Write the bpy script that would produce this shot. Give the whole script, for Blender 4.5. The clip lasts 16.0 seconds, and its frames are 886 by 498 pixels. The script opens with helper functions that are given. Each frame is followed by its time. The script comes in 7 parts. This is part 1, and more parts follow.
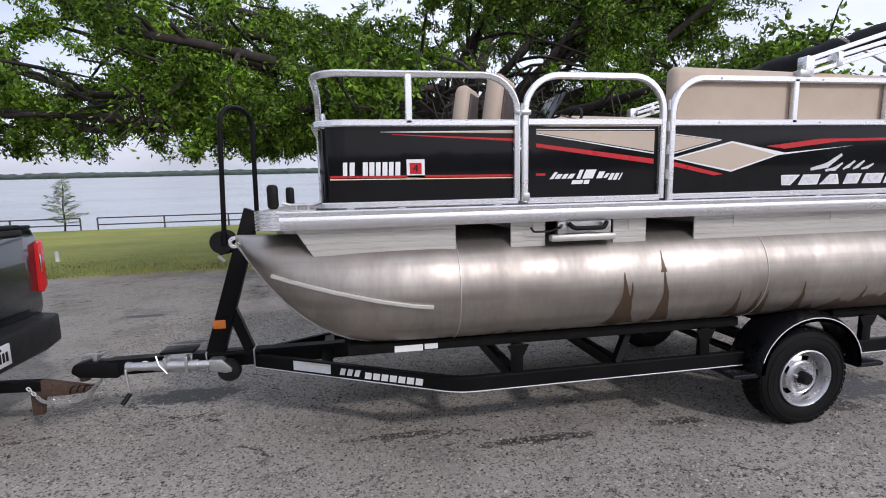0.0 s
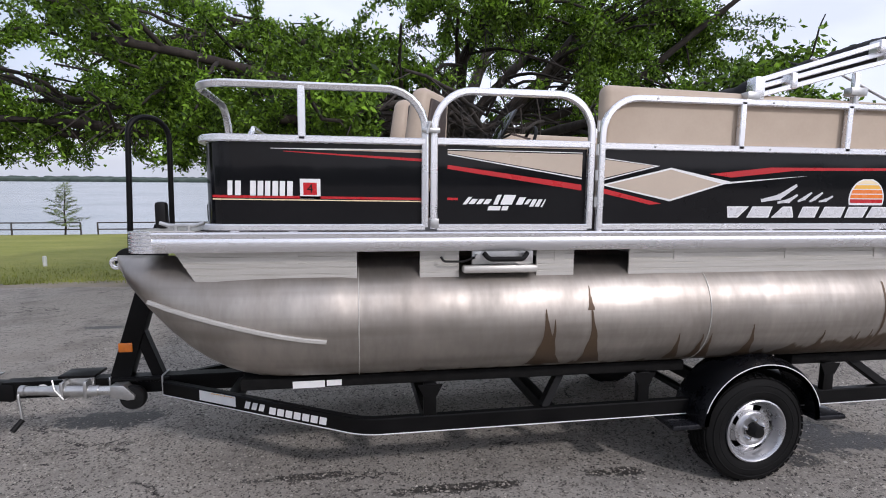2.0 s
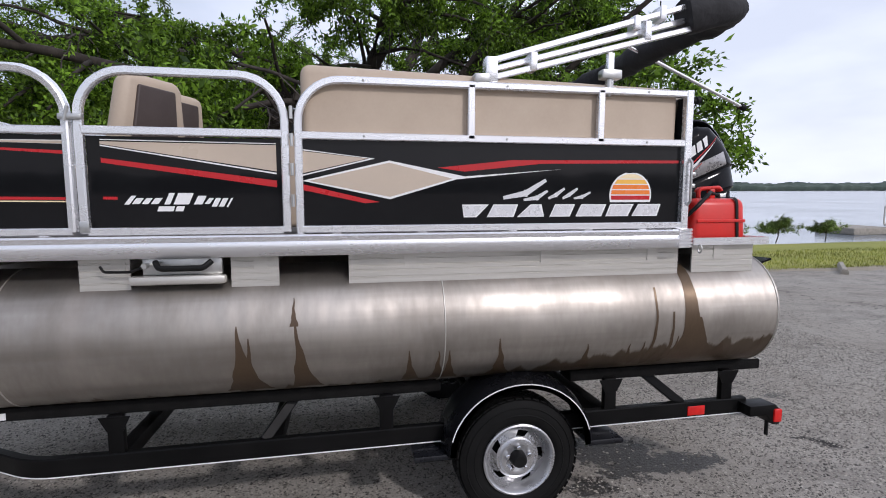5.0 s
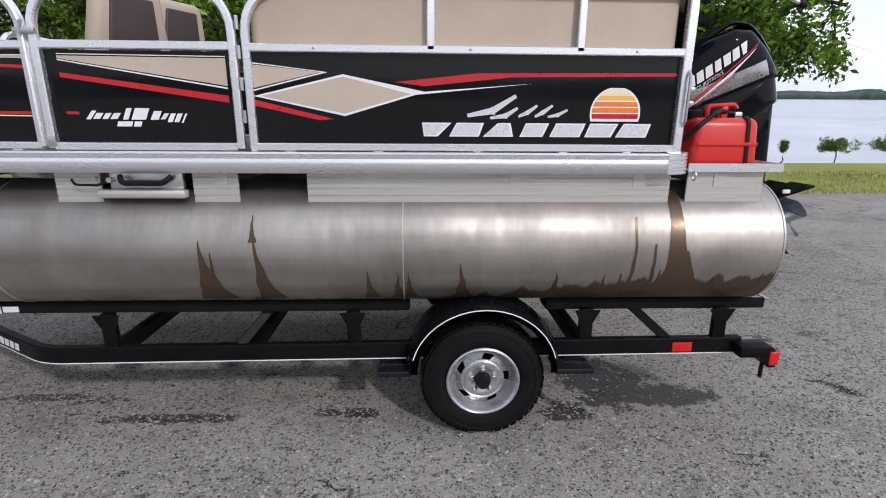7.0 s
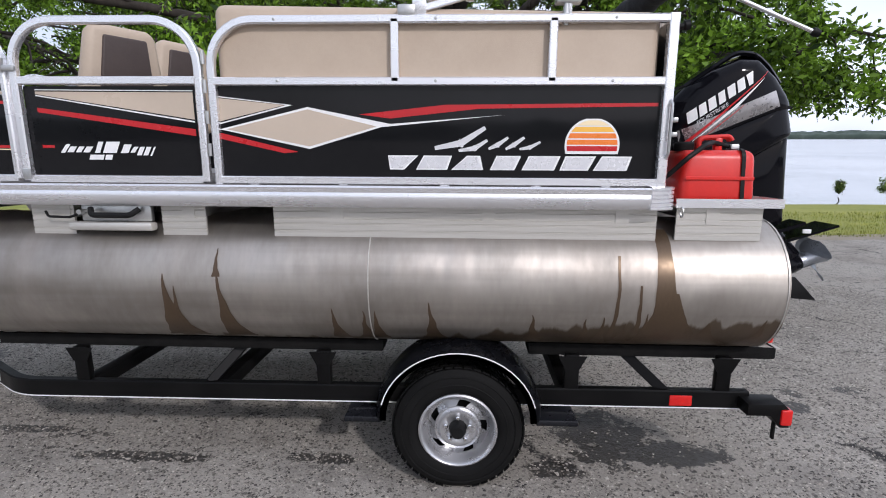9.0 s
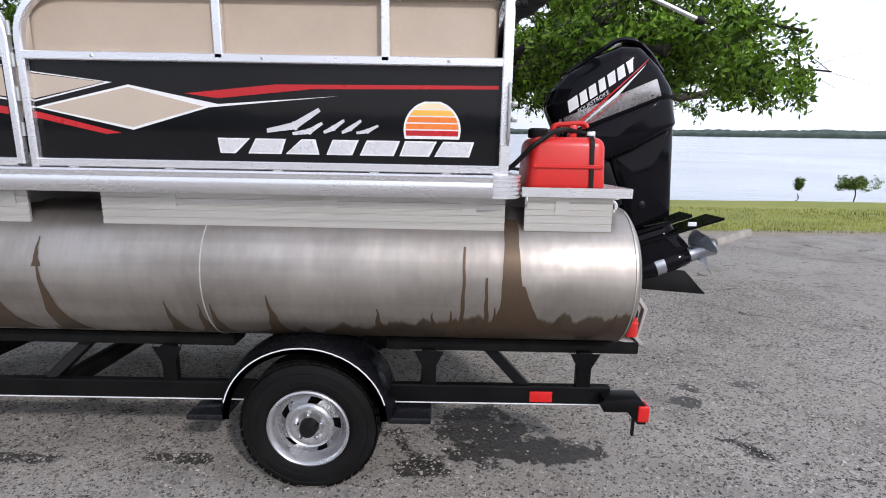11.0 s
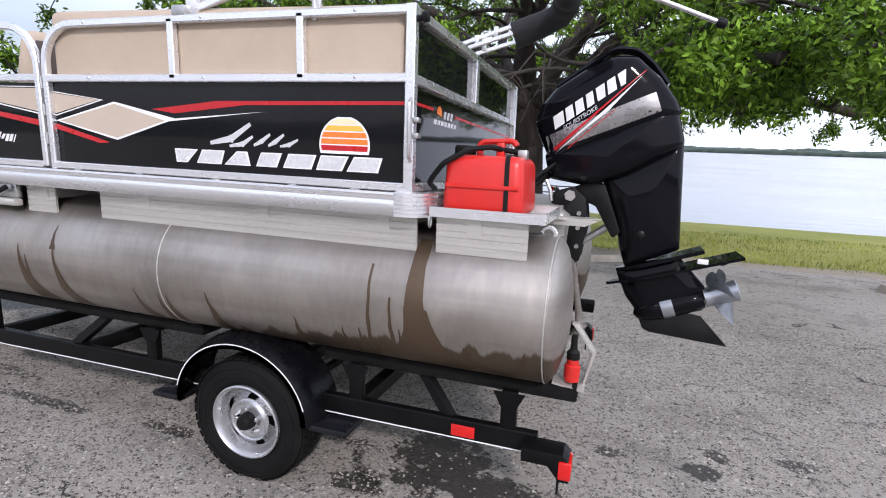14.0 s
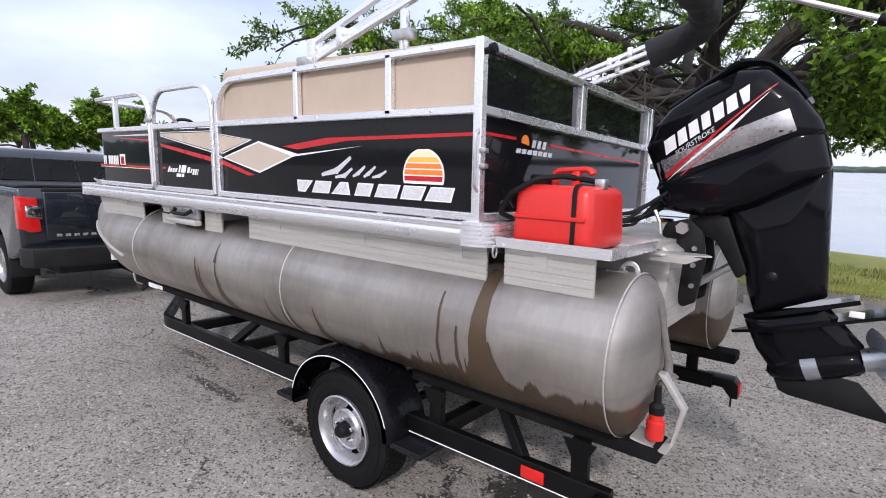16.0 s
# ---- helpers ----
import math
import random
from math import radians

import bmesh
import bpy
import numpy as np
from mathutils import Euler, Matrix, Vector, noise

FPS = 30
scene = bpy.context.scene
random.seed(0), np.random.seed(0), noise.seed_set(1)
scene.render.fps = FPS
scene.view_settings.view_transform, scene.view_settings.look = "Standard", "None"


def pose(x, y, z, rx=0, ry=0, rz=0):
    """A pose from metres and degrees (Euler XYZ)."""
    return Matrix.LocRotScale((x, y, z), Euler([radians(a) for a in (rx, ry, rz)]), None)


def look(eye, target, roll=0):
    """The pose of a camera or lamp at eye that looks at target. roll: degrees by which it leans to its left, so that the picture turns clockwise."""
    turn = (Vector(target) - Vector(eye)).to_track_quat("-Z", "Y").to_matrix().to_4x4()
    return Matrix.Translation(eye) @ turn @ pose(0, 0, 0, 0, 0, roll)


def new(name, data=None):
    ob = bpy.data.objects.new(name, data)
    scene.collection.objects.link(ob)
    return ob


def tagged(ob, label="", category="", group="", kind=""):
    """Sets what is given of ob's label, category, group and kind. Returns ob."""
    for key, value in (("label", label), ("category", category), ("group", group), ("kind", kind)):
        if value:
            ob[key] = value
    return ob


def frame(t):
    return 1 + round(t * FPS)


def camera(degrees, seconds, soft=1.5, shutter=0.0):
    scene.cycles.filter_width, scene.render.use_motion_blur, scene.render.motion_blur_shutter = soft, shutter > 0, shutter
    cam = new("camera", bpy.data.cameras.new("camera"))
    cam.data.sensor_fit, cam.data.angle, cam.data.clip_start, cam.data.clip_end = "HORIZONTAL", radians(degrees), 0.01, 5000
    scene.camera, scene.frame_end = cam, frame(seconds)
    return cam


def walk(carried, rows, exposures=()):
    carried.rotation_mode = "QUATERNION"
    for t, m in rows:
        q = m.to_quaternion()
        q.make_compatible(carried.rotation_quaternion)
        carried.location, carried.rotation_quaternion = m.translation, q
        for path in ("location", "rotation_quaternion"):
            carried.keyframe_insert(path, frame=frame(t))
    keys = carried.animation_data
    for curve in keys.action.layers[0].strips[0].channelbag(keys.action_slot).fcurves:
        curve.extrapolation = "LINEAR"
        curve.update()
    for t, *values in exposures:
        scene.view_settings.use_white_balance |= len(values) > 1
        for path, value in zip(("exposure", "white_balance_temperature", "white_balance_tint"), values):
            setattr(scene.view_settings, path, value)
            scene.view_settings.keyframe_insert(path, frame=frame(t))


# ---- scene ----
cam = camera(79.9, 16.0, soft=1.0)
PATH = [
    (0, (-0.073, -0.039, 1.746), (0.28, 1.907, 1.447), -1.2),
    (0.5, (0.136, -0.063, 1.733), (0.589, 1.856, 1.395), -0.7),
    (1, (0.215, 0.066, 1.748), (0.682, 1.977, 1.389), 1.0),
    (1.5, (0.316, 0.183, 1.756), (0.718, 2.116, 1.441), 1.0),
    (2, (0.532, 0.142, 1.786), (0.846, 2.102, 1.537), 0.4),
    (2.5, (0.78, 0.076, 1.81), (0.995, 2.052, 1.585), 0.9),
    (3, (1.018, 0.129, 1.779), (1.252, 2.105, 1.574), 0.6),
    (3.5, (1.21, 0.268, 1.77), (1.651, 2.21, 1.584), 0.9),
    (4, (1.511, 0.255, 1.777), (1.974, 2.194, 1.608), 0.5),
    (4.5, (1.804, 0.22, 1.791), (2.162, 2.181, 1.625), 0.6),
    (5, (1.968, 0.29, 1.736), (2.347, 2.241, 1.515), -0.1),
    (5.2, (2.017, 0.354, 1.704), (2.403, 2.298, 1.435), -0.4),
    (7.3, (2.566, 0.31, 1.788), (2.629, 2.228, 1.225), 0.3),
    (7.5, (2.566, 0.357, 1.746), (2.679, 2.283, 1.219), 0.6),
    (8, (2.648, 0.438, 1.742), (2.715, 2.381, 1.272), 1.0),
    (8.2, (2.702, 0.44, 1.749), (2.732, 2.387, 1.294), 0.7),
    (10.3, (3.266, 0.424, 1.71), (3.112, 2.379, 1.315), 0.2),
    (10.5, (3.34, 0.496, 1.705), (3.233, 2.45, 1.292), 0.6),
    (11, (3.511, 0.565, 1.705), (3.493, 2.517, 1.271), 0.8),
    (11.5, (3.728, 0.52, 1.728), (3.543, 2.463, 1.292), 1.2),
    (12, (3.898, 0.509, 1.734), (3.594, 2.436, 1.289), 1.2),
    (12.5, (4.066, 0.646, 1.712), (3.711, 2.561, 1.254), 0.7),
    (13, (4.189, 0.797, 1.709), (3.788, 2.709, 1.279), 0.8),
    (13.5, (4.366, 0.824, 1.719), (3.886, 2.721, 1.306), 0.5),
    (14, (4.535, 0.804, 1.735), (3.926, 2.668, 1.339), 1.9),
    (14.5, (4.627, 0.87, 1.73), (3.926, 2.705, 1.354), 1.8),
    (15, (4.693, 1.046, 1.745), (3.912, 2.852, 1.386), 1.8),
    (15.5, (4.776, 1.081, 1.747), (3.77, 2.78, 1.427), 1.0),
    (16, (4.941, 1.037, 1.759), (3.718, 2.588, 1.443), 0.9),
]
LIGHT = [(0.0, -0.36, 6120, 18), (2.0, -0.38, 6120, 18), (3.5, -0.5, 6120, 17), (5.0, -0.48, 6120, 17), (7.5, -0.36, 6080, 16),
         (10.5, -0.18, 6080, 16), (13.0, 0.02, 6080, 17), (16.0, 0.06, 6130, 19)]
walk(cam, [(t, look(eye, target, roll)) for t, eye, target, roll in PATH], LIGHT)

# ---- daylight ----
SUN_AZ, SUN_EL = radians(150), radians(33)   # compass from +y towards +x
world = bpy.data.worlds.new("sky")
scene.world = world
world.use_nodes = True
wn, wl = world.node_tree.nodes, world.node_tree.links
sky = wn.new("ShaderNodeTexSky")
sky.sky_type, sky.sun_disc = "NISHITA", False
sky.sun_elevation, sky.sun_rotation = SUN_EL, SUN_AZ
sky.air_density, sky.dust_density, sky.ozone_density = 1.2, 3.0, 1.5
# thin high cloud, whitening the blue
cl_co, cl_map = wn.new("ShaderNodeTexCoord"), wn.new("ShaderNodeMapping")
cl_map.inputs["Scale"].default_value = (1.0, 1.0, 3.0)
cl_noise, cl_ramp, cl_mix = wn.new("ShaderNodeTexNoise"), wn.new("ShaderNodeValToRGB"), wn.new("ShaderNodeMix")
cl_noise.inputs["Scale"].default_value, cl_noise.inputs["Detail"].default_value = 2.2, 6
cl_ramp.color_ramp.elements[0].position, cl_ramp.color_ramp.elements[1].position = 0.3, 0.75
cl_ramp.color_ramp.elements[0].color, cl_ramp.color_ramp.elements[1].color = (0.45, 0.45, 0.45, 1), (0.9, 0.9, 0.9, 1)
cl_mix.data_type = "RGBA"
cl_mix.inputs["B"].default_value = (13.9, 14.7, 16.0, 1)
wl.new(cl_co.outputs["Generated"], cl_map.inputs["Vector"])
wl.new(cl_map.outputs["Vector"], cl_noise.inputs["Vector"])
wl.new(cl_noise.outputs["Fac"], cl_ramp.inputs["Fac"])
cl_sep, cl_east, cl_add = wn.new("ShaderNodeSeparateXYZ"), wn.new("ShaderNodeMapRange"), wn.new("ShaderNodeMath")
cl_east.inputs["From Min"].default_value, cl_east.inputs["From Max"].default_value = -0.9, 0.6
cl_east.inputs["To Min"].default_value, cl_east.inputs["To Max"].default_value = -0.28, 0.18
cl_add.use_clamp = True
wl.new(cl_co.outputs["Generated"], cl_sep.inputs[0])
wl.new(cl_sep.outputs["X"], cl_east.inputs["Value"])
wl.new(cl_ramp.outputs["Color"], cl_add.inputs[0])
wl.new(cl_east.outputs["Result"], cl_add.inputs[1])
wl.new(cl_add.outputs[0], cl_mix.inputs["Factor"])
wl.new(sky.outputs["Color"], cl_mix.inputs["A"])
wl.new(cl_mix.outputs["Result"], wn["Background"].inputs["Color"])
wn["Background"].inputs["Strength"].default_value = 0.11
sun = new("sun", bpy.data.lights.new("sun", "SUN"))
sun.data.energy, sun.data.angle, sun.data.color = 2.2, radians(3.0), (1.0, 0.955, 0.89)
sun.matrix_world = look((20 * math.sin(SUN_AZ), 20 * math.cos(SUN_AZ), 20 * math.tan(SUN_EL)), (0, 0, 0))


# ---- materials ----
def rgb(c):
    return (c[0], c[1], c[2], 1)


def mat(name, a, b=None, rough=0.5, metal=0.0, scale=8.0, stretch=(1, 1, 1), bump=0.0, bump_scale=60.0, fine=0.3,
        coat=0.0, rough_var=0.1, transmission=0.0, per_object=0.0, spec=0.5):
    """Two tones mixed by a broad and a fine noise in world metres, with relief."""
    m = bpy.data.materials.new(name)
    m.use_nodes = True
    n, l = m.node_tree.nodes, m.node_tree.links
    p = n["Principled BSDF"]
    geo, mp = n.new("ShaderNodeNewGeometry"), n.new("ShaderNodeMapping")
    mp.inputs["Scale"].default_value = stretch
    l.new(geo.outputs["Position"], mp.inputs["Vector"])
    big, small = n.new("ShaderNodeTexNoise"), n.new("ShaderNodeTexNoise")
    big.inputs["Scale"].default_value, big.inputs["Detail"].default_value = scale, 5
    small.inputs["Scale"].default_value, small.inputs["Detail"].default_value = scale * 14, 3
    for t in (big, small):
        l.new(mp.outputs["Vector"], t.inputs["Vector"])
    add = n.new("ShaderNodeMath")
    add.operation = "MULTIPLY_ADD"
    add.inputs[1].default_value = fine
    l.new(small.outputs["Fac"], add.inputs[0])
    l.new(big.outputs["Fac"], add.inputs[2])
    ramp = n.new("ShaderNodeMapRange")
    ramp.inputs["From Min"].default_value, ramp.inputs["From Max"].default_value = 0.3 + fine * 0.35, 0.7 + fine * 0.65
    l.new(add.outputs[0], ramp.inputs["Value"])
    mix = n.new("ShaderNodeMix")
    mix.data_type = "RGBA"
    mix.inputs["A"].default_value, mix.inputs["B"].default_value = rgb(a), rgb(b or [v * 0.8 for v in a])
    l.new(ramp.outputs["Result"], mix.inputs["Factor"])
    colour = mix.outputs["Result"]
    if per_object:
        info, hsv, sc = n.new("ShaderNodeObjectInfo"), n.new("ShaderNodeHueSaturation"), n.new("ShaderNodeMapRange")
        sc.inputs["To Min"].default_value, sc.inputs["To Max"].default_value = 1 - per_object, 1 + per_object
        l.new(info.outputs["Random"], sc.inputs["Value"])
        l.new(sc.outputs["Result"], hsv.inputs["Value"])
        l.new(colour, hsv.inputs["Color"])
        colour = hsv.outputs["Color"]
    l.new(colour, p.inputs["Base Color"])
    rr = n.new("ShaderNodeMapRange")
    rr.inputs["To Min"].default_value, rr.inputs["To Max"].default_value = max(0.02, rough - rough_var), min(1, rough + rough_var)
    l.new(ramp.outputs["Result"], rr.inputs["Value"])
    l.new(rr.outputs["Result"], p.inputs["Roughness"])
    p.inputs["Metallic"].default_value = metal
    p.inputs["Specular IOR Level"].default_value = spec
    p.inputs["Coat Weight"].default_value = coat
    p.inputs["Coat Roughness"].default_value = 0.04
    p.inputs["Transmission Weight"].default_value = transmission
    if bump:
        bn, bp = n.new("ShaderNodeTexNoise"), n.new("ShaderNodeBump")
        bn.inputs["Scale"].default_value, bn.inputs["Detail"].default_value = bump_scale, 4
        bp.inputs["Strength"].default_value, bp.inputs["Distance"].default_value = bump, 0.01
        l.new(mp.outputs["Vector"], bn.inputs["Vector"])
        l.new(bn.outputs["Fac"], bp.inputs["Height"])
        l.new(bp.outputs["Normal"], p.inputs["Normal"])
    return m


ALU = mat("brushed_aluminium", (0.90, 0.90, 0.91), (0.82, 0.82, 0.84), 0.27, 0.8, 2, (0.5, 4, 4), 0.012, 30, fine=0.15, rough_var=0.04)
ALU_DULL = mat("dull_aluminium", (0.62, 0.60, 0.56), (0.48, 0.46, 0.42), 0.45, 0.6, 3, (1, 1, 20), 0.03, 60)
STEEL = mat("zinc_steel", (0.62, 0.62, 0.6), (0.42, 0.42, 0.42), 0.35, 0.9, 20, bump=0.05)
BLACK_PANEL = mat("black_gloss_panel", (0.006, 0.006, 0.007), (0.010, 0.010, 0.011), 0.05, 0, 2, bump=0.006, bump_scale=3, rough_var=0.02, spec=0.24)
TAN_VINYL = mat("tan_vinyl", (0.47, 0.38, 0.29), (0.42, 0.335, 0.255), 0.6, 0, 5, bump=0.12, bump_scale=260)
BROWN_VINYL = mat("brown_vinyl", (0.06, 0.042, 0.035), (0.045, 0.03, 0.026), 0.5, 0, 6, bump=0.12, bump_scale=220)
TRAILER_BLACK = mat("black_satin_paint", (0.003, 0.003, 0.0032), (0.006, 0.0058, 0.0058), 0.42, 0, 6, bump=0.03, bump_scale=90, spec=0.14)
FENDER_BLACK = mat("black_moulded_plastic", (0.007, 0.0075, 0.010), (0.012, 0.0125, 0.015), 0.28, 0, 5, bump=0.03, bump_scale=200, spec=0.28)
CARPET = mat("black_bunk_carpet", (0.006, 0.006, 0.006), (0.014, 0.0135, 0.013), 0.95, 0, 14, bump=0.5, bump_scale=300, spec=0.1)
RUBBER = mat("tyre_rubber", (0.004, 0.004, 0.004), (0.009, 0.0088, 0.0085), 0.7, 0, 10, bump=0.15, bump_scale=140, spec=0.14)
SILVER = mat("silver_wheel_paint", (0.56, 0.56, 0.57), (0.46, 0.46, 0.47), 0.30, 0.75, 12, bump=0.02)
MOTOR = mat("motor_gloss_black", (0.004, 0.004, 0.0055), (0.006, 0.006, 0.008), 0.07, 0, 4, rough_var=0.03, spec=0.13)
MOTOR_GREY = mat("motor_graphite", (0.22, 0.22, 0.225), (0.50, 0.48, 0.48), 0.28, 0.7, 4, coat=0.2)
MOTOR_MATT = mat("motor_matt_black", (0.005, 0.005, 0.0055), (0.011, 0.011, 0.011), 0.4, 0, 9, bump=0.05, spec=0.18)
RED_TANK = mat("red_plastic", (0.62, 0.022, 0.015), (0.52, 0.02, 0.014), 0.38, 0, 6, bump=0.05, bump_scale=50)
RED_DECAL = mat("red_decal", (0.50, 0.012, 0.016), (0.42, 0.012, 0.016), 0.3, 0, 5)
RED_LENS = mat("red_lens", (0.65, 0.012, 0.008), (0.5, 0.01, 0.01), 0.15, 0, 30, coat=0.5)
ORANGE_LENS = mat("amber_lens", (0.85, 0.22, 0.01), (0.7, 0.17, 0.01), 0.2, 0, 30, coat=0.5)
TAN_DECAL = mat("tan_decal", (0.52, 0.43, 0.34), (0.47, 0.39, 0.31), 0.35, 0, 4)
SILVER_DECAL = mat("silver_decal", (0.75, 0.75, 0.76), (0.58, 0.58, 0.6), 0.3, 0.3, 20)
WHITE_DECAL = mat("white_decal", (0.8, 0.8, 0.79), (0.7, 0.7, 0.7), 0.4, 0, 20)
BLACK_RUBBER = mat("black_hose_rubber", (0.007, 0.007, 0.007), (0.012, 0.012, 0.012), 0.5, 0, 20, spec=0.14)
BOOT_CLOTH = mat("black_canvas", (0.010, 0.010, 0.012), (0.020, 0.020, 0.022), 0.85, 0, 9, bump=0.6, bump_scale=24)
YELLOW = mat("yellow_decal", (0.85, 0.5, 0.08), (0.8, 0.42, 0.06), 0.3, 0, 10)
ORANGE = mat("orange_decal", (0.8, 0.22, 0.03), (0.75, 0.18, 0.03), 0.3, 0, 10)
CREAM = mat("cream_decal", (0.85, 0.72, 0.45), (0.8, 0.65, 0.4), 0.3, 0, 10)
TRUCK_PAINT = mat("graphite_car_paint", (0.022, 0.028, 0.036), (0.016, 0.02, 0.027), 0.22, 0.5, 3, coat=0.8)
TRUCK_TRIM = mat("black_truck_trim", (0.007, 0.007, 0.008), (0.012, 0.012, 0.012), 0.5, 0, 8, bump=0.08, bump_scale=150, spec=0.3)
DARK_GLASS = mat("tinted_glass", (0.008, 0.009, 0.01), (0.01, 0.011, 0.012), 0.03, 0, 3, rough_var=0.01, spec=0.35)
CHROME = mat("chrome", (0.75, 0.75, 0.76), (0.7, 0.7, 0.71), 0.08, 1.0, 10, rough_var=0.03)
RUST = mat("rusty_steel", (0.10, 0.055, 0.035), (0.05, 0.035, 0.03), 0.7, 0.3, 40, bump=0.3)
CONCRETE = mat("weathered_concrete", (0.36, 0.33, 0.28), (0.24, 0.22, 0.19), 0.9, 0, 6, bump=0.5, bump_scale=60)
BARK = mat("dark_bark", (0.04, 0.031, 0.024), (0.018, 0.014, 0.011), 0.9, 0, 7, (1, 1, 0.25), 1.0, 22)
FAR_WOOD = mat("far_woodland", (0.075, 0.10, 0.085), (0.05, 0.075, 0.06), 0.95, 0, 0.05)
FENCE_PAINT = mat("dark_pipe_paint", (0.035, 0.03, 0.028), (0.06, 0.05, 0.045), 0.6, 0, 10)
CARPET_DECK = mat("grey_deck_carpet", (0.16, 0.15, 0.14), (0.11, 0.105, 0.1), 0.95, 0, 20, bump=0.4, bump_scale=300)
HOSE_GREY = mat("grey_corrugated_hose", (0.20, 0.18, 0.16), (0.13, 0.12, 0.11), 0.6, 0.2, 20)
PROP = mat("worn_propeller_aluminium", (0.45, 0.47, 0.5), (0.3, 0.32, 0.35), 0.35, 0.8, 14)


def leaf_material(name, dark, light):
    m = bpy.data.materials.new(name)
    m.use_nodes = True
    n, l = m.node_tree.nodes, m.node_tree.links
    p = n["Principled BSDF"]
    geo, mix, tr, ms = n.new("ShaderNodeNewGeometry"), n.new("ShaderNodeMix"), n.new("ShaderNodeBsdfTranslucent"), n.new("ShaderNodeMixShader")
    mix.data_type = "RGBA"
    mix.inputs["A"].default_value, mix.inputs["B"].default_value = rgb(dark), rgb(light)
    l.new(geo.outputs["Random Per Island"], mix.inputs["Factor"])
    clump, cr, hsv = n.new("ShaderNodeTexNoise"), n.new("ShaderNodeMapRange"), n.new("ShaderNodeHueSaturation")
    clump.inputs["Scale"].default_value, clump.inputs["Detail"].default_value = 0.9, 3
    cr.inputs["From Min"].default_value, cr.inputs["From Max"].default_value = 0.35, 0.65
    cr.inputs["To Min"].default_value, cr.inputs["To Max"].default_value = 0.55, 1.4
    l.new(geo.outputs["Position"], clump.inputs["Vector"])
    l.new(clump.outputs["Fac"], cr.inputs["Value"])
    l.new(cr.outputs["Result"], hsv.inputs["Value"])
    l.new(mix.outputs["Result"], hsv.inputs["Color"])
    l.new(hsv.outputs["Color"], p.inputs["Base Color"])
    l.new(hsv.outputs["Color"], tr.inputs["Color"])
    p.inputs["Roughness"].default_value = 0.55
    p.inputs["Specular IOR Level"].default_value = 0.25
    ms.inputs["Fac"].default_value = 0.22
    l.new(p.outputs["BSDF"], ms.inputs[1])
    l.new(tr.outputs["BSDF"], ms.inputs[2])
    l.new(ms.outputs["Shader"], n["Material Output"].inputs["Surface"])
    return m


LEAF = leaf_material("oak_leaves", (0.010, 0.030, 0.002), (0.21, 0.37, 0.028))
LEAF_BUSH = leaf_material("bush_leaves", (0.08, 0.14, 0.03), (0.24, 0.33, 0.08))
LEAF_PALE = leaf_material("sapling_leaves", (0.09, 0.14, 0.04), (0.22, 0.27, 0.10))


def chip_material():
    """Exposed aggregate: each stone its own grey or buff."""
    m = bpy.data.materials.new("asphalt_aggregate")
    m.use_nodes = True
    n, l = m.node_tree.nodes, m.node_tree.links
    geo, cr = n.new("ShaderNodeNewGeometry"), n.new("ShaderNodeValToRGB")
    e = cr.color_ramp.elements
    e[0].position, e[0].color = 0.0, (0.03, 0.027, 0.024, 1)
    e[1].position, e[1].color = 1.0, (0.50, 0.465, 0.41, 1)
    for at, c in ((0.12, (0.09, 0.082, 0.072, 1)), (0.5, (0.22, 0.20, 0.175, 1)), (0.85, (0.36, 0.33, 0.285, 1))):
        e.new(at).color = c
    l.new(geo.outputs["Random Per Island"], cr.inputs["Fac"])
    l.new(cr.outputs["Color"], n["Principled BSDF"].inputs["Base Color"])
    n["Principled BSDF"].inputs["Roughness"].default_value = 0.85
    return m


AGGREGATE = chip_material()
GRASS_BLADE = leaf_material("grass_blades", (0.16, 0.20, 0.028), (0.38, 0.38, 0.085))


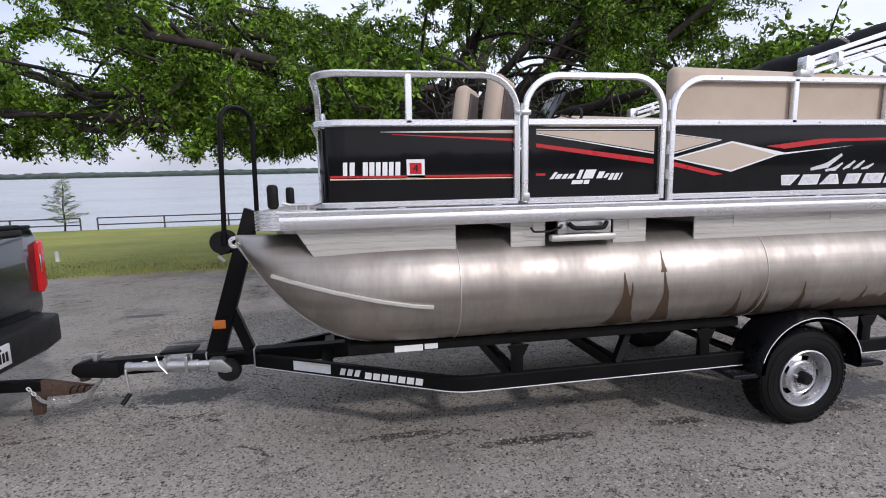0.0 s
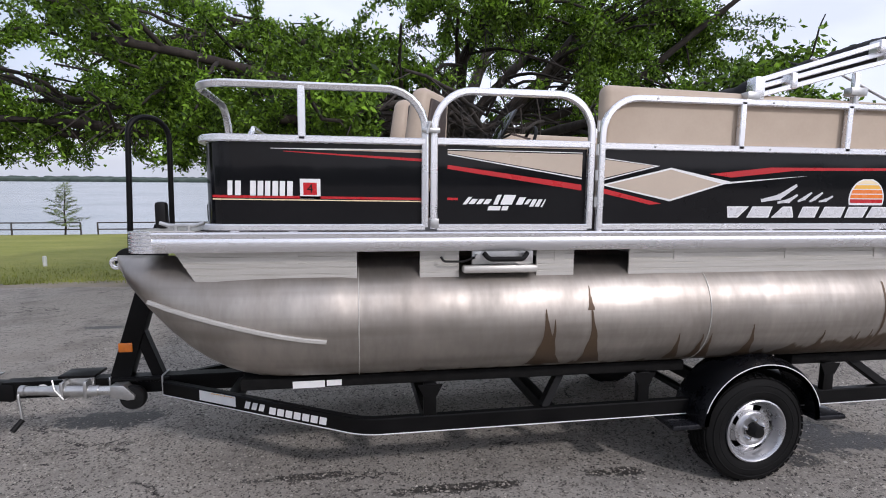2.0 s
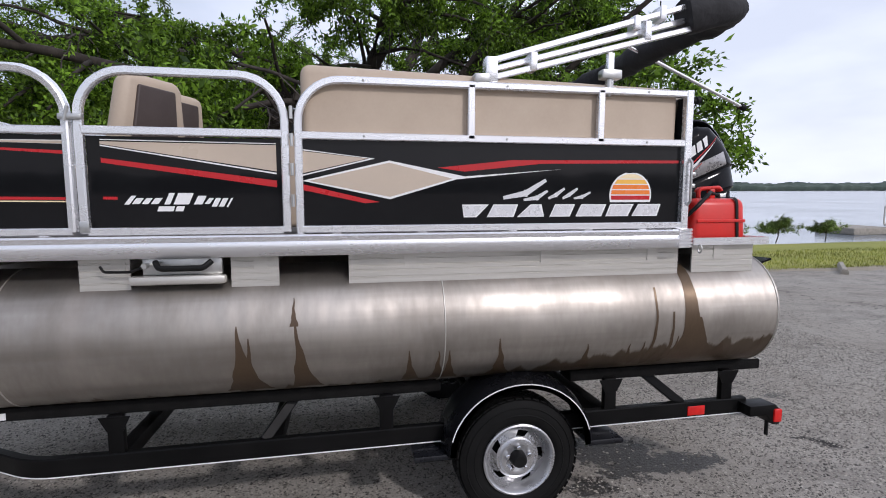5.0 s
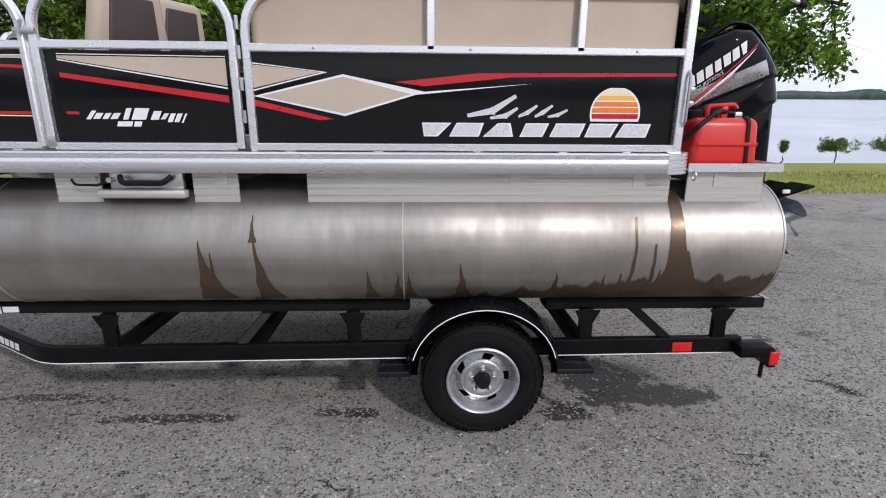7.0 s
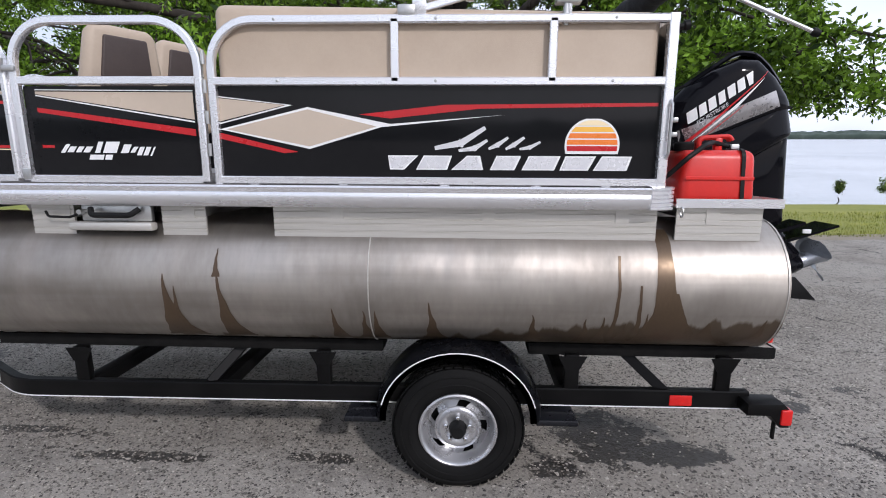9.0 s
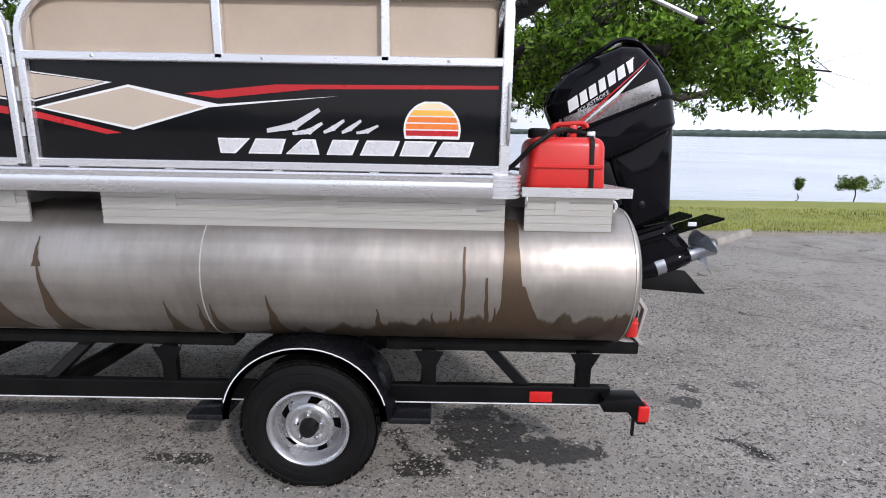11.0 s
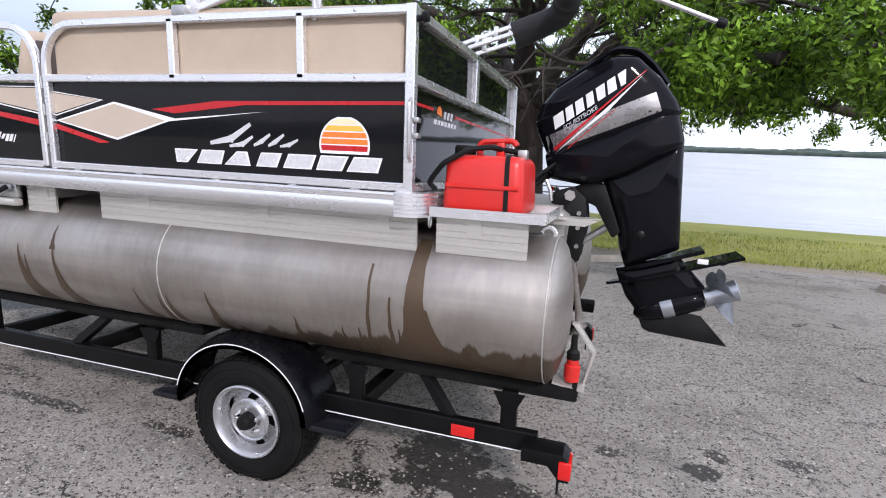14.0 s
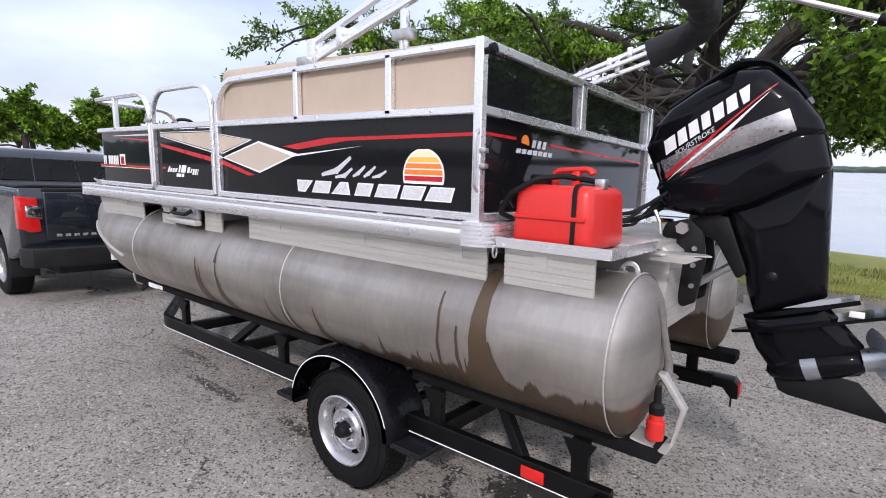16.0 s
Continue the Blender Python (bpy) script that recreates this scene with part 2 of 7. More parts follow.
def pontoon_material():
    """Rolled aluminium: vertical brushed bands, painted reflections and glints, blotches, a brown waterline film with a
    ragged upper edge.
    """
    m = mat("rolled_aluminium", (0.50, 0.46, 0.415), (0.31, 0.285, 0.255), 0.50, 0.92, 2.0, (1.5, 0.5, 0.5), 0.10, 3.0, fine=0.25, rough_var=0.12)
    n, l = m.node_tree.nodes, m.node_tree.links
    p = n["Principled BSDF"]
    base = p.inputs["Base Color"].links[0].from_socket
    geo, sep = n.new("ShaderNodeNewGeometry"), n.new("ShaderNodeSeparateXYZ")
    l.new(geo.outputs["Position"], sep.inputs[0])
    edge = n.new("ShaderNodeTexNoise")
    edge.noise_dimensions = "1D"
    edge.inputs["Scale"].default_value, edge.inputs["Detail"].default_value = 9, 5
    l.new(sep.outputs["X"], edge.inputs["W"])
    aft = n.new("ShaderNodeMapRange")          # the film stands higher towards the stern
    aft.inputs["From Min"].default_value, aft.inputs["From Max"].default_value = 2.5, 3.7
    aft.inputs["To Min"].default_value, aft.inputs["To Max"].default_value = 0.735, 0.885
    l.new(sep.outputs["X"], aft.inputs["Value"])
    hgt = n.new("ShaderNodeMath")
    hgt.operation = "MULTIPLY_ADD"
    hgt.inputs[1].default_value = 0.15
    l.new(edge.outputs["Fac"], hgt.inputs[0])
    l.new(aft.outputs["Result"], hgt.inputs[2])
    cmp = n.new("ShaderNodeMath")
    cmp.operation = "SUBTRACT"
    l.new(hgt.outputs[0], cmp.inputs[0])
    l.new(sep.outputs["Z"], cmp.inputs[1])
    sm = n.new("ShaderNodeMapRange")
    sm.inputs["From Min"].default_value, sm.inputs["From Max"].default_value = 0.035, 0.055
    sm.inputs["To Max"].default_value = 0.85
    l.new(cmp.outputs[0], sm.inputs["Value"])
    mix = n.new("ShaderNodeMix")
    mix.data_type = "RGBA"
    mix.inputs["B"].default_value = (0.11, 0.075, 0.045, 1)
    # lengthwise reflection bands and upright glints put into the colour, then dark blotches
    for scale, lo, hi, tone in (((0.35, 0.35, 9.0), 0.45, 0.68, (0.20, 0.18, 0.155)), ((4.0, 0.3, 0.7), 0.52, 0.75, (0.52, 0.46, 0.41)), ((2.2, 1.0, 3.0), 0.50, 0.66, (0.23, 0.205, 0.18))):
        mp, nz, mr, mx = n.new("ShaderNodeMapping"), n.new("ShaderNodeTexNoise"), n.new("ShaderNodeMapRange"), n.new("ShaderNodeMix")
        mp.inputs["Scale"].default_value = scale
        nz.inputs["Scale"].default_value, nz.inputs["Detail"].default_value = 1.0, 5
        mr.inputs["From Min"].default_value, mr.inputs["From Max"].default_value, mr.inputs["To Max"].default_value = lo, hi, 0.5
        mx.data_type = "RGBA"
        mx.inputs["B"].default_value = (*tone, 1)
        l.new(geo.outputs["Position"], mp.inputs["Vector"])
        l.new(mp.outputs["Vector"], nz.inputs["Vector"])
        l.new(nz.outputs["Fac"], mr.inputs["Value"])
        l.new(mr.outputs["Result"], mx.inputs["Factor"])
        l.new(base, mx.inputs["A"])
        base = mx.outputs["Result"]
    l.new(base, mix.inputs["A"])
    l.new(sm.outputs["Result"], mix.inputs["Factor"])
    l.new(mix.outputs["Result"], p.inputs["Base Color"])
    # shallow dents across the rolled sheet
    dent_map, dent, dent_bump = n.new("ShaderNodeMapping"), n.new("ShaderNodeTexNoise"), n.new("ShaderNodeBump")
    dent_map.inputs["Scale"].default_value = (2.6, 0.8, 1.3)
    dent.inputs["Scale"].default_value, dent.inputs["Detail"].default_value = 1.0, 3
    dent_bump.inputs["Strength"].default_value, dent_bump.inputs["Distance"].default_value = 0.45, 0.05
    l.new(geo.outputs["Position"], dent_map.inputs["Vector"])
    l.new(dent_map.outputs["Vector"], dent.inputs["Vector"])
    l.new(dent.outputs["Fac"], dent_bump.inputs["Height"])
    if p.inputs["Normal"].links:
        l.new(p.inputs["Normal"].links[0].from_socket, dent_bump.inputs["Normal"])
    l.new(dent_bump.outputs["Normal"], p.inputs["Normal"])
    return m


PONTOON = pontoon_material()
STAIN = mat("brown_water_stain", (0.13, 0.09, 0.055), (0.09, 0.06, 0.04), 0.4, 0.6, 6, (1, 1, 0.4))


def asphalt_material():
    m = bpy.data.materials.new("worn_asphalt")
    m.use_nodes = True
    n, l = m.node_tree.nodes, m.node_tree.links
    p = n["Principled BSDF"]
    geo = n.new("ShaderNodeNewGeometry")

    def tex(kind, scale, detail=4, **kw):
        t = n.new(kind)
        t.inputs["Scale"].default_value = scale
        if "Detail" in t.inputs:
            t.inputs["Detail"].default_value = detail
        l.new(geo.outputs["Position"], t.inputs["Vector"])
        return t

    def ramp(src, lo, hi, a=0.0, b=1.0):
        r = n.new("ShaderNodeMapRange")
        r.inputs["From Min"].default_value, r.inputs["From Max"].default_value = lo, hi
        r.inputs["To Min"].default_value, r.inputs["To Max"].default_value = a, b
        l.new(src, r.inputs["Value"])
        return r.outputs["Result"]

    def blend(fac, a, b):
        x = n.new("ShaderNodeMix")
        x.data_type = "RGBA"
        l.new(fac, x.inputs["Factor"])
        for s, v in (("A", a), ("B", b)):
            if isinstance(v, tuple):
                x.inputs[s].default_value = rgb(v)
            else:
                l.new(v, x.inputs[s])
        return x.outputs["Result"]

    stones = tex("ShaderNodeTexVoronoi", 62)
    chips = tex("ShaderNodeTexVoronoi", 46)
    grit = tex("ShaderNodeTexNoise", 48, 3)
    grit.inputs["Roughness"].default_value = 0.7
    grain = tex("ShaderNodeTexNoise", 150, 3)
    broad = tex("ShaderNodeTexNoise", 0.55, 6)
    base = blend(ramp(grit.outputs["Fac"], 0.40, 0.60), (0.028, 0.025, 0.021), (0.165, 0.151, 0.132))
    coarse = tex("ShaderNodeTexNoise", 19, 4)
    coarse.inputs["Roughness"].default_value = 0.75
    base = blend(ramp(coarse.outputs["Fac"], 0.53, 0.60, 0, 0.6), base, (0.33, 0.305, 0.27))
    base = blend(ramp(coarse.outputs["Fac"], 0.46, 0.40, 0, 0.7), base, (0.028, 0.025, 0.022))
    base = blend(ramp(chips.outputs["Color"], 0.60, 0.66, 0, 0.8), base, (0.42, 0.39, 0.345))
    base = blend(ramp(stones.outputs["Color"], 0.38, 0.34, 0, 0.85), base, (0.025, 0.023, 0.021))
    base = blend(ramp(grain.outputs["Fac"], 0.50, 0.62, 0, 0.3), base, (0.06, 0.055, 0.049))
    base = blend(ramp(broad.outputs["Fac"], 0.42, 0.66, 0.0, 0.30), base, (0.185, 0.155, 0.12))
    worn = tex("ShaderNodeTexNoise", 1.9, 5)
    base = blend(ramp(worn.outputs["Fac"], 0.50, 0.70, 0.0, 0.40), base, (0.075, 0.069, 0.062))
    # pitted flecks where the binder has gone, in drifts, and ragged cracks
    flat = n.new("ShaderNodeMapping")
    flat.inputs["Scale"].default_value = (9.0, 17.0, 1)
    l.new(geo.outputs["Position"], flat.inputs["Vector"])
    blot = n.new("ShaderNodeTexNoise")
    blot.inputs["Scale"].default_value, blot.inputs["Detail"].default_value = 1.0, 9
    blot.inputs["Roughness"].default_value = 0.72
    l.new(flat.outputs["Vector"], blot.inputs["Vector"])
    zone = tex("ShaderNodeTexNoise", 0.9, 3)
    mul = n.new("ShaderNodeMath")
    mul.operation = "MULTIPLY"
    l.new(ramp(blot.outputs["Fac"], 0.585, 0.605), mul.inputs[0])
    l.new(ramp(zone.outputs["Fac"], 0.45, 0.56), mul.inputs[1])
    base = blend(mul.outputs[0], base, (0.022, 0.020, 0.019))
    warp = n.new("ShaderNodeVectorMath")
    warp.operation = "MULTIPLY_ADD"
    wob = tex("ShaderNodeTexNoise", 2.2, 8)
    wob.inputs["Roughness"].default_value = 0.7
    warp.inputs[1].default_value = (0.55, 0.75, 0)
    l.new(wob.outputs["Color"], warp.inputs[0])
    l.new(geo.outputs["Position"], warp.inputs[2])
    longways = n.new("ShaderNodeMapping")
    longways.inputs["Scale"].default_value = (0.45, 1.25, 1)
    l.new(warp.outputs[0], longways.inputs["Vector"])
    crack = n.new("ShaderNodeTexVoronoi")
    crack.feature = "DISTANCE_TO_EDGE"
    crack.inputs["Scale"].default_value = 0.75
    l.new(longways.outputs["Vector"], crack.inputs["Vector"])
    gap = tex("ShaderNodeTexNoise", 1.7, 6)
    mul2 = n.new("ShaderNodeMath")
    mul2.operation = "MULTIPLY"
    l.new(ramp(crack.outputs["Distance"], 0.003, 0.009, 1, 0), mul2.inputs[0])
    l.new(ramp(gap.outputs["Fac"], 0.54, 0.60), mul2.inputs[1])
    base = blend(mul2.outputs[0], base, (0.022, 0.020, 0.019))
    # lake water that ran off the trailer, behind the wheel and along the keel line, and a dark patch by the tongue
    sep = n.new("ShaderNodeSeparateXYZ")
    l.new(geo.outputs["Position"], sep.inputs[0])
    wet_edge = tex("ShaderNodeTexNoise", 7.5, 9)
    wet_edge.inputs["Roughness"].default_value = 0.7
    wet = None
    for cx, cy, rx, ry in ((3.74, 3.36, 0.31, 0.34), (4.10, 3.20, 0.34, 0.17), (3.38, 3.0, 0.18, 0.09), (-1.40, 4.45, 0.40, 0.22), (-2.96, 7.85, 0.32, 0.12), (-1.9, 6.2, 0.24, 0.09),
                           (4.61, 3.84, 0.09, 0.07), (5.10, 3.83, 0.13, 0.10), (5.245, 4.05, 0.07, 0.09), (5.68, 4.11, 0.13, 0.08), (1.1, 3.03, 0.45, 0.06), (2.1, 3.05, 0.25, 0.06), (0.2, 3.3, 0.4, 0.05)):
        parts_ = []
        for axis, c, r in (("X", cx, rx), ("Y", cy, ry)):
            d = n.new("ShaderNodeMath")
            d.operation = "SUBTRACT"
            d.inputs[1].default_value = c
            l.new(sep.outputs[axis], d.inputs[0])
            q = n.new("ShaderNodeMath")
            q.operation = "DIVIDE"
            q.inputs[1].default_value = r
            l.new(d.outputs[0], q.inputs[0])
            s = n.new("ShaderNodeMath")
            s.operation = "MULTIPLY"
            l.new(q.outputs[0], s.inputs[0])
            l.new(q.outputs[0], s.inputs[1])
            parts_.append(s)
        su = n.new("ShaderNodeMath")
        su.operation = "ADD"
        l.new(parts_[0].outputs[0], su.inputs[0])
        l.new(parts_[1].outputs[0], su.inputs[1])
        jag = n.new("ShaderNodeMath")
        jag.operation = "MULTIPLY_ADD"
        jag.inputs[1].default_value = 4.4
        l.new(wet_edge.outputs["Fac"], jag.inputs[0])
        l.new(su.outputs[0], jag.inputs[2])
        got = ramp(jag.outputs[0], 2.85, 3.02, 1, 0)
        if wet is None:
            wet = got
        else:
            mx = n.new("ShaderNodeMath")
            mx.operation = "MAXIMUM"
            l.new(wet, mx.inputs[0])
            l.new(got, mx.inputs[1])
            wet = mx.outputs[0]
    wet_amt = n.new("ShaderNodeMath")
    wet_amt.operation = "MULTIPLY"
    wet_amt.inputs[1].default_value = 0.9
    l.new(wet, wet_amt.inputs[0])
    base = blend(wet_amt.outputs[0], base, (0.018, 0.015, 0.012))
    l.new(base, p.inputs["Base Color"])
    l.new(ramp(wet, 0, 1, 0.92, 0.5), p.inputs["Roughness"])
    bp = n.new("ShaderNodeBump")
    bp.inputs["Strength"].default_value, bp.inputs["Distance"].default_value = 0.9, 0.010
    l.new(grit.outputs["Fac"], bp.inputs["Height"])
    l.new(bp.outputs["Normal"], p.inputs["Normal"])
    return m


def water_material():
    m = mat("lake_water", (0.16, 0.19, 0.22), (0.13, 0.16, 0.19), 0.14, 0, 0.05, rough_var=0.04)
    n, l = m.node_tree.nodes, m.node_tree.links
    p = n["Principled BSDF"]
    geo, mp, wv, bp = n.new("ShaderNodeNewGeometry"), n.new("ShaderNodeMapping"), n.new("ShaderNodeTexNoise"), n.new("ShaderNodeBump")
    mp.inputs["Scale"].default_value = (0.6, 1.6, 1)
    wv.inputs["Scale"].default_value, wv.inputs["Detail"].default_value = 1.2, 6
    bp.inputs["Strength"].default_value, bp.inputs["Distance"].default_value = 0.2, 0.08
    l.new(geo.outputs["Position"], mp.inputs["Vector"])
    l.new(mp.outputs["Vector"], wv.inputs["Vector"])
    l.new(wv.outputs["Fac"], bp.inputs["Height"])
    l.new(bp.outputs["Normal"], p.inputs["Normal"])
    return m


ASPHALT = asphalt_material()
WATER = water_material()
GRASS = mat("lakeside_grass", (0.30, 0.295, 0.06), (0.17, 0.195, 0.028), 0.95, 0, 0.5, (0.5, 1.6, 1), 0.9, 40, fine=0.6)
DIRT = mat("sandy_verge", (0.33, 0.28, 0.21), (0.22, 0.19, 0.145), 0.95, 0, 1.5, bump=0.6, bump_scale=60, fine=0.6)


# ---- building helpers ----
SLOPE = 0.043       # the car park falls towards the lake, and all that stands on it tips with it


def ground_z(y):
    return -SLOPE * (max(-6.0, min(y, 13.0)) - 2.8)


PLACE = {}          # where each thing or part has its origin, in the world


def thing(name, at, label, category, group="", kind=""):
    ob = new(name)
    ob.location = at
    ob.empty_display_size = 0.1
    PLACE[ob.name] = Vector(at)
    return tagged(ob, label, category, group, kind)


def finish(bm, name, material, smooth=None):
    me = bpy.data.meshes.new(name)
    bm.normal_update()
    bm.to_mesh(me)
    bm.free()
    for m in (material if isinstance(material, (list, tuple)) else [material]):
        me.materials.append(m)
    if smooth:
        me.shade_smooth()
        me.set_sharp_from_angle(angle=radians(smooth))
    return me


def part(name, bm, material, parent, label="", smooth=35):
    """One mesh under a thing or a part; bm is in world metres."""
    base = PLACE[parent.name]
    if base.y < 8:
        for v in bm.verts:
            v.co.z -= SLOPE * (v.co.y - 2.8)
    bmesh.ops.translate(bm, verts=bm.verts, vec=-base)
    ob = new(name, finish(bm, name, material, smooth))
    ob.parent = parent
    PLACE[ob.name] = base
    return tagged(ob, label)


def solo(name, bm, material, at, label, category, group="", kind="", smooth=35):
    """A thing of one mesh."""
    bmesh.ops.translate(bm, verts=bm.verts, vec=-Vector(at))
    ob = new(name, finish(bm, name, material, smooth))
    ob.location = at
    PLACE[ob.name] = Vector(at)
    return tagged(ob, label, category, group, kind)


def box(x0, x1, y0, y1, z0, z1, bevel=0.0, seg=2, bm=None):
    out = bm or bmesh.new()
    got = bmesh.ops.create_cube(out, size=1)["verts"]
    for v in got:
        v.co = Vector(((x0 + x1) / 2 + v.co.x * (x1 - x0), (y0 + y1) / 2 + v.co.y * (y1 - y0), (z0 + z1) / 2 + v.co.z * (z1 - z0)))
    if bevel:
        edges = list({e for v in got for e in v.link_edges})
        bmesh.ops.bevel(out, geom=edges, offset=bevel, segments=seg, affect="EDGES", profile=0.5)
    return out


def prism(pts, y0, y1, bevel=0.0, axis="y", seg=2, bm=None):
    """A closed outline of (x, z) drawn out along y (or (y, z) along x, (x, y) along z)."""
    out = bm or bmesh.new()

    def at(p, k):
        return {"y": (p[0], k, p[1]), "x": (k, p[0], p[1]), "z": (p[0], p[1], k)}[axis]
    lo = [out.verts.new(at(p, y0)) for p in pts]
    hi = [out.verts.new(at(p, y1)) for p in pts]
    n = len(pts)
    faces = [out.faces.new(lo), out.faces.new(hi[::-1])]
    for i in range(n):
        faces.append(out.faces.new((lo[i], hi[i], hi[(i + 1) % n], lo[(i + 1) % n])))
    bmesh.ops.recalc_face_normals(out, faces=faces)
    if bevel:
        edges = list({e for f in faces[:2] for e in f.edges})
        bmesh.ops.bevel(out, geom=edges, offset=bevel, segments=seg, affect="EDGES", profile=0.5)
    return out


def rounded(pts, radii, n=6):
    """An open line with its inner corners rounded."""
    out = [Vector(pts[0])]
    for i in range(1, len(pts) - 1):
        p, a, b = Vector(pts[i]), Vector(pts[i - 1]), Vector(pts[i + 1])
        r = radii if isinstance(radii, (int, float)) else radii[i - 1]
        if r <= 0:
            out.append(p)
            continue
        u, v = (a - p).normalized(), (b - p).normalized()
        half = u.angle(v) / 2
        d = min(r / math.tan(half), (a - p).length * 0.98, (b - p).length * 0.98)
        rr = d * math.tan(half)
        c = p + (u + v).normalized() * (rr / math.sin(half))
        s, e = p + u * d - c, p + v * d - c
        for k in range(n + 1):
            out.append(c + s.normalized().slerp(e.normalized(), k / n) * rr)
    out.append(Vector(pts[-1]))
    return out


def sweep(path, section, up=(0, 1, 0), closed=False, bm=None, caps=True):
    """Draws a section [(a, b)] along a path: a runs along up, b across it."""
    out = bm or bmesh.new()
    path = [Vector(p) for p in path]
    n = len(path)
    rings = []
    for i, p in enumerate(path):
        a = path[(i - 1) % n] if (closed or i) else p
        b = path[(i + 1) % n] if (closed or i < n - 1) else p
        d1, d2 = (p - a), (b - p)
        d1 = d1.normalized() if d1.length > 1e-9 else d2.normalized()
        d2 = d2.normalized() if d2.length > 1e-9 else d1
        t = (d1 + d2).normalized()
        u = Vector(up) - t * t.dot(Vector(up))
        if u.length < 1e-4:
            u = t.orthogonal()
        u.normalize()
        w = t.cross(u)
        k = 1 / max(0.35, math.cos(d1.angle(d2) / 2))
        rings.append([out.verts.new(p + u * s[0] + w * (s[1] * k)) for s in section])
    m = len(section)
    faces = []
    for i in range(n if closed else n - 1):
        r, q = rings[i], rings[(i + 1) % n]
        for j in range(m):
            faces.append(out.faces.new((r[j], r[(j + 1) % m], q[(j + 1) % m], q[j])))
    if caps and not closed:
        faces += [out.faces.new(rings[0][::-1]), out.faces.new(rings[-1])]
    bmesh.ops.recalc_face_normals(out, faces=faces)
    return out


def circle(r, n=12):
    return [(r * math.cos(2 * math.pi * k / n), r * math.sin(2 * math.pi * k / n)) for k in range(n)]


def square(a, b=None, c=0.004):
    b = b or a
    a, b = a / 2, b / 2
    return [(a - c, -b), (a, -b + c), (a, b - c), (a - c, b), (-a + c, b), (-a, b - c), (-a, -b + c), (-a + c, -b)]


def rod(p, q, r, n=12, bm=None):
    d = Vector(q) - Vector(p)
    return sweep([p, q], circle(r, n), up=d.orthogonal(), bm=bm)


def bar(p, q, a, b=None, up=(0, 1, 0), bm=None):
    return sweep([p, q], square(a, b), up=up, bm=bm)


def lathe(profile, centre, axis=(0, -1, 0), n=32, bm=None):
    """Turns a profile of (radius, distance along the axis) round an axis."""
    out = bm or bmesh.new()
    ax = Vector(axis).normalized()
    u = ax.orthogonal().normalized()
    w = ax.cross(u)
    rings = []
    for r, d in profile:
        if r < 1e-6:
            rings.append([out.verts.new(Vector(centre) + ax * d)])
        else:
            rings.append([out.verts.new(Vector(centre) + ax * d + (u * math.cos(2 * math.pi * k / n) + w * math.sin(2 * math.pi * k / n)) * r) for k in range(n)])
    faces = []
    for a, b in zip(rings, rings[1:]):
        for k in range(n):
            q = (k + 1) % n
            if len(a) == 1 and len(b) == 1:
                continue
            if len(a) == 1:
                faces.append(out.faces.new((a[0], b[q], b[k])))
            elif len(b) == 1:
                faces.append(out.faces.new((a[k], a[q], b[0])))
            else:
                faces.append(out.faces.new((a[k], a[q], b[q], b[k])))
    bmesh.ops.recalc_face_normals(out, faces=faces)
    return out


def raw(name, verts, faces, material, smooth=False):
    me = bpy.data.meshes.new(name)
    me.from_pydata(verts, [], faces)
    me.materials.append(material)
    if smooth:
        me.shade_smooth()
    return me


# ---- ground, lake and far shore ----
def terrain():
    ys = [-1500, -300, -60, -20, -6, 2, 6, 9, 11, 13, 15, 17, 19, 20, 20.8, 21.5, 22.3, 23.2, 24.5, 38, 60, 300, 850, 1450, 1520, 3000]
    zs = [ground_z(y) for y in ys[:10]] + [-0.49, -0.54, -0.59, -0.62, -0.69, -0.85, -1.1, -1.5, -2.0, -3, -4, -4, -4, -4, 1, 6]
    xs = [-3000, -1200, -400, -120, -60, -40, -30] + list(range(-24, 41, 2)) + [50, 80, 160, 400, 1200, 3000]
    verts = []
    for j, y in enumerate(ys):
        for x in xs:
            w = noise.noise(Vector((x * 0.13, y * 0.2, 3.0)))
            near = 14 < y < 25
            f = max(0.0, min(1.0, (6 - x) / 10))          # the bank reaches further out below the young tree
            far = 6.2 * f * f * (3 - 2 * f) * max(0.0, min(1.0, (y - 13) / 6)) if y < 30 else 0
            verts.append((x, y + far + (0.35 * w if near else 0), zs[j] + (0.03 * w if near else 0) - 0.03))
    n = len(xs)
    faces = [(j * n + i, j * n + i + 1, (j + 1) * n + i + 1, (j + 1) * n + i) for j in range(len(ys) - 1) for i in range(n - 1)]
    tagged(new("ground", raw("ground", verts, faces, GRASS, True)), "mown grass bank sloping to the lake", "grass", kind="structure")


def sheet(name, y_far, wobble, z, material, label, category, seed):
    """A ground sheet whose lakeward edge wanders."""
    xs = [-900, -300, -100, -60] + [-40 + 0.4 * k for k in range(201)] + [60, 100, 300, 900]
    top = [y_far + wobble * (noise.noise(Vector((x * 0.35, seed, 0))) + 0.5 * noise.noise(Vector((x * 1.7, seed, 4)))) for x in xs]
    verts = [(x, -900, z + ground_z(-900)) for x in xs] + [(x, -6, z + ground_z(-6)) for x in xs] + [(x, t, z + ground_z(t)) for x, t in zip(xs, top)]
    n = len(xs)
    faces = [(r * n + i, r * n + i + 1, r * n + n + i + 1, r * n + n + i) for r in (0, 1) for i in range(n - 1)]
    tagged(new(name, raw(name, verts, faces, material)), label, category, kind="structure")


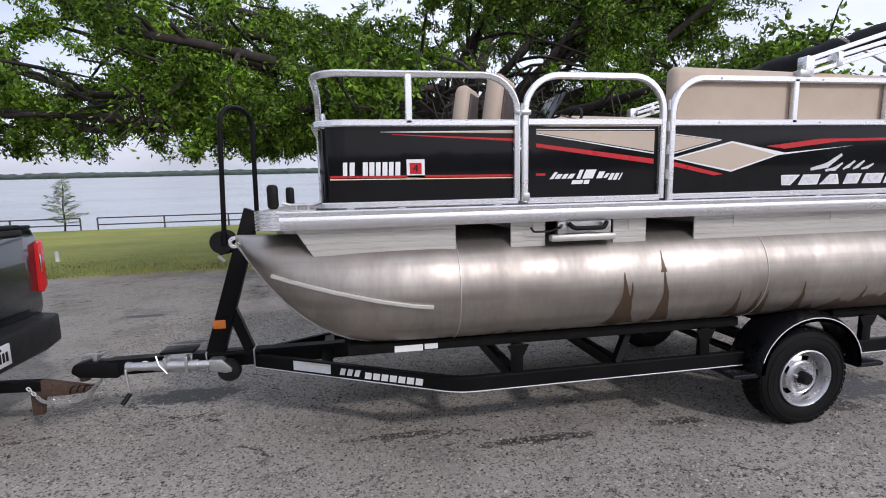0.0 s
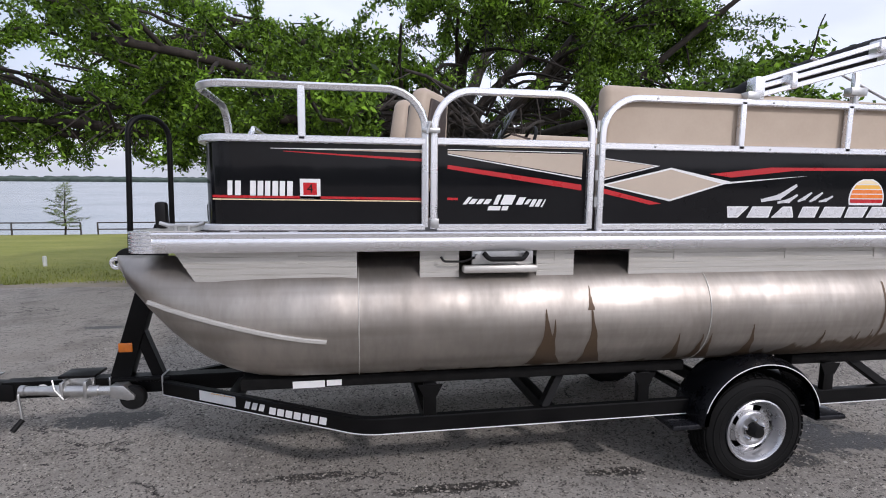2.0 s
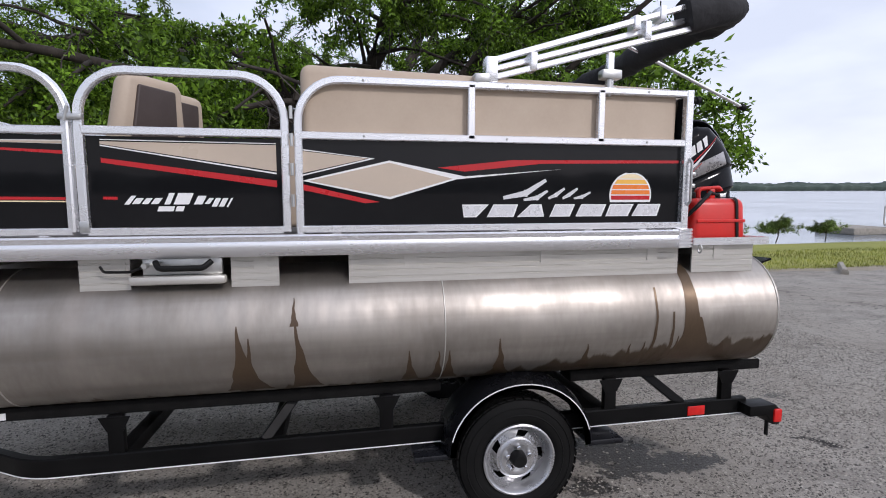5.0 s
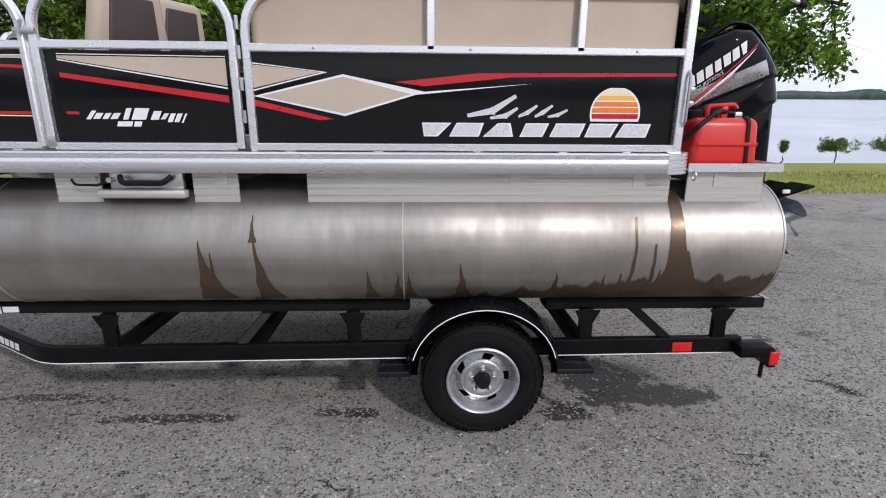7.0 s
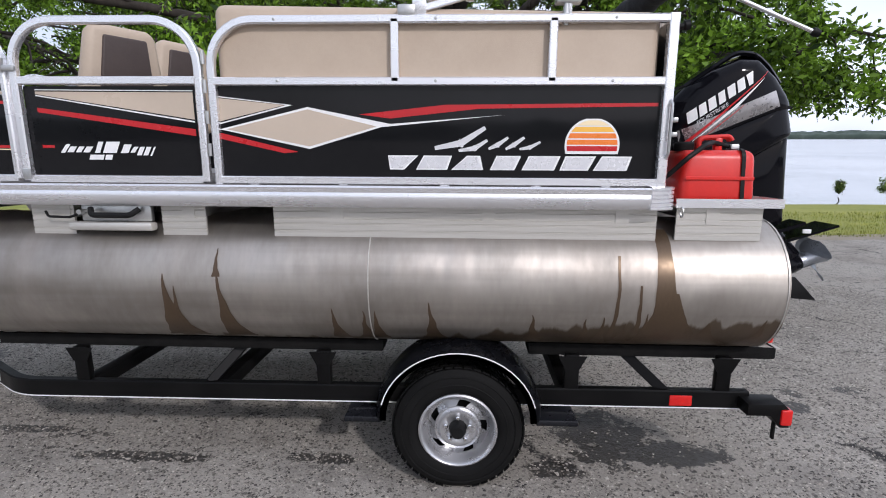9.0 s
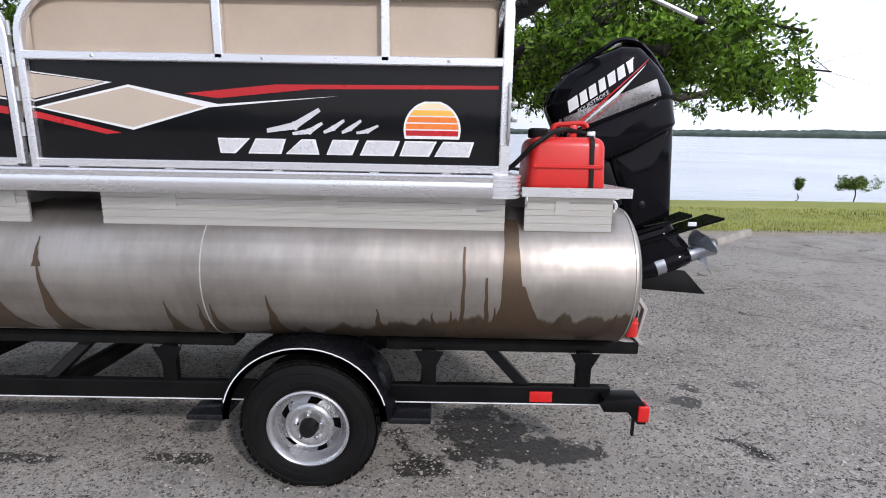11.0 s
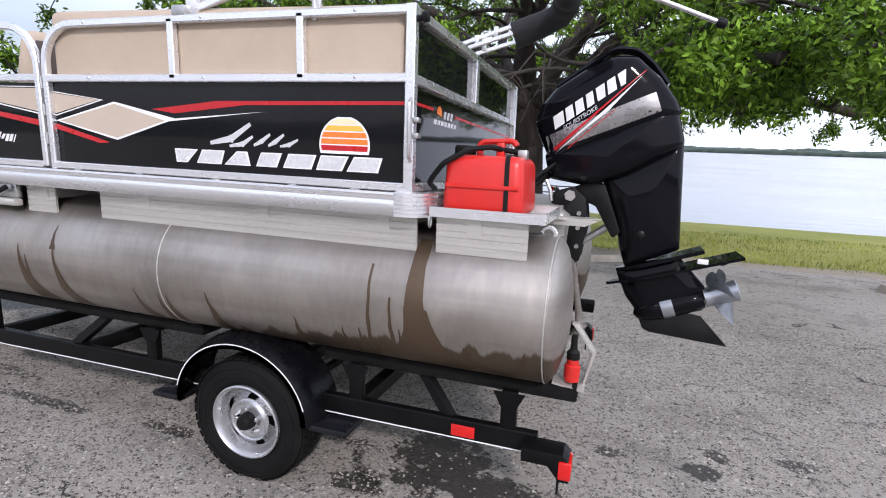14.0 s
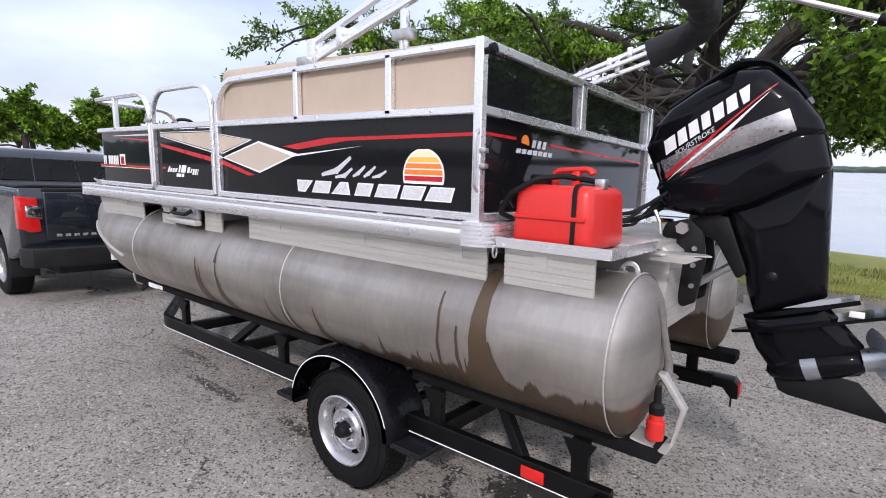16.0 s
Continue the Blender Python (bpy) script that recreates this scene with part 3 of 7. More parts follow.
terrain()
sheet("verge", 12.75, 0.5, -0.012, DIRT, "sandy gravel verge between asphalt and grass", "verge", 2.0)
sheet("road", 11.9, 0.4, 0.0, ASPHALT, "worn grey asphalt car park with damp blots and cracks", "asphalt", 7.0)
tagged(new("water", raw("water", [(-3000, 15, -1.3), (3000, 15, -1.3), (3000, 1500, -1.3), (-3000, 1500, -1.3)], [(0, 1, 2, 3)], WATER)),
       "pale calm lake under a hazy sky", "lake", kind="structure")


def far_shore():
    """Low woods across the lake: overlapping ragged ridges of tree crowns."""
    rng = random.Random(5)
    verts, faces = [], []
    for row, (dist, tall) in enumerate(((1180, 1.0), (1230, 1.25), (1300, 1.45))):
        x = -2600.0
        line = []
        while x < 2600:
            lift = 9 + 9 * max(0.0, min(1.0, (x - 300) / 900))
            line.append((x, lift * tall * (0.75 + 0.35 * noise.noise(Vector((x * 0.012, row, 0)))) + rng.uniform(-1.2, 1.8)))
            x += rng.uniform(5, 11)
        o = len(verts)
        for x, h in line:
            y = dist - 0.00006 * x * x * (1 if x > 0 else 0.4) + rng.uniform(-6, 6)
            verts += [(x, y, -1.3), (x, y - 4, h * 0.6), (x, y + 8, h), (x, y + 26, -1.3)]
        for i in range(len(line) - 1):
            for k in range(3):
                a = o + 4 * i + k
                faces.append((a, a + 4, a + 5, a + 1))
    tagged(new("far_woods", raw("far_woods", verts, faces, FAR_WOOD, True)), "low hazy line of woods on the far shore", "woods", kind="stuff")


far_shore()

# ---- the boat ----
RAIL_Y, PANEL_Y, FAR_Y = 2.782, 2.797, 4.83      # near rail, near panel, far rail
MID_Y = 3.826
DECK_Z = 1.536
boat = thing("pontoon_boat", (1.6, MID_Y, 0.745), "pontoon boat with black panels and aluminium logs on trailer bunks", "boat")

LOG_Y = 3.052
PR, PZ, PX_WELD, PX_STERN, NOSE = 0.322, 1.058, 0.528, 4.325, 1.215


def pontoon(yc, near):
    bm = bmesh.new()
    n = 40
    stations = []
    # rounded stern cap, straight log, then the raised nose
    for x, k in ((4.395, 0.02), (4.39, 0.35), (4.376, 0.62), (4.355, 0.85), (4.335, 0.955), (4.318, 0.992)):
        stations.append((x, PR * k, PZ - PR * k, PZ + PR * k, 0))
    for x in [PX_STERN - i * (PX_STERN - PX_WELD) / 12 for i in range(13)]:
        stations.append((x, PR, PZ - PR, PZ + PR, 0))
    for i in range(1, 15):
        s = i / 14
        x = PX_WELD - s * NOSE
        low = PZ - PR + 0.63 * max(0, (s - 0.28) / 0.72) ** 2.5
        top = PZ + PR + 0.025 * s
        stations.append((x, PR * (1 - s ** 2.6) ** 0.5 * (1 - 0.04 * s) + 0.012, low, top, s))
    rings = []
    for x, w, lo, hi, s in stations:
        ring = []
        for k in range(n):
            a = 2 * math.pi * k / n
            c, sn = math.cos(a), math.sin(a)
            pinch = 1 - 0.45 * s * max(0, -sn) ** 2
            ring.append(bm.verts.new((x, yc + w * c * pinch, (lo + hi) / 2 + (hi - lo) / 2 * sn)))
        rings.append(ring)
    for a, b in zip(rings, rings[1:]):
        for k in range(n):
            bm.faces.new((a[k], a[(k + 1) % n], b[(k + 1) % n], b[k]))
    bm.faces.new(rings[0])
    bm.faces.new(rings[-1][::-1])
    bmesh.ops.recalc_face_normals(bm, faces=bm.faces)
    log = part("pontoon", bm, PONTOON, boat, "rolled aluminium pontoon log with brown water stains", 50)
    # welded seams
    for x in (PX_WELD, 2.455, 4.315):
        ring = [(x, yc + (PR + 0.001) * math.cos(2 * math.pi * k / 48), PZ + (PR + 0.001) * math.sin(2 * math.pi * k / 48)) for k in range(48)]
        part("weld_seam", sweep(ring, circle(0.0032, 6), up=(1, 0, 0), closed=True), ALU_DULL, log)
    # keel strip under the nose and the lifting strake
    keel = []
    for i in range(15):
        s = i / 14
        keel.append((PX_WELD - s * NOSE, yc, PZ - PR + 0.63 * max(0, (s - 0.28) / 0.72) ** 2.5 - 0.002))
    part("keel_strip", sweep(keel, square(0.03, 0.016), up=(0, 1, 0)), ALU_DULL, log)
    for sgn in (-1, 1):
        line = []
        for i in range(9):
            x = 0.37 - i * 0.106
            s = max(0, (PX_WELD - x) / NOSE)
            z = 0.992 + 0.20 * (i / 8) ** 1.3
            lo = PZ - PR + 0.63 * max(0, (s - 0.28) / 0.72) ** 2.5
            hi = PZ + PR + 0.025 * s
            w = PR * (1 - s ** 2.6) ** 0.5 * (1 - 0.04 * s) + 0.012
            sn = max(-1, min(1, (z - (lo + hi) / 2) / ((hi - lo) / 2)))
            c = math.sqrt(1 - sn * sn) * (1 - 0.45 * s * max(0, -sn) ** 2)
            line.append((x, yc + sgn * (w * c + 0.004), z))
        part("strake", sweep(line, square(0.03, 0.022), up=(0, 1, 0)), ALU_DULL, log)
    # nose eye
    eye = bmesh.new()
    sweep([(-0.695 + 0.024 * math.cos(a), yc, 1.364 + 0.024 * math.sin(a)) for a in [2 * math.pi * k / 20 for k in range(20)]], square(0.018, 0.02), up=(0, 1, 0), closed=True, bm=eye)
    prism([(-0.683, 1.342), (-0.64, 1.378), (-0.54, 1.362), (-0.64, 1.322)], yc - 0.009, yc + 0.009, bm=eye)
    part("bow_eye", eye, ALU, log, "welded aluminium bow eye")
    eye = bmesh.new()
    sweep([(4.27 + 0.03 * math.cos(a), yc, 1.385 + 0.03 * math.sin(a)) for a in [2 * math.pi * k / 20 for k in range(20)]], square(0.014, 0.018), up=(0, 1, 0), closed=True, bm=eye)
    prism([(4.15, 1.345), (4.24, 1.39), (4.295, 1.365), (4.31, 1.34)], yc - 0.007, yc + 0.007, bm=eye)
    part("stern_eye", eye, ALU, log, "welded aluminium stern eye")
    if near:
        # tall brown runs that the lake left on the flank
        def run(x, width, low, high, lean, seed, hold=0.0):
            b2 = bmesh.new()
            rows = []
            steps = 14
            for i in range(steps + 1):
                f = i / steps
                a = radians(low + (high - low) * f)
                half = width / 2 * (hold + (1 - hold) * ((1 - f) ** 2.2 * 0.8 + 0.2 * (1 - f) ** 0.7)) * (1 + 0.25 * noise.noise(Vector((seed, f * 6, 0)))) + 0.002
                mid = x + lean * f + 0.008 * noise.noise(Vector((seed, f * 4, 9)))
                rows.append([b2.verts.new((mid + d * half, yc - (PR + 0.0012) * math.cos(a), PZ + (PR + 0.0012) * math.sin(a))) for d in (-1, 0, 1)])
            for r, q in zip(rows, rows[1:]):
                for k in range(2):
                    b2.faces.new((r[k], r[k + 1], q[k + 1], q[k]))
            part("water_stain", b2, STAIN, log, smooth=60)
        for a in ((1.535, 0.22, -58, 12, -0.035, 1), (1.55, 0.12, -58, 2, 0.0, 2), (1.80, 0.15, -58, 16, -0.05, 3), (1.75, 0.035, 10, 34, 0.0, 13), (2.30, 0.10, -58, -16, -0.02, 4),
                  (2.435, 0.09, -58, -18, -0.01, 5), (2.49, 0.10, -58, -18, -0.01, 6), (2.76, 0.12, -58, -9, -0.03, 7), (3.225, 0.11, -58, -19, -0.02, 8),
                  (3.45, 0.09, -58, -22, 0.0, 9), (3.53, 0.08, -58, -20, 0.0, 10), (3.575, 0.02, -45, 32, 0.01, 11, 0.35), (3.685, 0.03, -45, 8, -0.005, 12, 0.2), (3.63, 0.10, -58, -26, 0.0, 14),
                  (3.72, 0.08, -58, -16, 0.0, 15), (3.795, 0.17, -58, 60, -0.012, 16, 0.30), (3.86, 0.44, -60, 2, -0.04, 17, 0.1), (4.0, 0.34, -60, -24, 0.0, 18), (4.22, 0.14, -60, -20, 0.03, 19)):
            run(*a)
    return log


near_log = pontoon(LOG_Y, True)
far_log = pontoon(2 * MID_Y - LOG_Y, False)

# deck, rub rail and corner caps
part("deck", box(-0.44, 3.765, RAIL_Y - 0.02, FAR_Y + 0.02, 1.47, DECK_Z), CARPET_DECK, boat, "grey carpeted deck")
RUB = [(-0.05, -0.028), (-0.05, 0.0), (-0.028, 0.02), (0.0, 0.026), (0.018, 0.020), (0.022, 0.026), (0.04, 0.03), (0.048, 0.022), (0.048, -0.028)]


def rub_rail(y, sgn):
    sec = [(a, sgn * b) for a, b in RUB]
    part("rub_rail", sweep([(-0.41, y, 1.487), (3.69, y, 1.487)], sec, up=(0, 0, 1)), ALU, boat, "ribbed aluminium rub rail")
    for x0, x1 in ((-0.41, -0.516), (3.69, 3.79)):
        d = 1 if x1 > x0 else -1
        pts = [(x0, y, 1.487), (x1 - d * 0.07, y, 1.487), (x1 - d * 0.02, y + sgn * 0.02, 1.487), (x1, y + sgn * 0.07, 1.487), (x1, y + sgn * 0.16, 1.487)]
        ribs = [(-0.052, -0.02)]
        for k in range(6):
            ribs += [(-0.05 + k * 0.0172, 0.020), (-0.047 + k * 0.0172, 0.029), (-0.037 + k * 0.0172, 0.029), (-0.034 + k * 0.0172, 0.020)]
        ribs.append((0.053, -0.02))
        bm = sweep(rounded(pts, 0.05, 4), [(a, sgn * d * b) for a, b in ribs], up=(0, 0, 1))
        part("corner_cap", bm, ALU, boat, "ribbed cast aluminium deck corner cap", 40)


rub_rail(RAIL_Y - 0.02, 1)
rub_rail(FAR_Y + 0.02, -1)
for x in (-0.516, 3.79):
    part("rub_rail", sweep([(x, RAIL_Y + 0.12, 1.487), (x, FAR_Y - 0.12, 1.487)], [(a, b * (-1 if x < 0 else 1)) for a, b in RUB], up=(0, 0, 1)), ALU, boat)
part("bow_plate", prism([(-0.516, RAIL_Y + 0.05), (-0.44, RAIL_Y - 0.02), (-0.23, RAIL_Y - 0.02), (-0.23, FAR_Y + 0.02), (-0.44, FAR_Y + 0.02), (-0.516, FAR_Y - 0.05)], 1.528, 1.541, axis="z"), ALU_DULL, boat, "bare aluminium bow plate")

# skirts between deck and log, with fine horizontal ribs
def skirt(x0, x1, z0, z1, y, slant=0.0):
    sec = [(z0, y + 0.012), (z0, y)]
    for f in (0.2, 0.42, 0.58, 0.8):
        z = z0 + (z1 - z0) * f
        sec += [(z - 0.004, y), (z - 0.002, y + 0.0035), (z + 0.002, y + 0.0035), (z + 0.004, y)]
    sec += [(z1, y), (z1, y + 0.012)]
    bm = prism([(b, a) for a, b in sec], x0, x1, axis="x")
    for v in bm.verts:
        if abs(v.co.x - x0) < 1e-5:
            v.co.x += slant * (z1 - v.co.z) / (z1 - z0)
    part("deck_bracket", bm, ALU_DULL, boat, "ribbed aluminium under-deck bracket", 30)


for y in (2.833, 2 * MID_Y - 2.845):
    skirt(-0.352, 0.521, 1.288, 1.442, y, 0.095)
    skirt(0.842, 1.048, 1.292, 1.442, y)
    skirt(1.471, 1.682, 1.292, 1.442, y)
    skirt(2.003, 3.755, 1.292, 1.442, y)
    skirt(3.84, 4.218, 1.296, 1.452, y)
for x in (0.2, 1.0, 1.6, 2.3, 3.0, 3.6, 4.0):
    part("cross_channel", box(x - 0.03, x + 0.03, 2.83, FAR_Y - 0.06, 1.37, 1.46), ALU_DULL, boat)

# folding boarding ladder stowed under the deck
lad = part("boarding_ladder", box(1.06, 1.458, 2.765, 2.82, 1.318, 1.358, 0.012), ALU_DULL, boat, "stowed boarding ladder with wooden step")
part("ladder_frame", box(1.11, 1.44, 2.80, 2.83, 1.36, 1.435, 0.004), STEEL, lad)
part("grip", sweep(rounded([(1.17, 2.78, 1.42), (1.19, 2.75, 1.392), (1.37, 2.75, 1.392), (1.40, 2.78, 1.42)], 0.03, 4), circle(0.013, 10), up=(0, 0, 1)), BLACK_RUBBER, lad, "black rubber ladder grip")
part("cord", sweep(rounded([(0.945, 2.79, 1.405), (0.96, 2.785, 1.38), (1.06, 2.785, 1.378), (1.14, 2.785, 1.405)], 0.02, 4), circle(0.006, 8), up=(0, 1, 0)), BLACK_RUBBER, lad)
part("pivot", rod((1.13, 2.80, 1.405), (1.13, 2.755, 1.405), 0.012), STEEL, lad)

# ---- fences ----
T = 0.034      # tube
TOP, MIDZ, BOT = 2.227, 1.979, 1.556


def fence_line(pts, parent, name="rail", up=(0, 1, 0)):
    return part(name, sweep(pts, square(T, T, 0.006), up=up), ALU, parent)


def panel(x0, x1, z0, z1, y, parent, name="panel", material=None, label=""):
    return part(name, box(x0, x1, y, y + 0.006, z0, z1), material or BLACK_PANEL, parent, label)


def screw(x, z, y, parent):
    part("screw", lathe([(0.006, 0), (0.006, 0.003), (0.003, 0.005), (0, 0.005)], (x, y, z), (0, -1, 0), 8), STEEL, parent)


def foot(x, y, parent):
    part("spacer", box(x - 0.02, x + 0.02, y - 0.014, y + 0.014, DECK_Z, BOT - T / 2), ALU, parent)


def front_section(y, inward):
    """Bow corner: rails and panel run along the side, round the corner and part way across the bow."""
    s = boat
    across = y + inward * 0.72
    far = part("rail", sweep(rounded([(0.86, y, BOT), (0.86, y, TOP), (-0.222, y, TOP), (-0.222, across, TOP), (-0.222, across, BOT)], [0.19, 0.16, 0.19], 7), square(T, T, 0.006), up=(0.3, 1, 0.3)), ALU, s, "bowed aluminium fence rail")
    for z in (MIDZ, BOT):
        part("rail", sweep(rounded([(0.86, y, z), (-0.222, y, z), (-0.222, across, z)], 0.16, 7), square(T, T, 0.006), up=(0, 0, 1)), ALU, s)
    skin = rounded([(0.845, y + inward * 0.016, 0), (-0.204, y + inward * 0.016, 0), (-0.204, across - inward * 0.01, 0)], 0.15, 8)
    mid = (BOT + MIDZ) / 2
    bm = sweep([(p.x, p.y, mid) for p in skin], square(MIDZ - BOT - T, 0.005, 0.001), up=(0, 0, 1))
    part("panel", bm, BLACK_PANEL, s, "glossy black fence panel")
    part("post", bar((0.268, y, MIDZ), (0.268, y, TOP), T), ALU, s)
    for x in (-0.05, 0.22, 0.75):
        foot(x, y, s)


def gate(y, front):
    g = part("gate", sweep(rounded([(0.905, y, BOT - 0.008), (0.905, y, TOP + 0.004), (1.731, y, TOP + 0.004), (1.731, y, BOT - 0.008)], 0.19, 8), square(T, T, 0.006), up=(0, 1, 0)), ALU, boat, "arched aluminium side gate with black panel")
    for z in (MIDZ + 0.004, BOT - 0.002):
        part("rail", bar((0.92, y, z), (1.716, y, z), T), ALU, g)
    panel(0.922, 1.714, BOT + T / 2, MIDZ - T / 2, y + 0.014, g, label="glossy black gate panel")
    part("latch", box(0.84, 0.93, y - 0.034, y - 0.016, 2.02, 2.045, 0.006), STEEL, g, "steel gate latch")
    part("latch_bolt", rod((0.865, y - 0.03, 2.015), (0.88, y - 0.03, 2.075), 0.008), STEEL, g)
    for z in (1.66, 1.80, 1.93, 2.05):
        part("hinge", rod((1.76, y - 0.012, z), (1.76, y - 0.012, z + 0.055), 0.008), STEEL, g)
    part("strike", box(0.89, 0.928, y - 0.022, y - 0.016, 1.552, 1.60, 0.002), STEEL, g)


def rear_section(y, inward):
    s = boat
    part("rail", sweep(rounded([(1.789, y, DECK_Z), (1.789, y, TOP), (3.735, y, TOP)], 0.19, 8), square(T, T, 0.006), up=(0, 1, 0)), ALU, s, "arched aluminium fence rail")
    for z in (MIDZ, BOT):
        part("rail", bar((1.802, y, z), (3.72, y, z), T), ALU, s)
    part("post", bar((3.735, y, DECK_Z), (3.735, y, TOP + T / 2), 0.04), ALU, s, "ribbed aluminium corner post")
    for x in (2.586, 3.249):
        part("post", bar((x, y, MIDZ), (x, y, TOP), T), ALU, s)
    panel(1.802, 3.715, BOT + T / 2, MIDZ - T / 2, y + inward * 0.014 - (0.006 if inward < 0 else 0), s, label="glossy black fence panel")
    for x in (1.95, 2.35, 2.8, 3.2, 3.5):
        foot(x, y, s)
    for x in (2.08, 2.76, 3.5):
        screw(x, TOP, y - T / 2, s)
        screw(x, MIDZ, y - T / 2, s)


front_section(RAIL_Y, 1)
front_section(FAR_Y, -1)
gate(RAIL_Y, True)
rear_section(RAIL_Y, 1)
rear_section(FAR_Y, -1)
part("rail", bar((0.88, FAR_Y, MIDZ), (1.75, FAR_Y, MIDZ), T), ALU, boat)
part("rail", bar((0.88, FAR_Y, BOT), (1.75, FAR_Y, BOT), T), ALU, boat)
panel(0.88, 1.75, BOT, MIDZ, FAR_Y - 0.02, boat)
# transom fence across the stern, smoked upper panes
for z in (TOP, MIDZ, BOT):
    part("rail", bar((3.735, RAIL_Y + 0.02, z), (3.735, FAR_Y - 0.02, z), T, up=(1, 0, 0)), ALU, boat)
for y, wide in ((RAIL_Y + 0.93, 0.062), (FAR_Y - 0.05, 0.05)):
    part("post", bar((3.735, y, MIDZ), (3.735, y, TOP), T, wide, up=(1, 0, 0)), ALU, boat, "ribbed aluminium transom post")
for y0, y1 in ((RAIL_Y + 0.02, RAIL_Y + 0.90), (RAIL_Y + 0.96, FAR_Y - 0.075)):
    part("smoked_pane", box(3.718, 3.724, y0, y1, MIDZ + 0.017, TOP - 0.017), DARK_GLASS, boat, "smoked transom pane")
part("panel", box(3.716, 3.723, RAIL_Y + 0.02, FAR_Y - 0.02, BOT + 0.017, MIDZ - 0.017), BLACK_PANEL, boat, "glossy black transom panel")
part("grab_handle", sweep(rounded([(3.745, RAIL_Y - 0.018, 1.90), (3.745, RAIL_Y - 0.04, 1.88), (3.745, RAIL_Y - 0.04, 1.68), (3.745, RAIL_Y - 0.018, 1.66)], 0.015, 3), circle(0.007, 8), up=(1, 0, 0)), STEEL, boat)
for z in (1.75, 1.81):
    part("latch", box(3.756, 3.78, RAIL_Y - 0.03, RAIL_Y + 0.005, z, z + 0.02, 0.004), STEEL, boat)

# ---- markings on the near side ----
DY = RAIL_Y + 0.0140      # face of the near panels


def decal(pts, material, parent, name="decal", layer=0, label=""):
    y = DY - 0.0006 - 0.0009 * layer
    return part(name, prism(pts, y - 0.0009, y + 0.0003), material, parent, label, smooth=None)


def quad(x0, z0, x1, z1, w0, w1):
    return [(x0, z0), (x1, z1), (x1, z1 + w1), (x0, z0 + w0)]


def slanted(x0, x1, z0, z1, lean):
    return [(x0, z0), (x1, z0), (x1 + lean, z1), (x0 + lean, z1)]


decal(quad(0.12, 1.934, 0.843, 1.926, 0.002, 0.016), WHITE_DECAL, boat, "stripe")
decal(quad(0.36, 1.9315, 0.843, 1.927, 0.001, 0.012), TAN_DECAL, boat, "stripe", 1)
decal(quad(0.18, 1.921, 0.843, 1.884, 0.003, 0.014), RED_DECAL, boat, "stripe", 0, "red swoosh stripe")
decal(quad(-0.15, 1.700, 0.843, 1.692, 0.012, 0.012), RED_DECAL, boat, "stripe")
decal(quad(-0.15, 1.690, 0.843, 1.683, 0.005, 0.005), CREAM, boat, "stripe")
gate_near = [o for o in bpy.data.objects if o.name.startswith("gate")][0]
decal(quad(0.975, 1.9445, 1.69, 1.940, 0.004, 0.004), WHITE_DECAL, gate_near, "stripe")
decal([(0.975, 1.920), (1.69, 1.806), (1.69, 1.813), (0.975, 1.925)], WHITE_DECAL, gate_near, "stripe")
decal([(0.975, 1.928), (1.69, 1.819), (1.69, 1.935), (0.975, 1.939)], TAN_DECAL, gate_near, "stripe", 0, "tan wedge stripe")
decal([(0.975, 1.850), (1.69, 1.748), (1.69, 1.778), (0.975, 1.870)], RED_DECAL, gate_near, "stripe", 0, "red stripe")
decal(quad(0.975, 1.694, 1.03, 1.693, 0.012, 0.012), RED_DECAL, gate_near, "stripe")
for x0, x1, z0, z1, ln in ((1.055, 1.075, 1.672, 1.71, 0.03), (1.085, 1.115, 1.674, 1.70, 0.02), (1.125, 1.15, 1.674, 1.70, 0.02), (1.16, 1.19, 1.674, 1.70, 0.02),
                           (1.215, 1.238, 1.672, 1.722, 0.022), (1.252, 1.315, 1.672, 1.722, 0.022), (1.335, 1.37, 1.672, 1.71, 0.02), (1.38, 1.40, 1.674, 1.70, 0.02),
                           (1.408, 1.43, 1.662, 1.70, 0.02), (1.438, 1.46, 1.662, 1.70, 0.02), (1.47, 1.478, 1.66, 1.70, 0.022), (1.185, 1.215, 1.642, 1.664, 0.008), (NOSE, 1.25, 1.642, 1.664, 0.008), (1.258, 1.29, 1.642, 1.664, 0.008)):
    decal(slanted(x0, x1, z0, z1, ln), WHITE_DECAL, gate_near, "mark")
# aft panel
decal([(1.795, 1.921), (2.131, 1.882), (1.795, 1.798), (1.795, 1.804), (2.105, 1.882), (1.795, 1.916)], WHITE_DECAL, boat, "stripe")
decal([(1.795, 1.912), (2.098, 1.882), (1.795, 1.810)], TAN_DECAL, boat, "stripe", 1, "tan arrow stripe")
decal([(1.800, 1.778), (2.197, 1.874), (2.36, 1.842), (2.56, 1.803), (3.056, 1.842), (2.52, 1.789), (2.2, 1.694)], WHITE_DECAL, boat, "stripe", 0, "white diamond outline")
decal([(1.832, 1.778), (2.197, 1.864), (2.50, 1.792), (2.2, 1.705)], TAN_DECAL, boat, "diamond", 1, "tan diamond marking")
decal([(1.795, 1.738), (2.085, 1.675), (2.15, 1.681), (1.795, 1.764)], RED_DECAL, boat, "stripe", 0, "red stripe")
decal([(2.425, 1.843), (2.80, 1.884), (3.705, 1.893), (3.705, 1.879), (2.95, 1.868), (2.56, 1.826)], RED_DECAL, boat, "stripe", 1, "red pointed stripe")
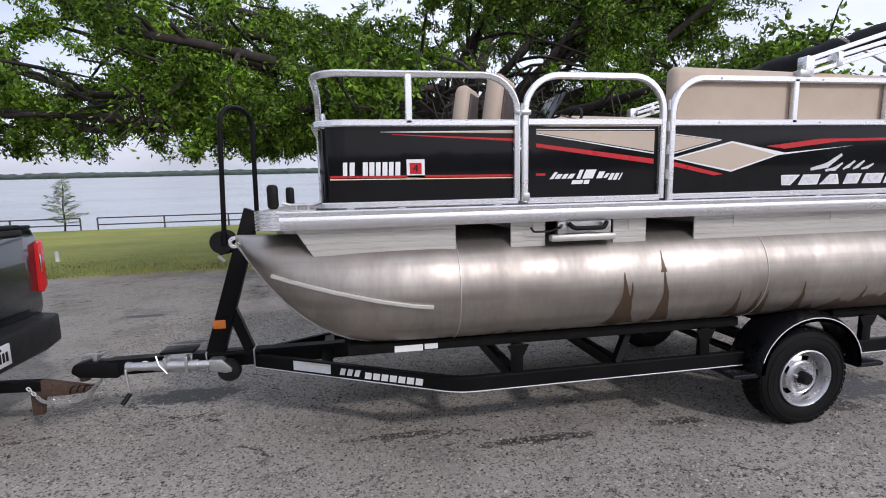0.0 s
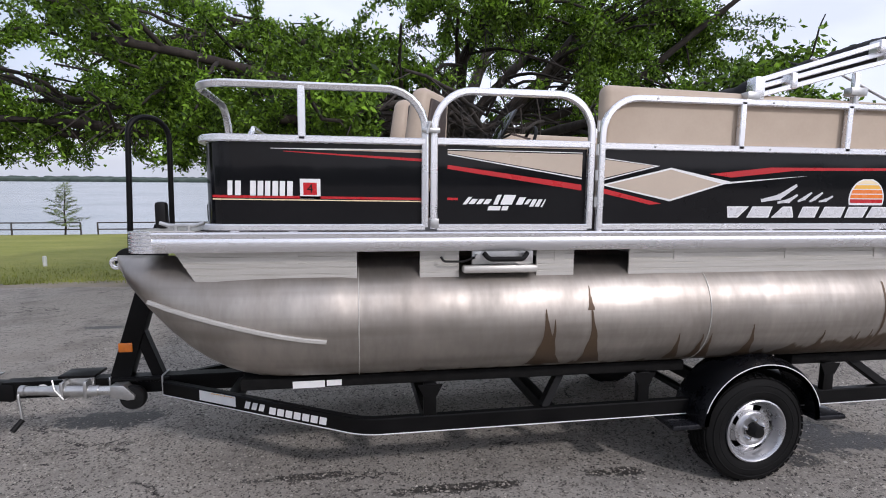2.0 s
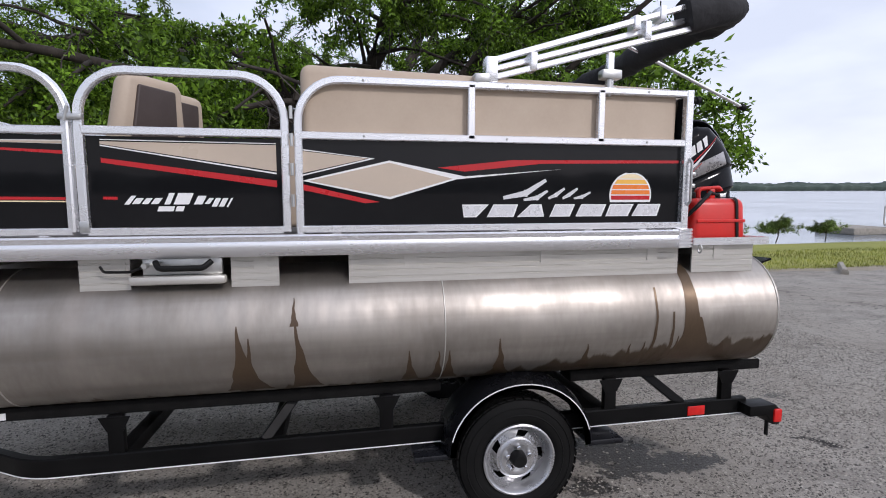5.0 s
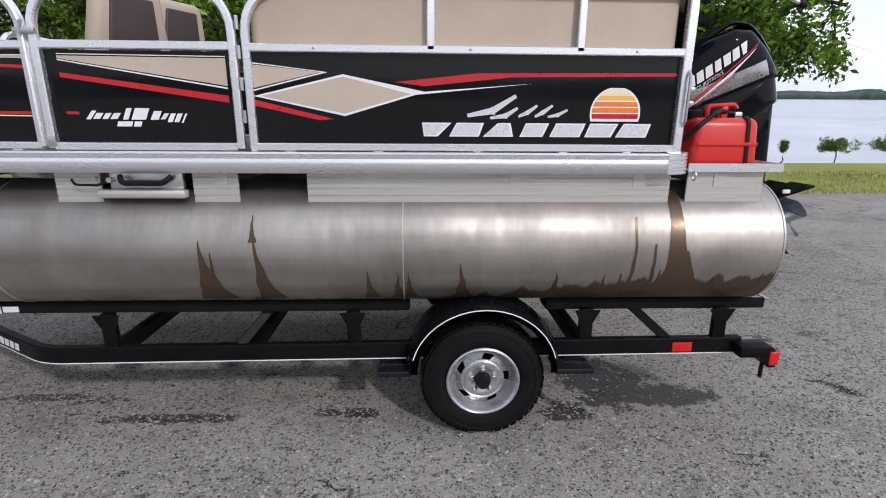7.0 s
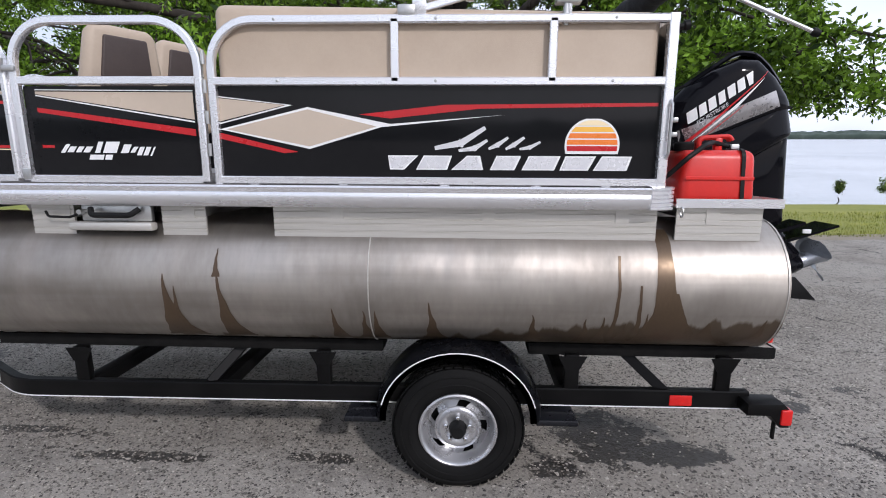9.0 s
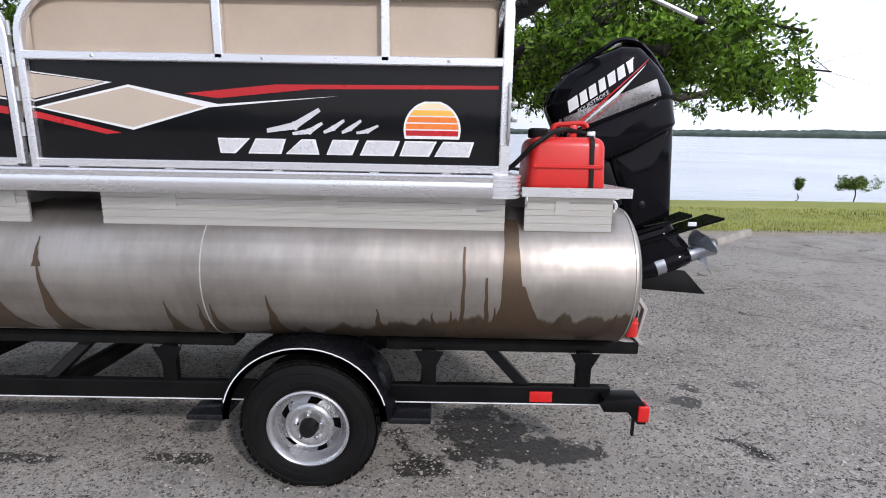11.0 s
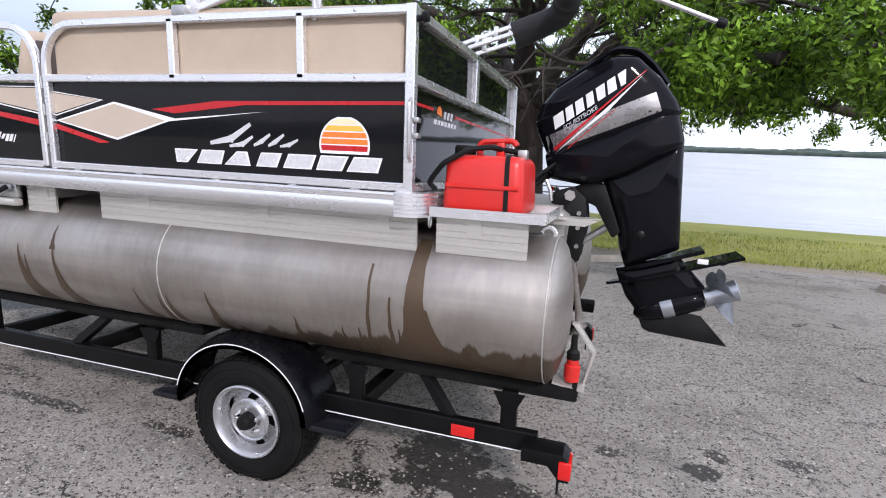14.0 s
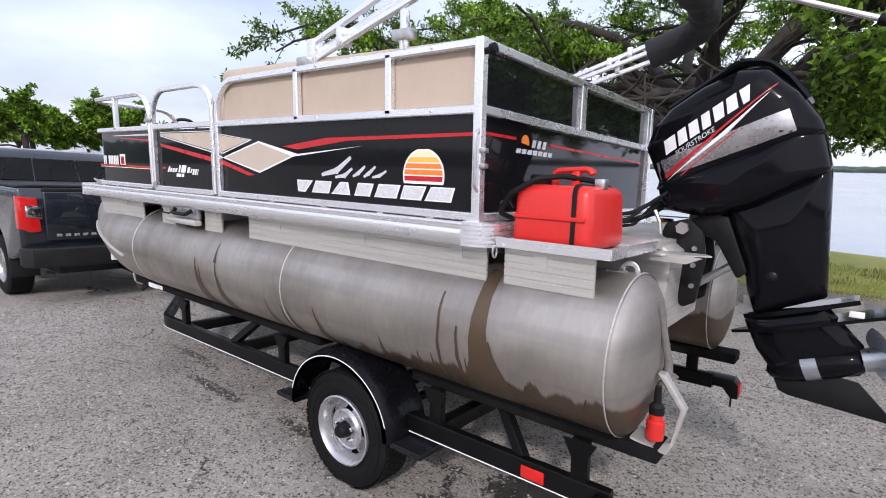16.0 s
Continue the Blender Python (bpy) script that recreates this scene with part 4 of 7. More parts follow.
# lettering of the maker, as plain silver shapes
def ribbon(pts, wide, material, name):
    """A flowing stroke, thick in the middle."""
    line = rounded([(x, 0, z) for x, z in pts], 0.03, 4)
    n = len(line)
    left, right = [], []
    for i, p in enumerate(line):
        d = (line[min(i + 1, n - 1)] - line[max(i - 1, 0)]).normalized()
        w = wide * (0.25 + 0.75 * math.sin(math.pi * (i + 0.5) / n))
        left.append((p.x - d.z * w, p.z + d.x * w))
        right.append((p.x + d.z * w, p.z - d.x * w))
    decal(left + right[::-1], material, boat, name)


ribbon([(2.755, 1.700), (2.87, 1.722), (2.975, 1.788)], 0.020, SILVER_DECAL, "mark")
ribbon([(2.86, 1.690), (2.93, 1.700), (2.985, 1.735)], 0.014, SILVER_DECAL, "mark")
ribbon([(2.99, 1.697), (3.03, 1.715), (3.075, 1.747)], 0.013, SILVER_DECAL, "mark")
ribbon([(3.065, 1.697), (3.10, 1.715), (3.145, 1.747)], 0.013, SILVER_DECAL, "mark")
ribbon([(3.125, 1.697), (3.17, 1.705), (3.215, 1.728)], 0.011, SILVER_DECAL, "mark")
# the long word as plain slanted slabs
def slab(x0, x1, z0, z1, lean, top_in, low_in):
    return [(x0 + low_in, z0), (x1 - low_in, z0), (x1 + lean - top_in, z1), (x0 + lean + top_in, z1)]


x = 2.525
for w, ti, li in ((0.125, 0, 0.036), (0.128, 0.006, 0), (0.132, 0.042, 0), (0.122, 0.012, 0.012), (0.136, 0.004, 0.002), (0.122, 0, 0.004), (0.135, 0.008, 0)):
    decal(slab(x - 0.005, x + w + 0.005, 1.606, 1.668, 0.028, ti, li), WHITE_DECAL, boat, "mark_outline")
    decal(slab(x + 0.003, x + w - 0.003, 1.612, 1.6625, 0.024, ti, li), SILVER_DECAL, boat, "mark", 1)
    x += w + 0.027


def sun_badge(cx, cz, r, parent, put, flip=1):
    def dome(rr, z0, z1, n=10):
        z0, z1 = max(z0, -0.32 * r), min(z1, rr * 0.999)
        if z1 <= z0:
            return None
        zs = [z0 + (z1 - z0) * k / n for k in range(n + 1)]
        half = [math.sqrt(max(1e-8, rr * rr - z * z)) for z in zs]
        return [(cx + h, cz + z) for h, z in zip(half, zs)] + [(cx - h, cz + z) for h, z in list(zip(half, zs))[::-1]]
    put(dome(r * 1.04, -r * 0.32, r, 14), WHITE_DECAL, 0)
    bands = (CREAM, YELLOW, ORANGE, ORANGE, RED_DECAL)
    top = r * 0.94
    step = (top + 0.26 * r) / 5
    for k, m in enumerate(bands):
        put(dome(r * 0.96, top - step * (k + 1) + 0.05 * r, top - step * k, 5), m, 1)


badge = part("sun_badge", prism([(3.43, 1.70), (3.444, 1.70), (3.437, 1.71)], DY - 0.0006, DY - 0.0002), WHITE_DECAL, boat, "orange striped half-sun badge", smooth=None)
sun_badge(3.437, 1.714, 0.113, badge, lambda pts, m, k: decal(pts, m, badge, "band", k) if pts else None)
# registration as plain bars, and the year sticker
for k, w in enumerate((0.022, 0.026, 0.0, 0.026, 0.026, 0.024, 0.026, 0.024, 0.026)):
    if w:
        x = -0.083 + k * 0.0342
        decal(slanted(x, x + w, 1.708, 1.780, 0.003), WHITE_DECAL, boat, "registration_bar")
stk = decal([(0.252, 1.696), (0.349, 1.696), (0.349, 1.792), (0.252, 1.792)], WHITE_DECAL, boat, "year_sticker", 0, "white and red year sticker")
decal([(0.268, 1.714), (0.332, 1.714), (0.332, 1.774), (0.268, 1.774)], RED_DECAL, stk, "sticker_field", 1)


def words(text, size, matrix, material, parent, name, shear=0.0, extrude=0.0004, over=None):
    """Lettering in the built-in font, as a mesh part."""
    cu = bpy.data.curves.new(name, "FONT")
    cu.body, cu.size, cu.shear, cu.extrude, cu.align_x, cu.align_y = text, size, shear, extrude, "CENTER", "CENTER"
    tmp = bpy.data.objects.new(name, cu)
    me = bpy.data.meshes.new_from_object(tmp)
    bpy.data.objects.remove(tmp)
    me.transform(matrix)
    if over:                    # lay the letters on a curved flank
        for v in me.vertices:
            hit = over.ray_cast(Vector((v.co.x, 2.5, v.co.z)), Vector((0, 1, 0)))
            if hit[0]:
                v.co.y = hit[0].y - 0.003
    for v in me.vertices:
        v.co.z -= SLOPE * (v.co.y - 2.8)
    me.transform(Matrix.Translation(-PLACE[parent.name]))
    me.materials.clear()
    me.materials.append(material)
    ob = new(name, me)
    ob.parent = parent
    PLACE[ob.name] = PLACE[parent.name]
    return ob


words("4", 0.06, pose(0.300, DY - 0.0035, 1.743, 90, 0, 0), BLACK_RUBBER, stk, "sticker_number")
# transom marks
def tdecal(pts, material, name="decal", layer=0):
    x = 3.7242 + 0.0009 * layer
    part(name, prism(pts, x, x + 0.0009, axis="x"), material, boat, smooth=None)


tdecal([(RAIL_Y + 0.03, 1.887), (RAIL_Y + 0.30, 1.887), (RAIL_Y + 0.30, 1.90), (RAIL_Y + 0.03, 1.90)], RED_DECAL, "stripe")
tdecal([(RAIL_Y + 0.62, 1.882), (FAR_Y - 0.1, 1.870), (FAR_Y - 0.1, 1.880), (RAIL_Y + 0.62, 1.896)], RED_DECAL, "stripe")
for k in range(7):
    y = RAIL_Y + 0.30 + k * 0.05
    tdecal([(y, 1.832), (y + 0.038, 1.832), (y + 0.046, 1.853), (y + 0.008, 1.853)], SILVER_DECAL, "mark")
for k in range(3):
    y = RAIL_Y + 0.44 + k * 0.05
    tdecal([(y, 1.865), (y + 0.03, 1.865), (y + 0.042, 1.90), (y + 0.012, 1.90)], SILVER_DECAL, "mark")
tdecal([(RAIL_Y + 0.38 + 0.035 * math.cos(a), 1.882 + 0.035 * math.sin(a)) for a in [math.pi * k / 8 - 0.3 for k in range(10)]], ORANGE, "mark")

# ---- seats on board ----
def cushion(x0, x1, y0, y1, z0, z1, r=0.05):
    return box(x0, x1, y0, y1, z0, z1, r, 4)


def couch(y0, y1, name_side, inward):
    c = thing("bench_seat", (2.7, (y0 + y1) / 2, DECK_Z), "tan vinyl bench seat along the stern fence", "seat", "stern benches")
    back_y = (y0, y0 + 0.10) if inward > 0 else (y1 - 0.10, y1)
    bm = cushion(1.80, 3.70, back_y[0], back_y[1], 1.62, 2.285, 0.045)
    for v in bm.verts:          # top roll swells and droops a little aft
        if v.co.z > 2.15:
            v.co.z += 0.02 - 0.022 * (v.co.x - 1.8)
    part("backrest", bm, TAN_VINYL, c, "tan vinyl backrest", 50)
    part("seat", cushion(1.82, 3.68, y0 + (0.08 if inward > 0 else 0), y1 - (0 if inward > 0 else 0.08), 1.86, 1.98, 0.04), TAN_VINYL, c, smooth=50)
    part("seat_base", box(1.83, 3.67, y0 + 0.05, y1 - 0.05, DECK_Z, 1.87, 0.01), BROWN_VINYL, c)


couch(RAIL_Y + 0.022, RAIL_Y + 0.56, "near", 1)
couch(FAR_Y - 0.56, FAR_Y - 0.022, "far", -1)
# roll over the transom edge
part_c = thing("stern_cushion", (3.62, MID_Y, DECK_Z), "tan vinyl sun pad against the transom fence", "cushion")
part("pad", cushion(3.42, 3.70, RAIL_Y + 0.15, FAR_Y - 0.15, 2.05, 2.28, 0.08), TAN_VINYL, part_c, smooth=50)
part("pad_base", box(3.45, 3.69, RAIL_Y + 0.2, FAR_Y - 0.2, DECK_Z, 2.06, 0.01), BROWN_VINYL, part_c)


def fishing_seat(x, y, turn, top):
    s = thing("fishing_seat", (x, y, DECK_Z), "tan and dark brown high-back fishing seat on a pedestal", "seat", "bow seats")
    m = pose(x, y, 0, 0, 0, turn)

    def put(name, bm, material, label=""):
        bmesh.ops.transform(bm, matrix=m, verts=bm.verts)
        part(name, bm, material, s, label, 50)
    bm = cushion(-0.25, 0.25, -0.06, 0.05, top - 0.52, top, 0.05)
    for v in bm.verts:
        f = max(0, (v.co.z - (top - 0.35)) / 0.35)
        v.co.x *= 1 - 0.38 * f * f
        v.co.y -= 0.10 * max(0, (v.co.z - (top - 0.5))) 
    put("backrest", bm, TAN_VINYL, "tan backrest shell")
    bm = cushion(-0.16, 0.16, -0.075, -0.05, top - 0.50, top - 0.06, 0.012)
    for v in bm.verts:
        f = max(0, (v.co.z - (top - 0.35)) / 0.35)
        v.co.x *= 1 - 0.45 * f * f
        v.co.y -= 0.10 * max(0, (v.co.z - (top - 0.5)))
    put("back_panel", bm, BROWN_VINYL, "dark brown back inset")
    bm = cushion(-0.16, 0.16, 0.04, 0.062, top - 0.48, top - 0.1, 0.01)
    for v in bm.verts:
        v.co.y -= 0.10 * max(0, (v.co.z - (top - 0.5)))
    put("back_panel", bm, BROWN_VINYL)
    put("seat", cushion(-0.25, 0.25, -0.02, 0.44, top - 0.60, top - 0.47, 0.05), TAN_VINYL)
    put("pedestal", lathe([(0, 0), (0.12, 0), (0.12, 0.02), (0.035, 0.04), (0.035, top - 0.6 - DECK_Z)], (0, 0.2, DECK_Z), (0, 0, 1), 16), STEEL)


fishing_seat(0.93, 3.48, 58, 2.36)
fishing_seat(0.87, 4.22, 62, 2.43)
# helm console with smoked screen
helm = thing("helm_console", (1.75, 4.45, DECK_Z), "tan helm console with smoked windscreen", "console")
part("body", prism([(1.55, DECK_Z), (2.02, DECK_Z), (2.0, 2.0), (1.88, 2.18), (1.72, 2.22), (1.60, 2.15)], 4.2, 4.8, 0.03), TAN_VINYL, helm, smooth=50)
part("windscreen", prism([(1.60, 2.16), (1.75, 2.42), (1.765, 2.415), (1.625, 2.16)], 4.22, 4.78, 0.004), DARK_GLASS, helm, "smoked windscreen")
part("dash", prism([(1.72, 2.225), (1.88, 2.19), (1.885, 2.20), (1.725, 2.24)], 4.25, 4.75), BROWN_VINYL, helm)
part("steering_wheel", sweep([(1.93 + 0.06 * math.cos(a), 4.5 + 0.17 * math.sin(a), 2.17 + 0.15 * math.cos(a)) for a in [2 * math.pi * k / 24 for k in range(24)]], circle(0.014, 8), up=(0.9, 0, -0.4), closed=True), BLACK_RUBBER, helm)

# ---- folded sun top ----
bim = thing("folded_bimini_top", (2.64, MID_Y, TOP + 0.02), "folded bimini sun top with aluminium bows in a black canvas boot", "sun top")
for y, sg in ((RAIL_Y + 0.03, 1), (FAR_Y - 0.03, -1)):
    for k, (x0, z0, x1, z1) in enumerate(((2.70, 2.275, 3.80, 2.575), (2.72, 2.325, 3.80, 2.63), (2.70, 2.355, 3.79, 2.69))):
        yy = y + sg * (0.0, 0.035, 0.0)[k]
        part("bow", bar((x0, yy, z0), (x1, yy, z1), 0.028), ALU, bim, "square aluminium bow")
    part("mount", box(2.60, 2.675, y - 0.045, y + 0.02, TOP + 0.012, 2.285, 0.008), STEEL, bim, "deck hinge mount")
    part("knuckle", box(2.66, 2.72, y - 0.022, y + 0.05, 2.25, 2.37, 0.006), ALU, bim)
    part("prop_post", box(3.29, 3.325, y - 0.012, y + 0.018, TOP + 0.012, 2.42, 0.004), ALU, bim)
    part("mount", box(3.255, 3.36, y - 0.03, y + 0.025, 2.29, 2.335, 0.006), STEEL, bim)
    part("knob", rod((3.30, y - 0.01, 2.205), (3.30, y - 0.01, 2.30), 0.012), STEEL, bim)
    for x, z, h in ((2.90, 2.325, 0.075), (3.50, 2.50, 0.08), (3.44, 2.545, 0.06), (3.58, 2.60, 0.06)):
        part("clip", box(x - 0.018, x + 0.018, y - 0.022, y + 0.055, z - 0.01, z + h, 0.006), ALU, bim)
boot_path = rounded([(3.72, RAIL_Y + 0.05, 2.62), (4.02, RAIL_Y + 0.05, 2.70), (4.12, RAIL_Y + 0.35, 2.74), (4.14, MID_Y, 2.76), (4.12, FAR_Y - 0.35, 2.74), (4.02, FAR_Y - 0.05, 2.70), (3.72, FAR_Y - 0.05, 2.60)], 0.2, 6)
# evenly spaced stations so that the cloth can sag and crease
fine_path = []
for a, b in zip(boot_path, boot_path[1:]):
    m = max(1, int((b - a).length / 0.04))
    fine_path += [a.lerp(b, k / m) for k in range(m)]
fine_path.append(boot_path[-1])
bm = sweep(fine_path, circle(0.088, 16), up=(0, 0, 1))
for v in bm.verts:
    v.co += Vector((noise.noise(v.co * 9), noise.noise(v.co * 9 + Vector((5, 0, 0))), noise.noise(v.co * 9 + Vector((0, 7, 0))))) * 0.022
part("boot", bm, BOOT_CLOTH, bim, "black canvas storage boot", 60)
part("strut", rod((3.95, MID_Y, 2.80), (4.92, MID_Y, 2.405), 0.012), ALU, bim, "thin aluminium support strut")
part("strut_end", lathe([(0, -0.015), (0.022, -0.01), (0.026, 0.01), (0.02, 0.035), (0, 0.04)], (4.92, MID_Y, 2.405), (0.93, 0, -0.36), 12), BLACK_RUBBER, bim)
# stern light stub on the corner post
part("knob", lathe([(0, 0), (0.012, 0), (0.012, 0.03), (0.02, 0.035), (0.02, 0.055), (0, 0.06)], (3.745, RAIL_Y, 2.19), (1, 0, 0.2), 12), BLACK_RUBBER, boat)

# ---- stern tray, fuel tank ----
part("tray", box(3.82, 4.285, 2.80, 3.32, 1.447, 1.455), ALU_DULL, boat, "aluminium stern tray")
for a in ((3.82, 4.285, 2.795, 2.803, 1.447, 1.487), (4.279, 4.287, 2.803, 3.32, 1.447, 1.487), (3.82, 4.279, 3.314, 3.322, 1.455, 1.487)):
    part("tray_edge", box(*a), ALU, boat)
part("side_plate", prism([(4.0, 1.455), (4.46, 1.43), (4.40, 1.40), (4.0, 1.40)], 3.34, 3.346), ALU_DULL, boat)
part("splash_plate", prism([(4.0, 3.325), (4.30, 3.325), (4.47, 3.47), (4.44, 3.52), (4.0, 3.52)], 1.425, 1.431, axis="z"), ALU_DULL, boat, "bent aluminium splash plate")
part("motor_pod", prism([(3.60, 1.47), (4.26, 1.45), (4.30, 1.42), (4.28, 1.05), (4.1, 0.95), (3.7, 1.1)], 3.50, 4.15, 0.01), ALU_DULL, boat, "welded aluminium motor pod")
part("rear_channel", box(3.80, 4.26, 3.33, 4.85, 1.44, 1.47, 0.004), ALU_DULL, boat)
tank = thing("fuel_tank", (4.0, 3.02, 1.455), "red plastic portable fuel tank with black strap", "fuel tank")
bm = box(3.85, 4.185, 2.845, 3.215, 1.456, 1.70, 0.04, 4)
for v in bm.verts:
    f = (v.co.z - 1.456) / 0.25
    v.co.x += (4.02 - v.co.x) * 0.07 * f ** 2
    v.co.y += (3.03 - v.co.y) * 0.10 * f ** 2
    if 1.54 < v.co.z < 1.60:
        v.co.y += 0.004
part("body", bm, RED_TANK, tank, smooth=50)
part("waist", sweep(rounded([(3.87, 2.845, 1.575), (4.165, 2.845, 1.575)], 0.0), square(0.018, 0.008), up=(0, 0, 1)), RED_TANK, tank)
part("handle", sweep(rounded([(3.97, 2.99, 1.70), (3.965, 2.99, 1.755), (4.11, 3.0, 1.765), (4.12, 3.0, 1.745)], 0.025, 4), square(0.045, 0.022, 0.008), up=(0, 1, 0)), RED_TANK, tank, "red moulded carry handle")
part("handle_post", box(4.04, 4.075, 2.975, 3.01, 1.69, 1.758, 0.008), RED_TANK, tank)
part("filler_cap", lathe([(0, 0), (0.042, 0), (0.045, 0.008), (0.045, 0.034), (0.038, 0.042), (0, 0.042)], (3.905, 2.99, 1.697), (0, 0, 1), 20), BLACK_RUBBER, tank, "black filler cap")
part("connector", box(4.125, 4.165, 3.0, 3.05, 1.69, 1.73, 0.006), STEEL, tank)
part("fuel_hose", sweep(rounded([(4.12, 3.02, 1.72), (4.02, 2.95, 1.735), (3.95, 2.87, 1.72), (3.86, 2.83, 1.66), (3.79, 2.86, 1.58), (3.77, 3.0, 1.55)], 0.06, 5), circle(0.011, 10), up=(0.3, 1, 0.2)), BLACK_RUBBER, tank, "black fuel hose")
strap = rounded([(4.12, 2.838, 1.46), (4.115, 2.855, 1.705), (4.115, 3.20, 1.705), (4.12, 3.222, 1.46)], 0.04, 5)
part("strap", sweep(strap, square(0.018, 0.004, 0.001), up=(1, 0, 0)), BLACK_RUBBER, tank, "black hold-down strap")
# small gear at the stern
part("shackle", sweep([(3.835 + 0.0 * a, 2.765 + 0.015 * math.cos(a), 1.43 + 0.022 * math.sin(a)) for a in [2 * math.pi * k / 14 for k in range(14)]], circle(0.004, 6), up=(1, 0, 0), closed=True), STEEL, boat)
hose = rounded([(4.19, 3.02, 1.375), (4.29, 3.05, 1.365), (4.38, 3.10, 1.25), (4.425, 3.14, 1.0), (4.42, 3.11, 0.96), (4.415, 3.04, 0.93)], 0.12, 8)
bm = sweep(hose, circle(0.014, 10), up=(0, 1, 0))
part("drain_hose", bm, HOSE_GREY, boat, "grey corrugated hose")
for k in range(0, len(hose) - 1):
    for f in (0.0, 0.33, 0.66):
        p = hose[k].lerp(hose[k + 1], f)
        d = (hose[k + 1] - hose[k]).normalized()
        part("hose_ring", sweep([p - d * 0.003, p + d * 0.003], circle(0.0165, 10), up=d.orthogonal()), HOSE_GREY, boat)
part("sensor_foot", prism([(4.34, 0.742), (4.475, 0.722), (4.475, 0.728), (4.34, 0.752)], 2.985, 3.11), ALU_DULL, boat)
part("sensor_bracket", prism([(4.40, 1.0), (4.425, 1.0), (4.51, 0.88), (4.475, 0.725), (4.465, 0.725), (4.492, 0.875)], 3.07, 3.115, 0.001), ALU_DULL, boat, "bent aluminium bracket")
part("sensor", lathe([(0, 0), (0.032, 0), (0.034, 0.02), (0.034, 0.07), (0.026, 0.075), (0.026, 0.10), (0, 0.10)], (4.418, 3.03, 0.755), (0, 0, 1), 18), RED_TANK, boat, "red pump on the stern")
part("sensor_cap", lathe([(0, 0), (0.028, 0), (0.028, 0.03), (0.015, 0.045), (0.012, 0.11), (0, 0.11)], (4.418, 3.03, 0.855), (0, 0, 1), 16), BLACK_RUBBER, boat)
part("plate_sticker", box(4.352, 4.372, 3.06, 3.10, 1.20, 1.26), WHITE_DECAL, boat)

# bow fittings
for y in (RAIL_Y + 0.28, MID_Y + 0.2):
    part("bow_roller", box(-0.51, -0.45, y, y + 0.06, 1.541, 1.68, 0.02), BLACK_RUBBER, boat)
part("cleat", sweep(rounded([(-0.40, RAIL_Y + 0.04, 1.578), (-0.36, RAIL_Y + 0.04, 1.566), (-0.24, RAIL_Y + 0.04, 1.566), (-0.20, RAIL_Y + 0.04, 1.578)], 0.03, 4), circle(0.009, 8), up=(0, 1, 0)), STEEL, boat, "bare aluminium mooring cleat")
for x in (-0.33, -0.27):
    part("cleat_foot", rod((x, RAIL_Y + 0.04, 1.540), (x, RAIL_Y + 0.04, 1.568), 0.010, 10), STEEL, boat)
    part("cleat_bolt", lathe([(0.008, 0), (0.008, 0.012), (0, 0.014)], (x, RAIL_Y + 0.04, 1.541), (0, 0, 1), 8), STEEL, boat)

# ---- outboard motor, tilted up ----
motor = thing("outboard_motor", (4.265, MID_Y, 1.494), "glossy black outboard motor tilted up with worn propeller", "outboard motor")
PLACE[motor.name] = Vector((4.30, MID_Y, 1.45))


def swollen(outline, centre, half, p=4.2, layers=23, y0=MID_Y):
    """A body with the given side outline, fullest in the middle and rounded to both flanks; half gives its half width at x."""
    bm = bmesh.new()
    rings = []
    cx, cz = centre
    for i in range(layers):
        s = -math.cos(math.pi * i / (layers - 1))
        k = max(0.0, 1 - abs(s) ** p) ** (1 / p)
        k = max(k, 0.02)
        rings.append([bm.verts.new((cx + (x - cx) * k, y0 + s * half(cx + (x - cx) * k), cz + (z - cz) * k)) for x, z in outline])
    n = len(outline)
    for a, b in zip(rings, rings[1:]):
        for j in range(n):
            bm.faces.new((a[j], a[(j + 1) % n], b[(j + 1) % n], b[j]))
    bm.faces.new(rings[0])
    bm.faces.new(rings[-1][::-1])
    bmesh.ops.recalc_face_normals(bm, faces=bm.faces)
    return bm


def closed_round(pts, r, n=4):
    """A closed outline with rounded corners."""
    out = []
    m = len(pts)
    for i in range(m):
        seg = rounded([Vector((*pts[i - 1], 0)).lerp(Vector((*pts[i], 0)), 0.5), Vector((*pts[i], 0)), Vector((*pts[i], 0)).lerp(Vector((*pts[(i + 1) % m], 0)), 0.5)], r, n)
        out += [(p.x, p.y) for p in seg[1:-1]]
    return out


def cowl_half(x):
    return 0.125 + 0.055 * math.sin(max(0, min(1, (x - 4.05) / 0.75)) * math.pi * 0.8)


cowl_line = closed_round([(4.105, 1.845), (4.135, 1.945), (4.21, 2.035), (4.35, 2.125), (4.50, 2.19), (4.61, 2.185), (4.73, 2.08), (4.81, 1.975), (4.845, 1.90), (4.20, 1.64)], 0.045)
cowl_bm = swollen(cowl_line, (4.46, 1.95), cowl_half)
from mathutils.bvhtree import BVHTree
cowl_tree = BVHTree.FromBMesh(cowl_bm)
cowl = part("cowl", cowl_bm, MOTOR, motor, "gloss black motor cowl", 40)
top_ridge = [(p.x, p.z) for p in rounded([(4.21, 0, 2.045), (4.34, 0, 2.135), (4.49, 0, 2.235), (4.60, 0, 2.225), (4.68, 0, 2.155), (4.755, 0, 2.06)], 0.12, 5)]
part("cowl_ridge", sweep([(x, MID_Y, z - 0.012) for x, z in top_ridge], [(a * 1.0, b) for a, b in square(0.19, 0.028, 0.013)], up=(0, 1, 0)), MOTOR, cowl, "raised air intake ridge")
seam = [(4.185, 1.668), (4.825, 1.925)]
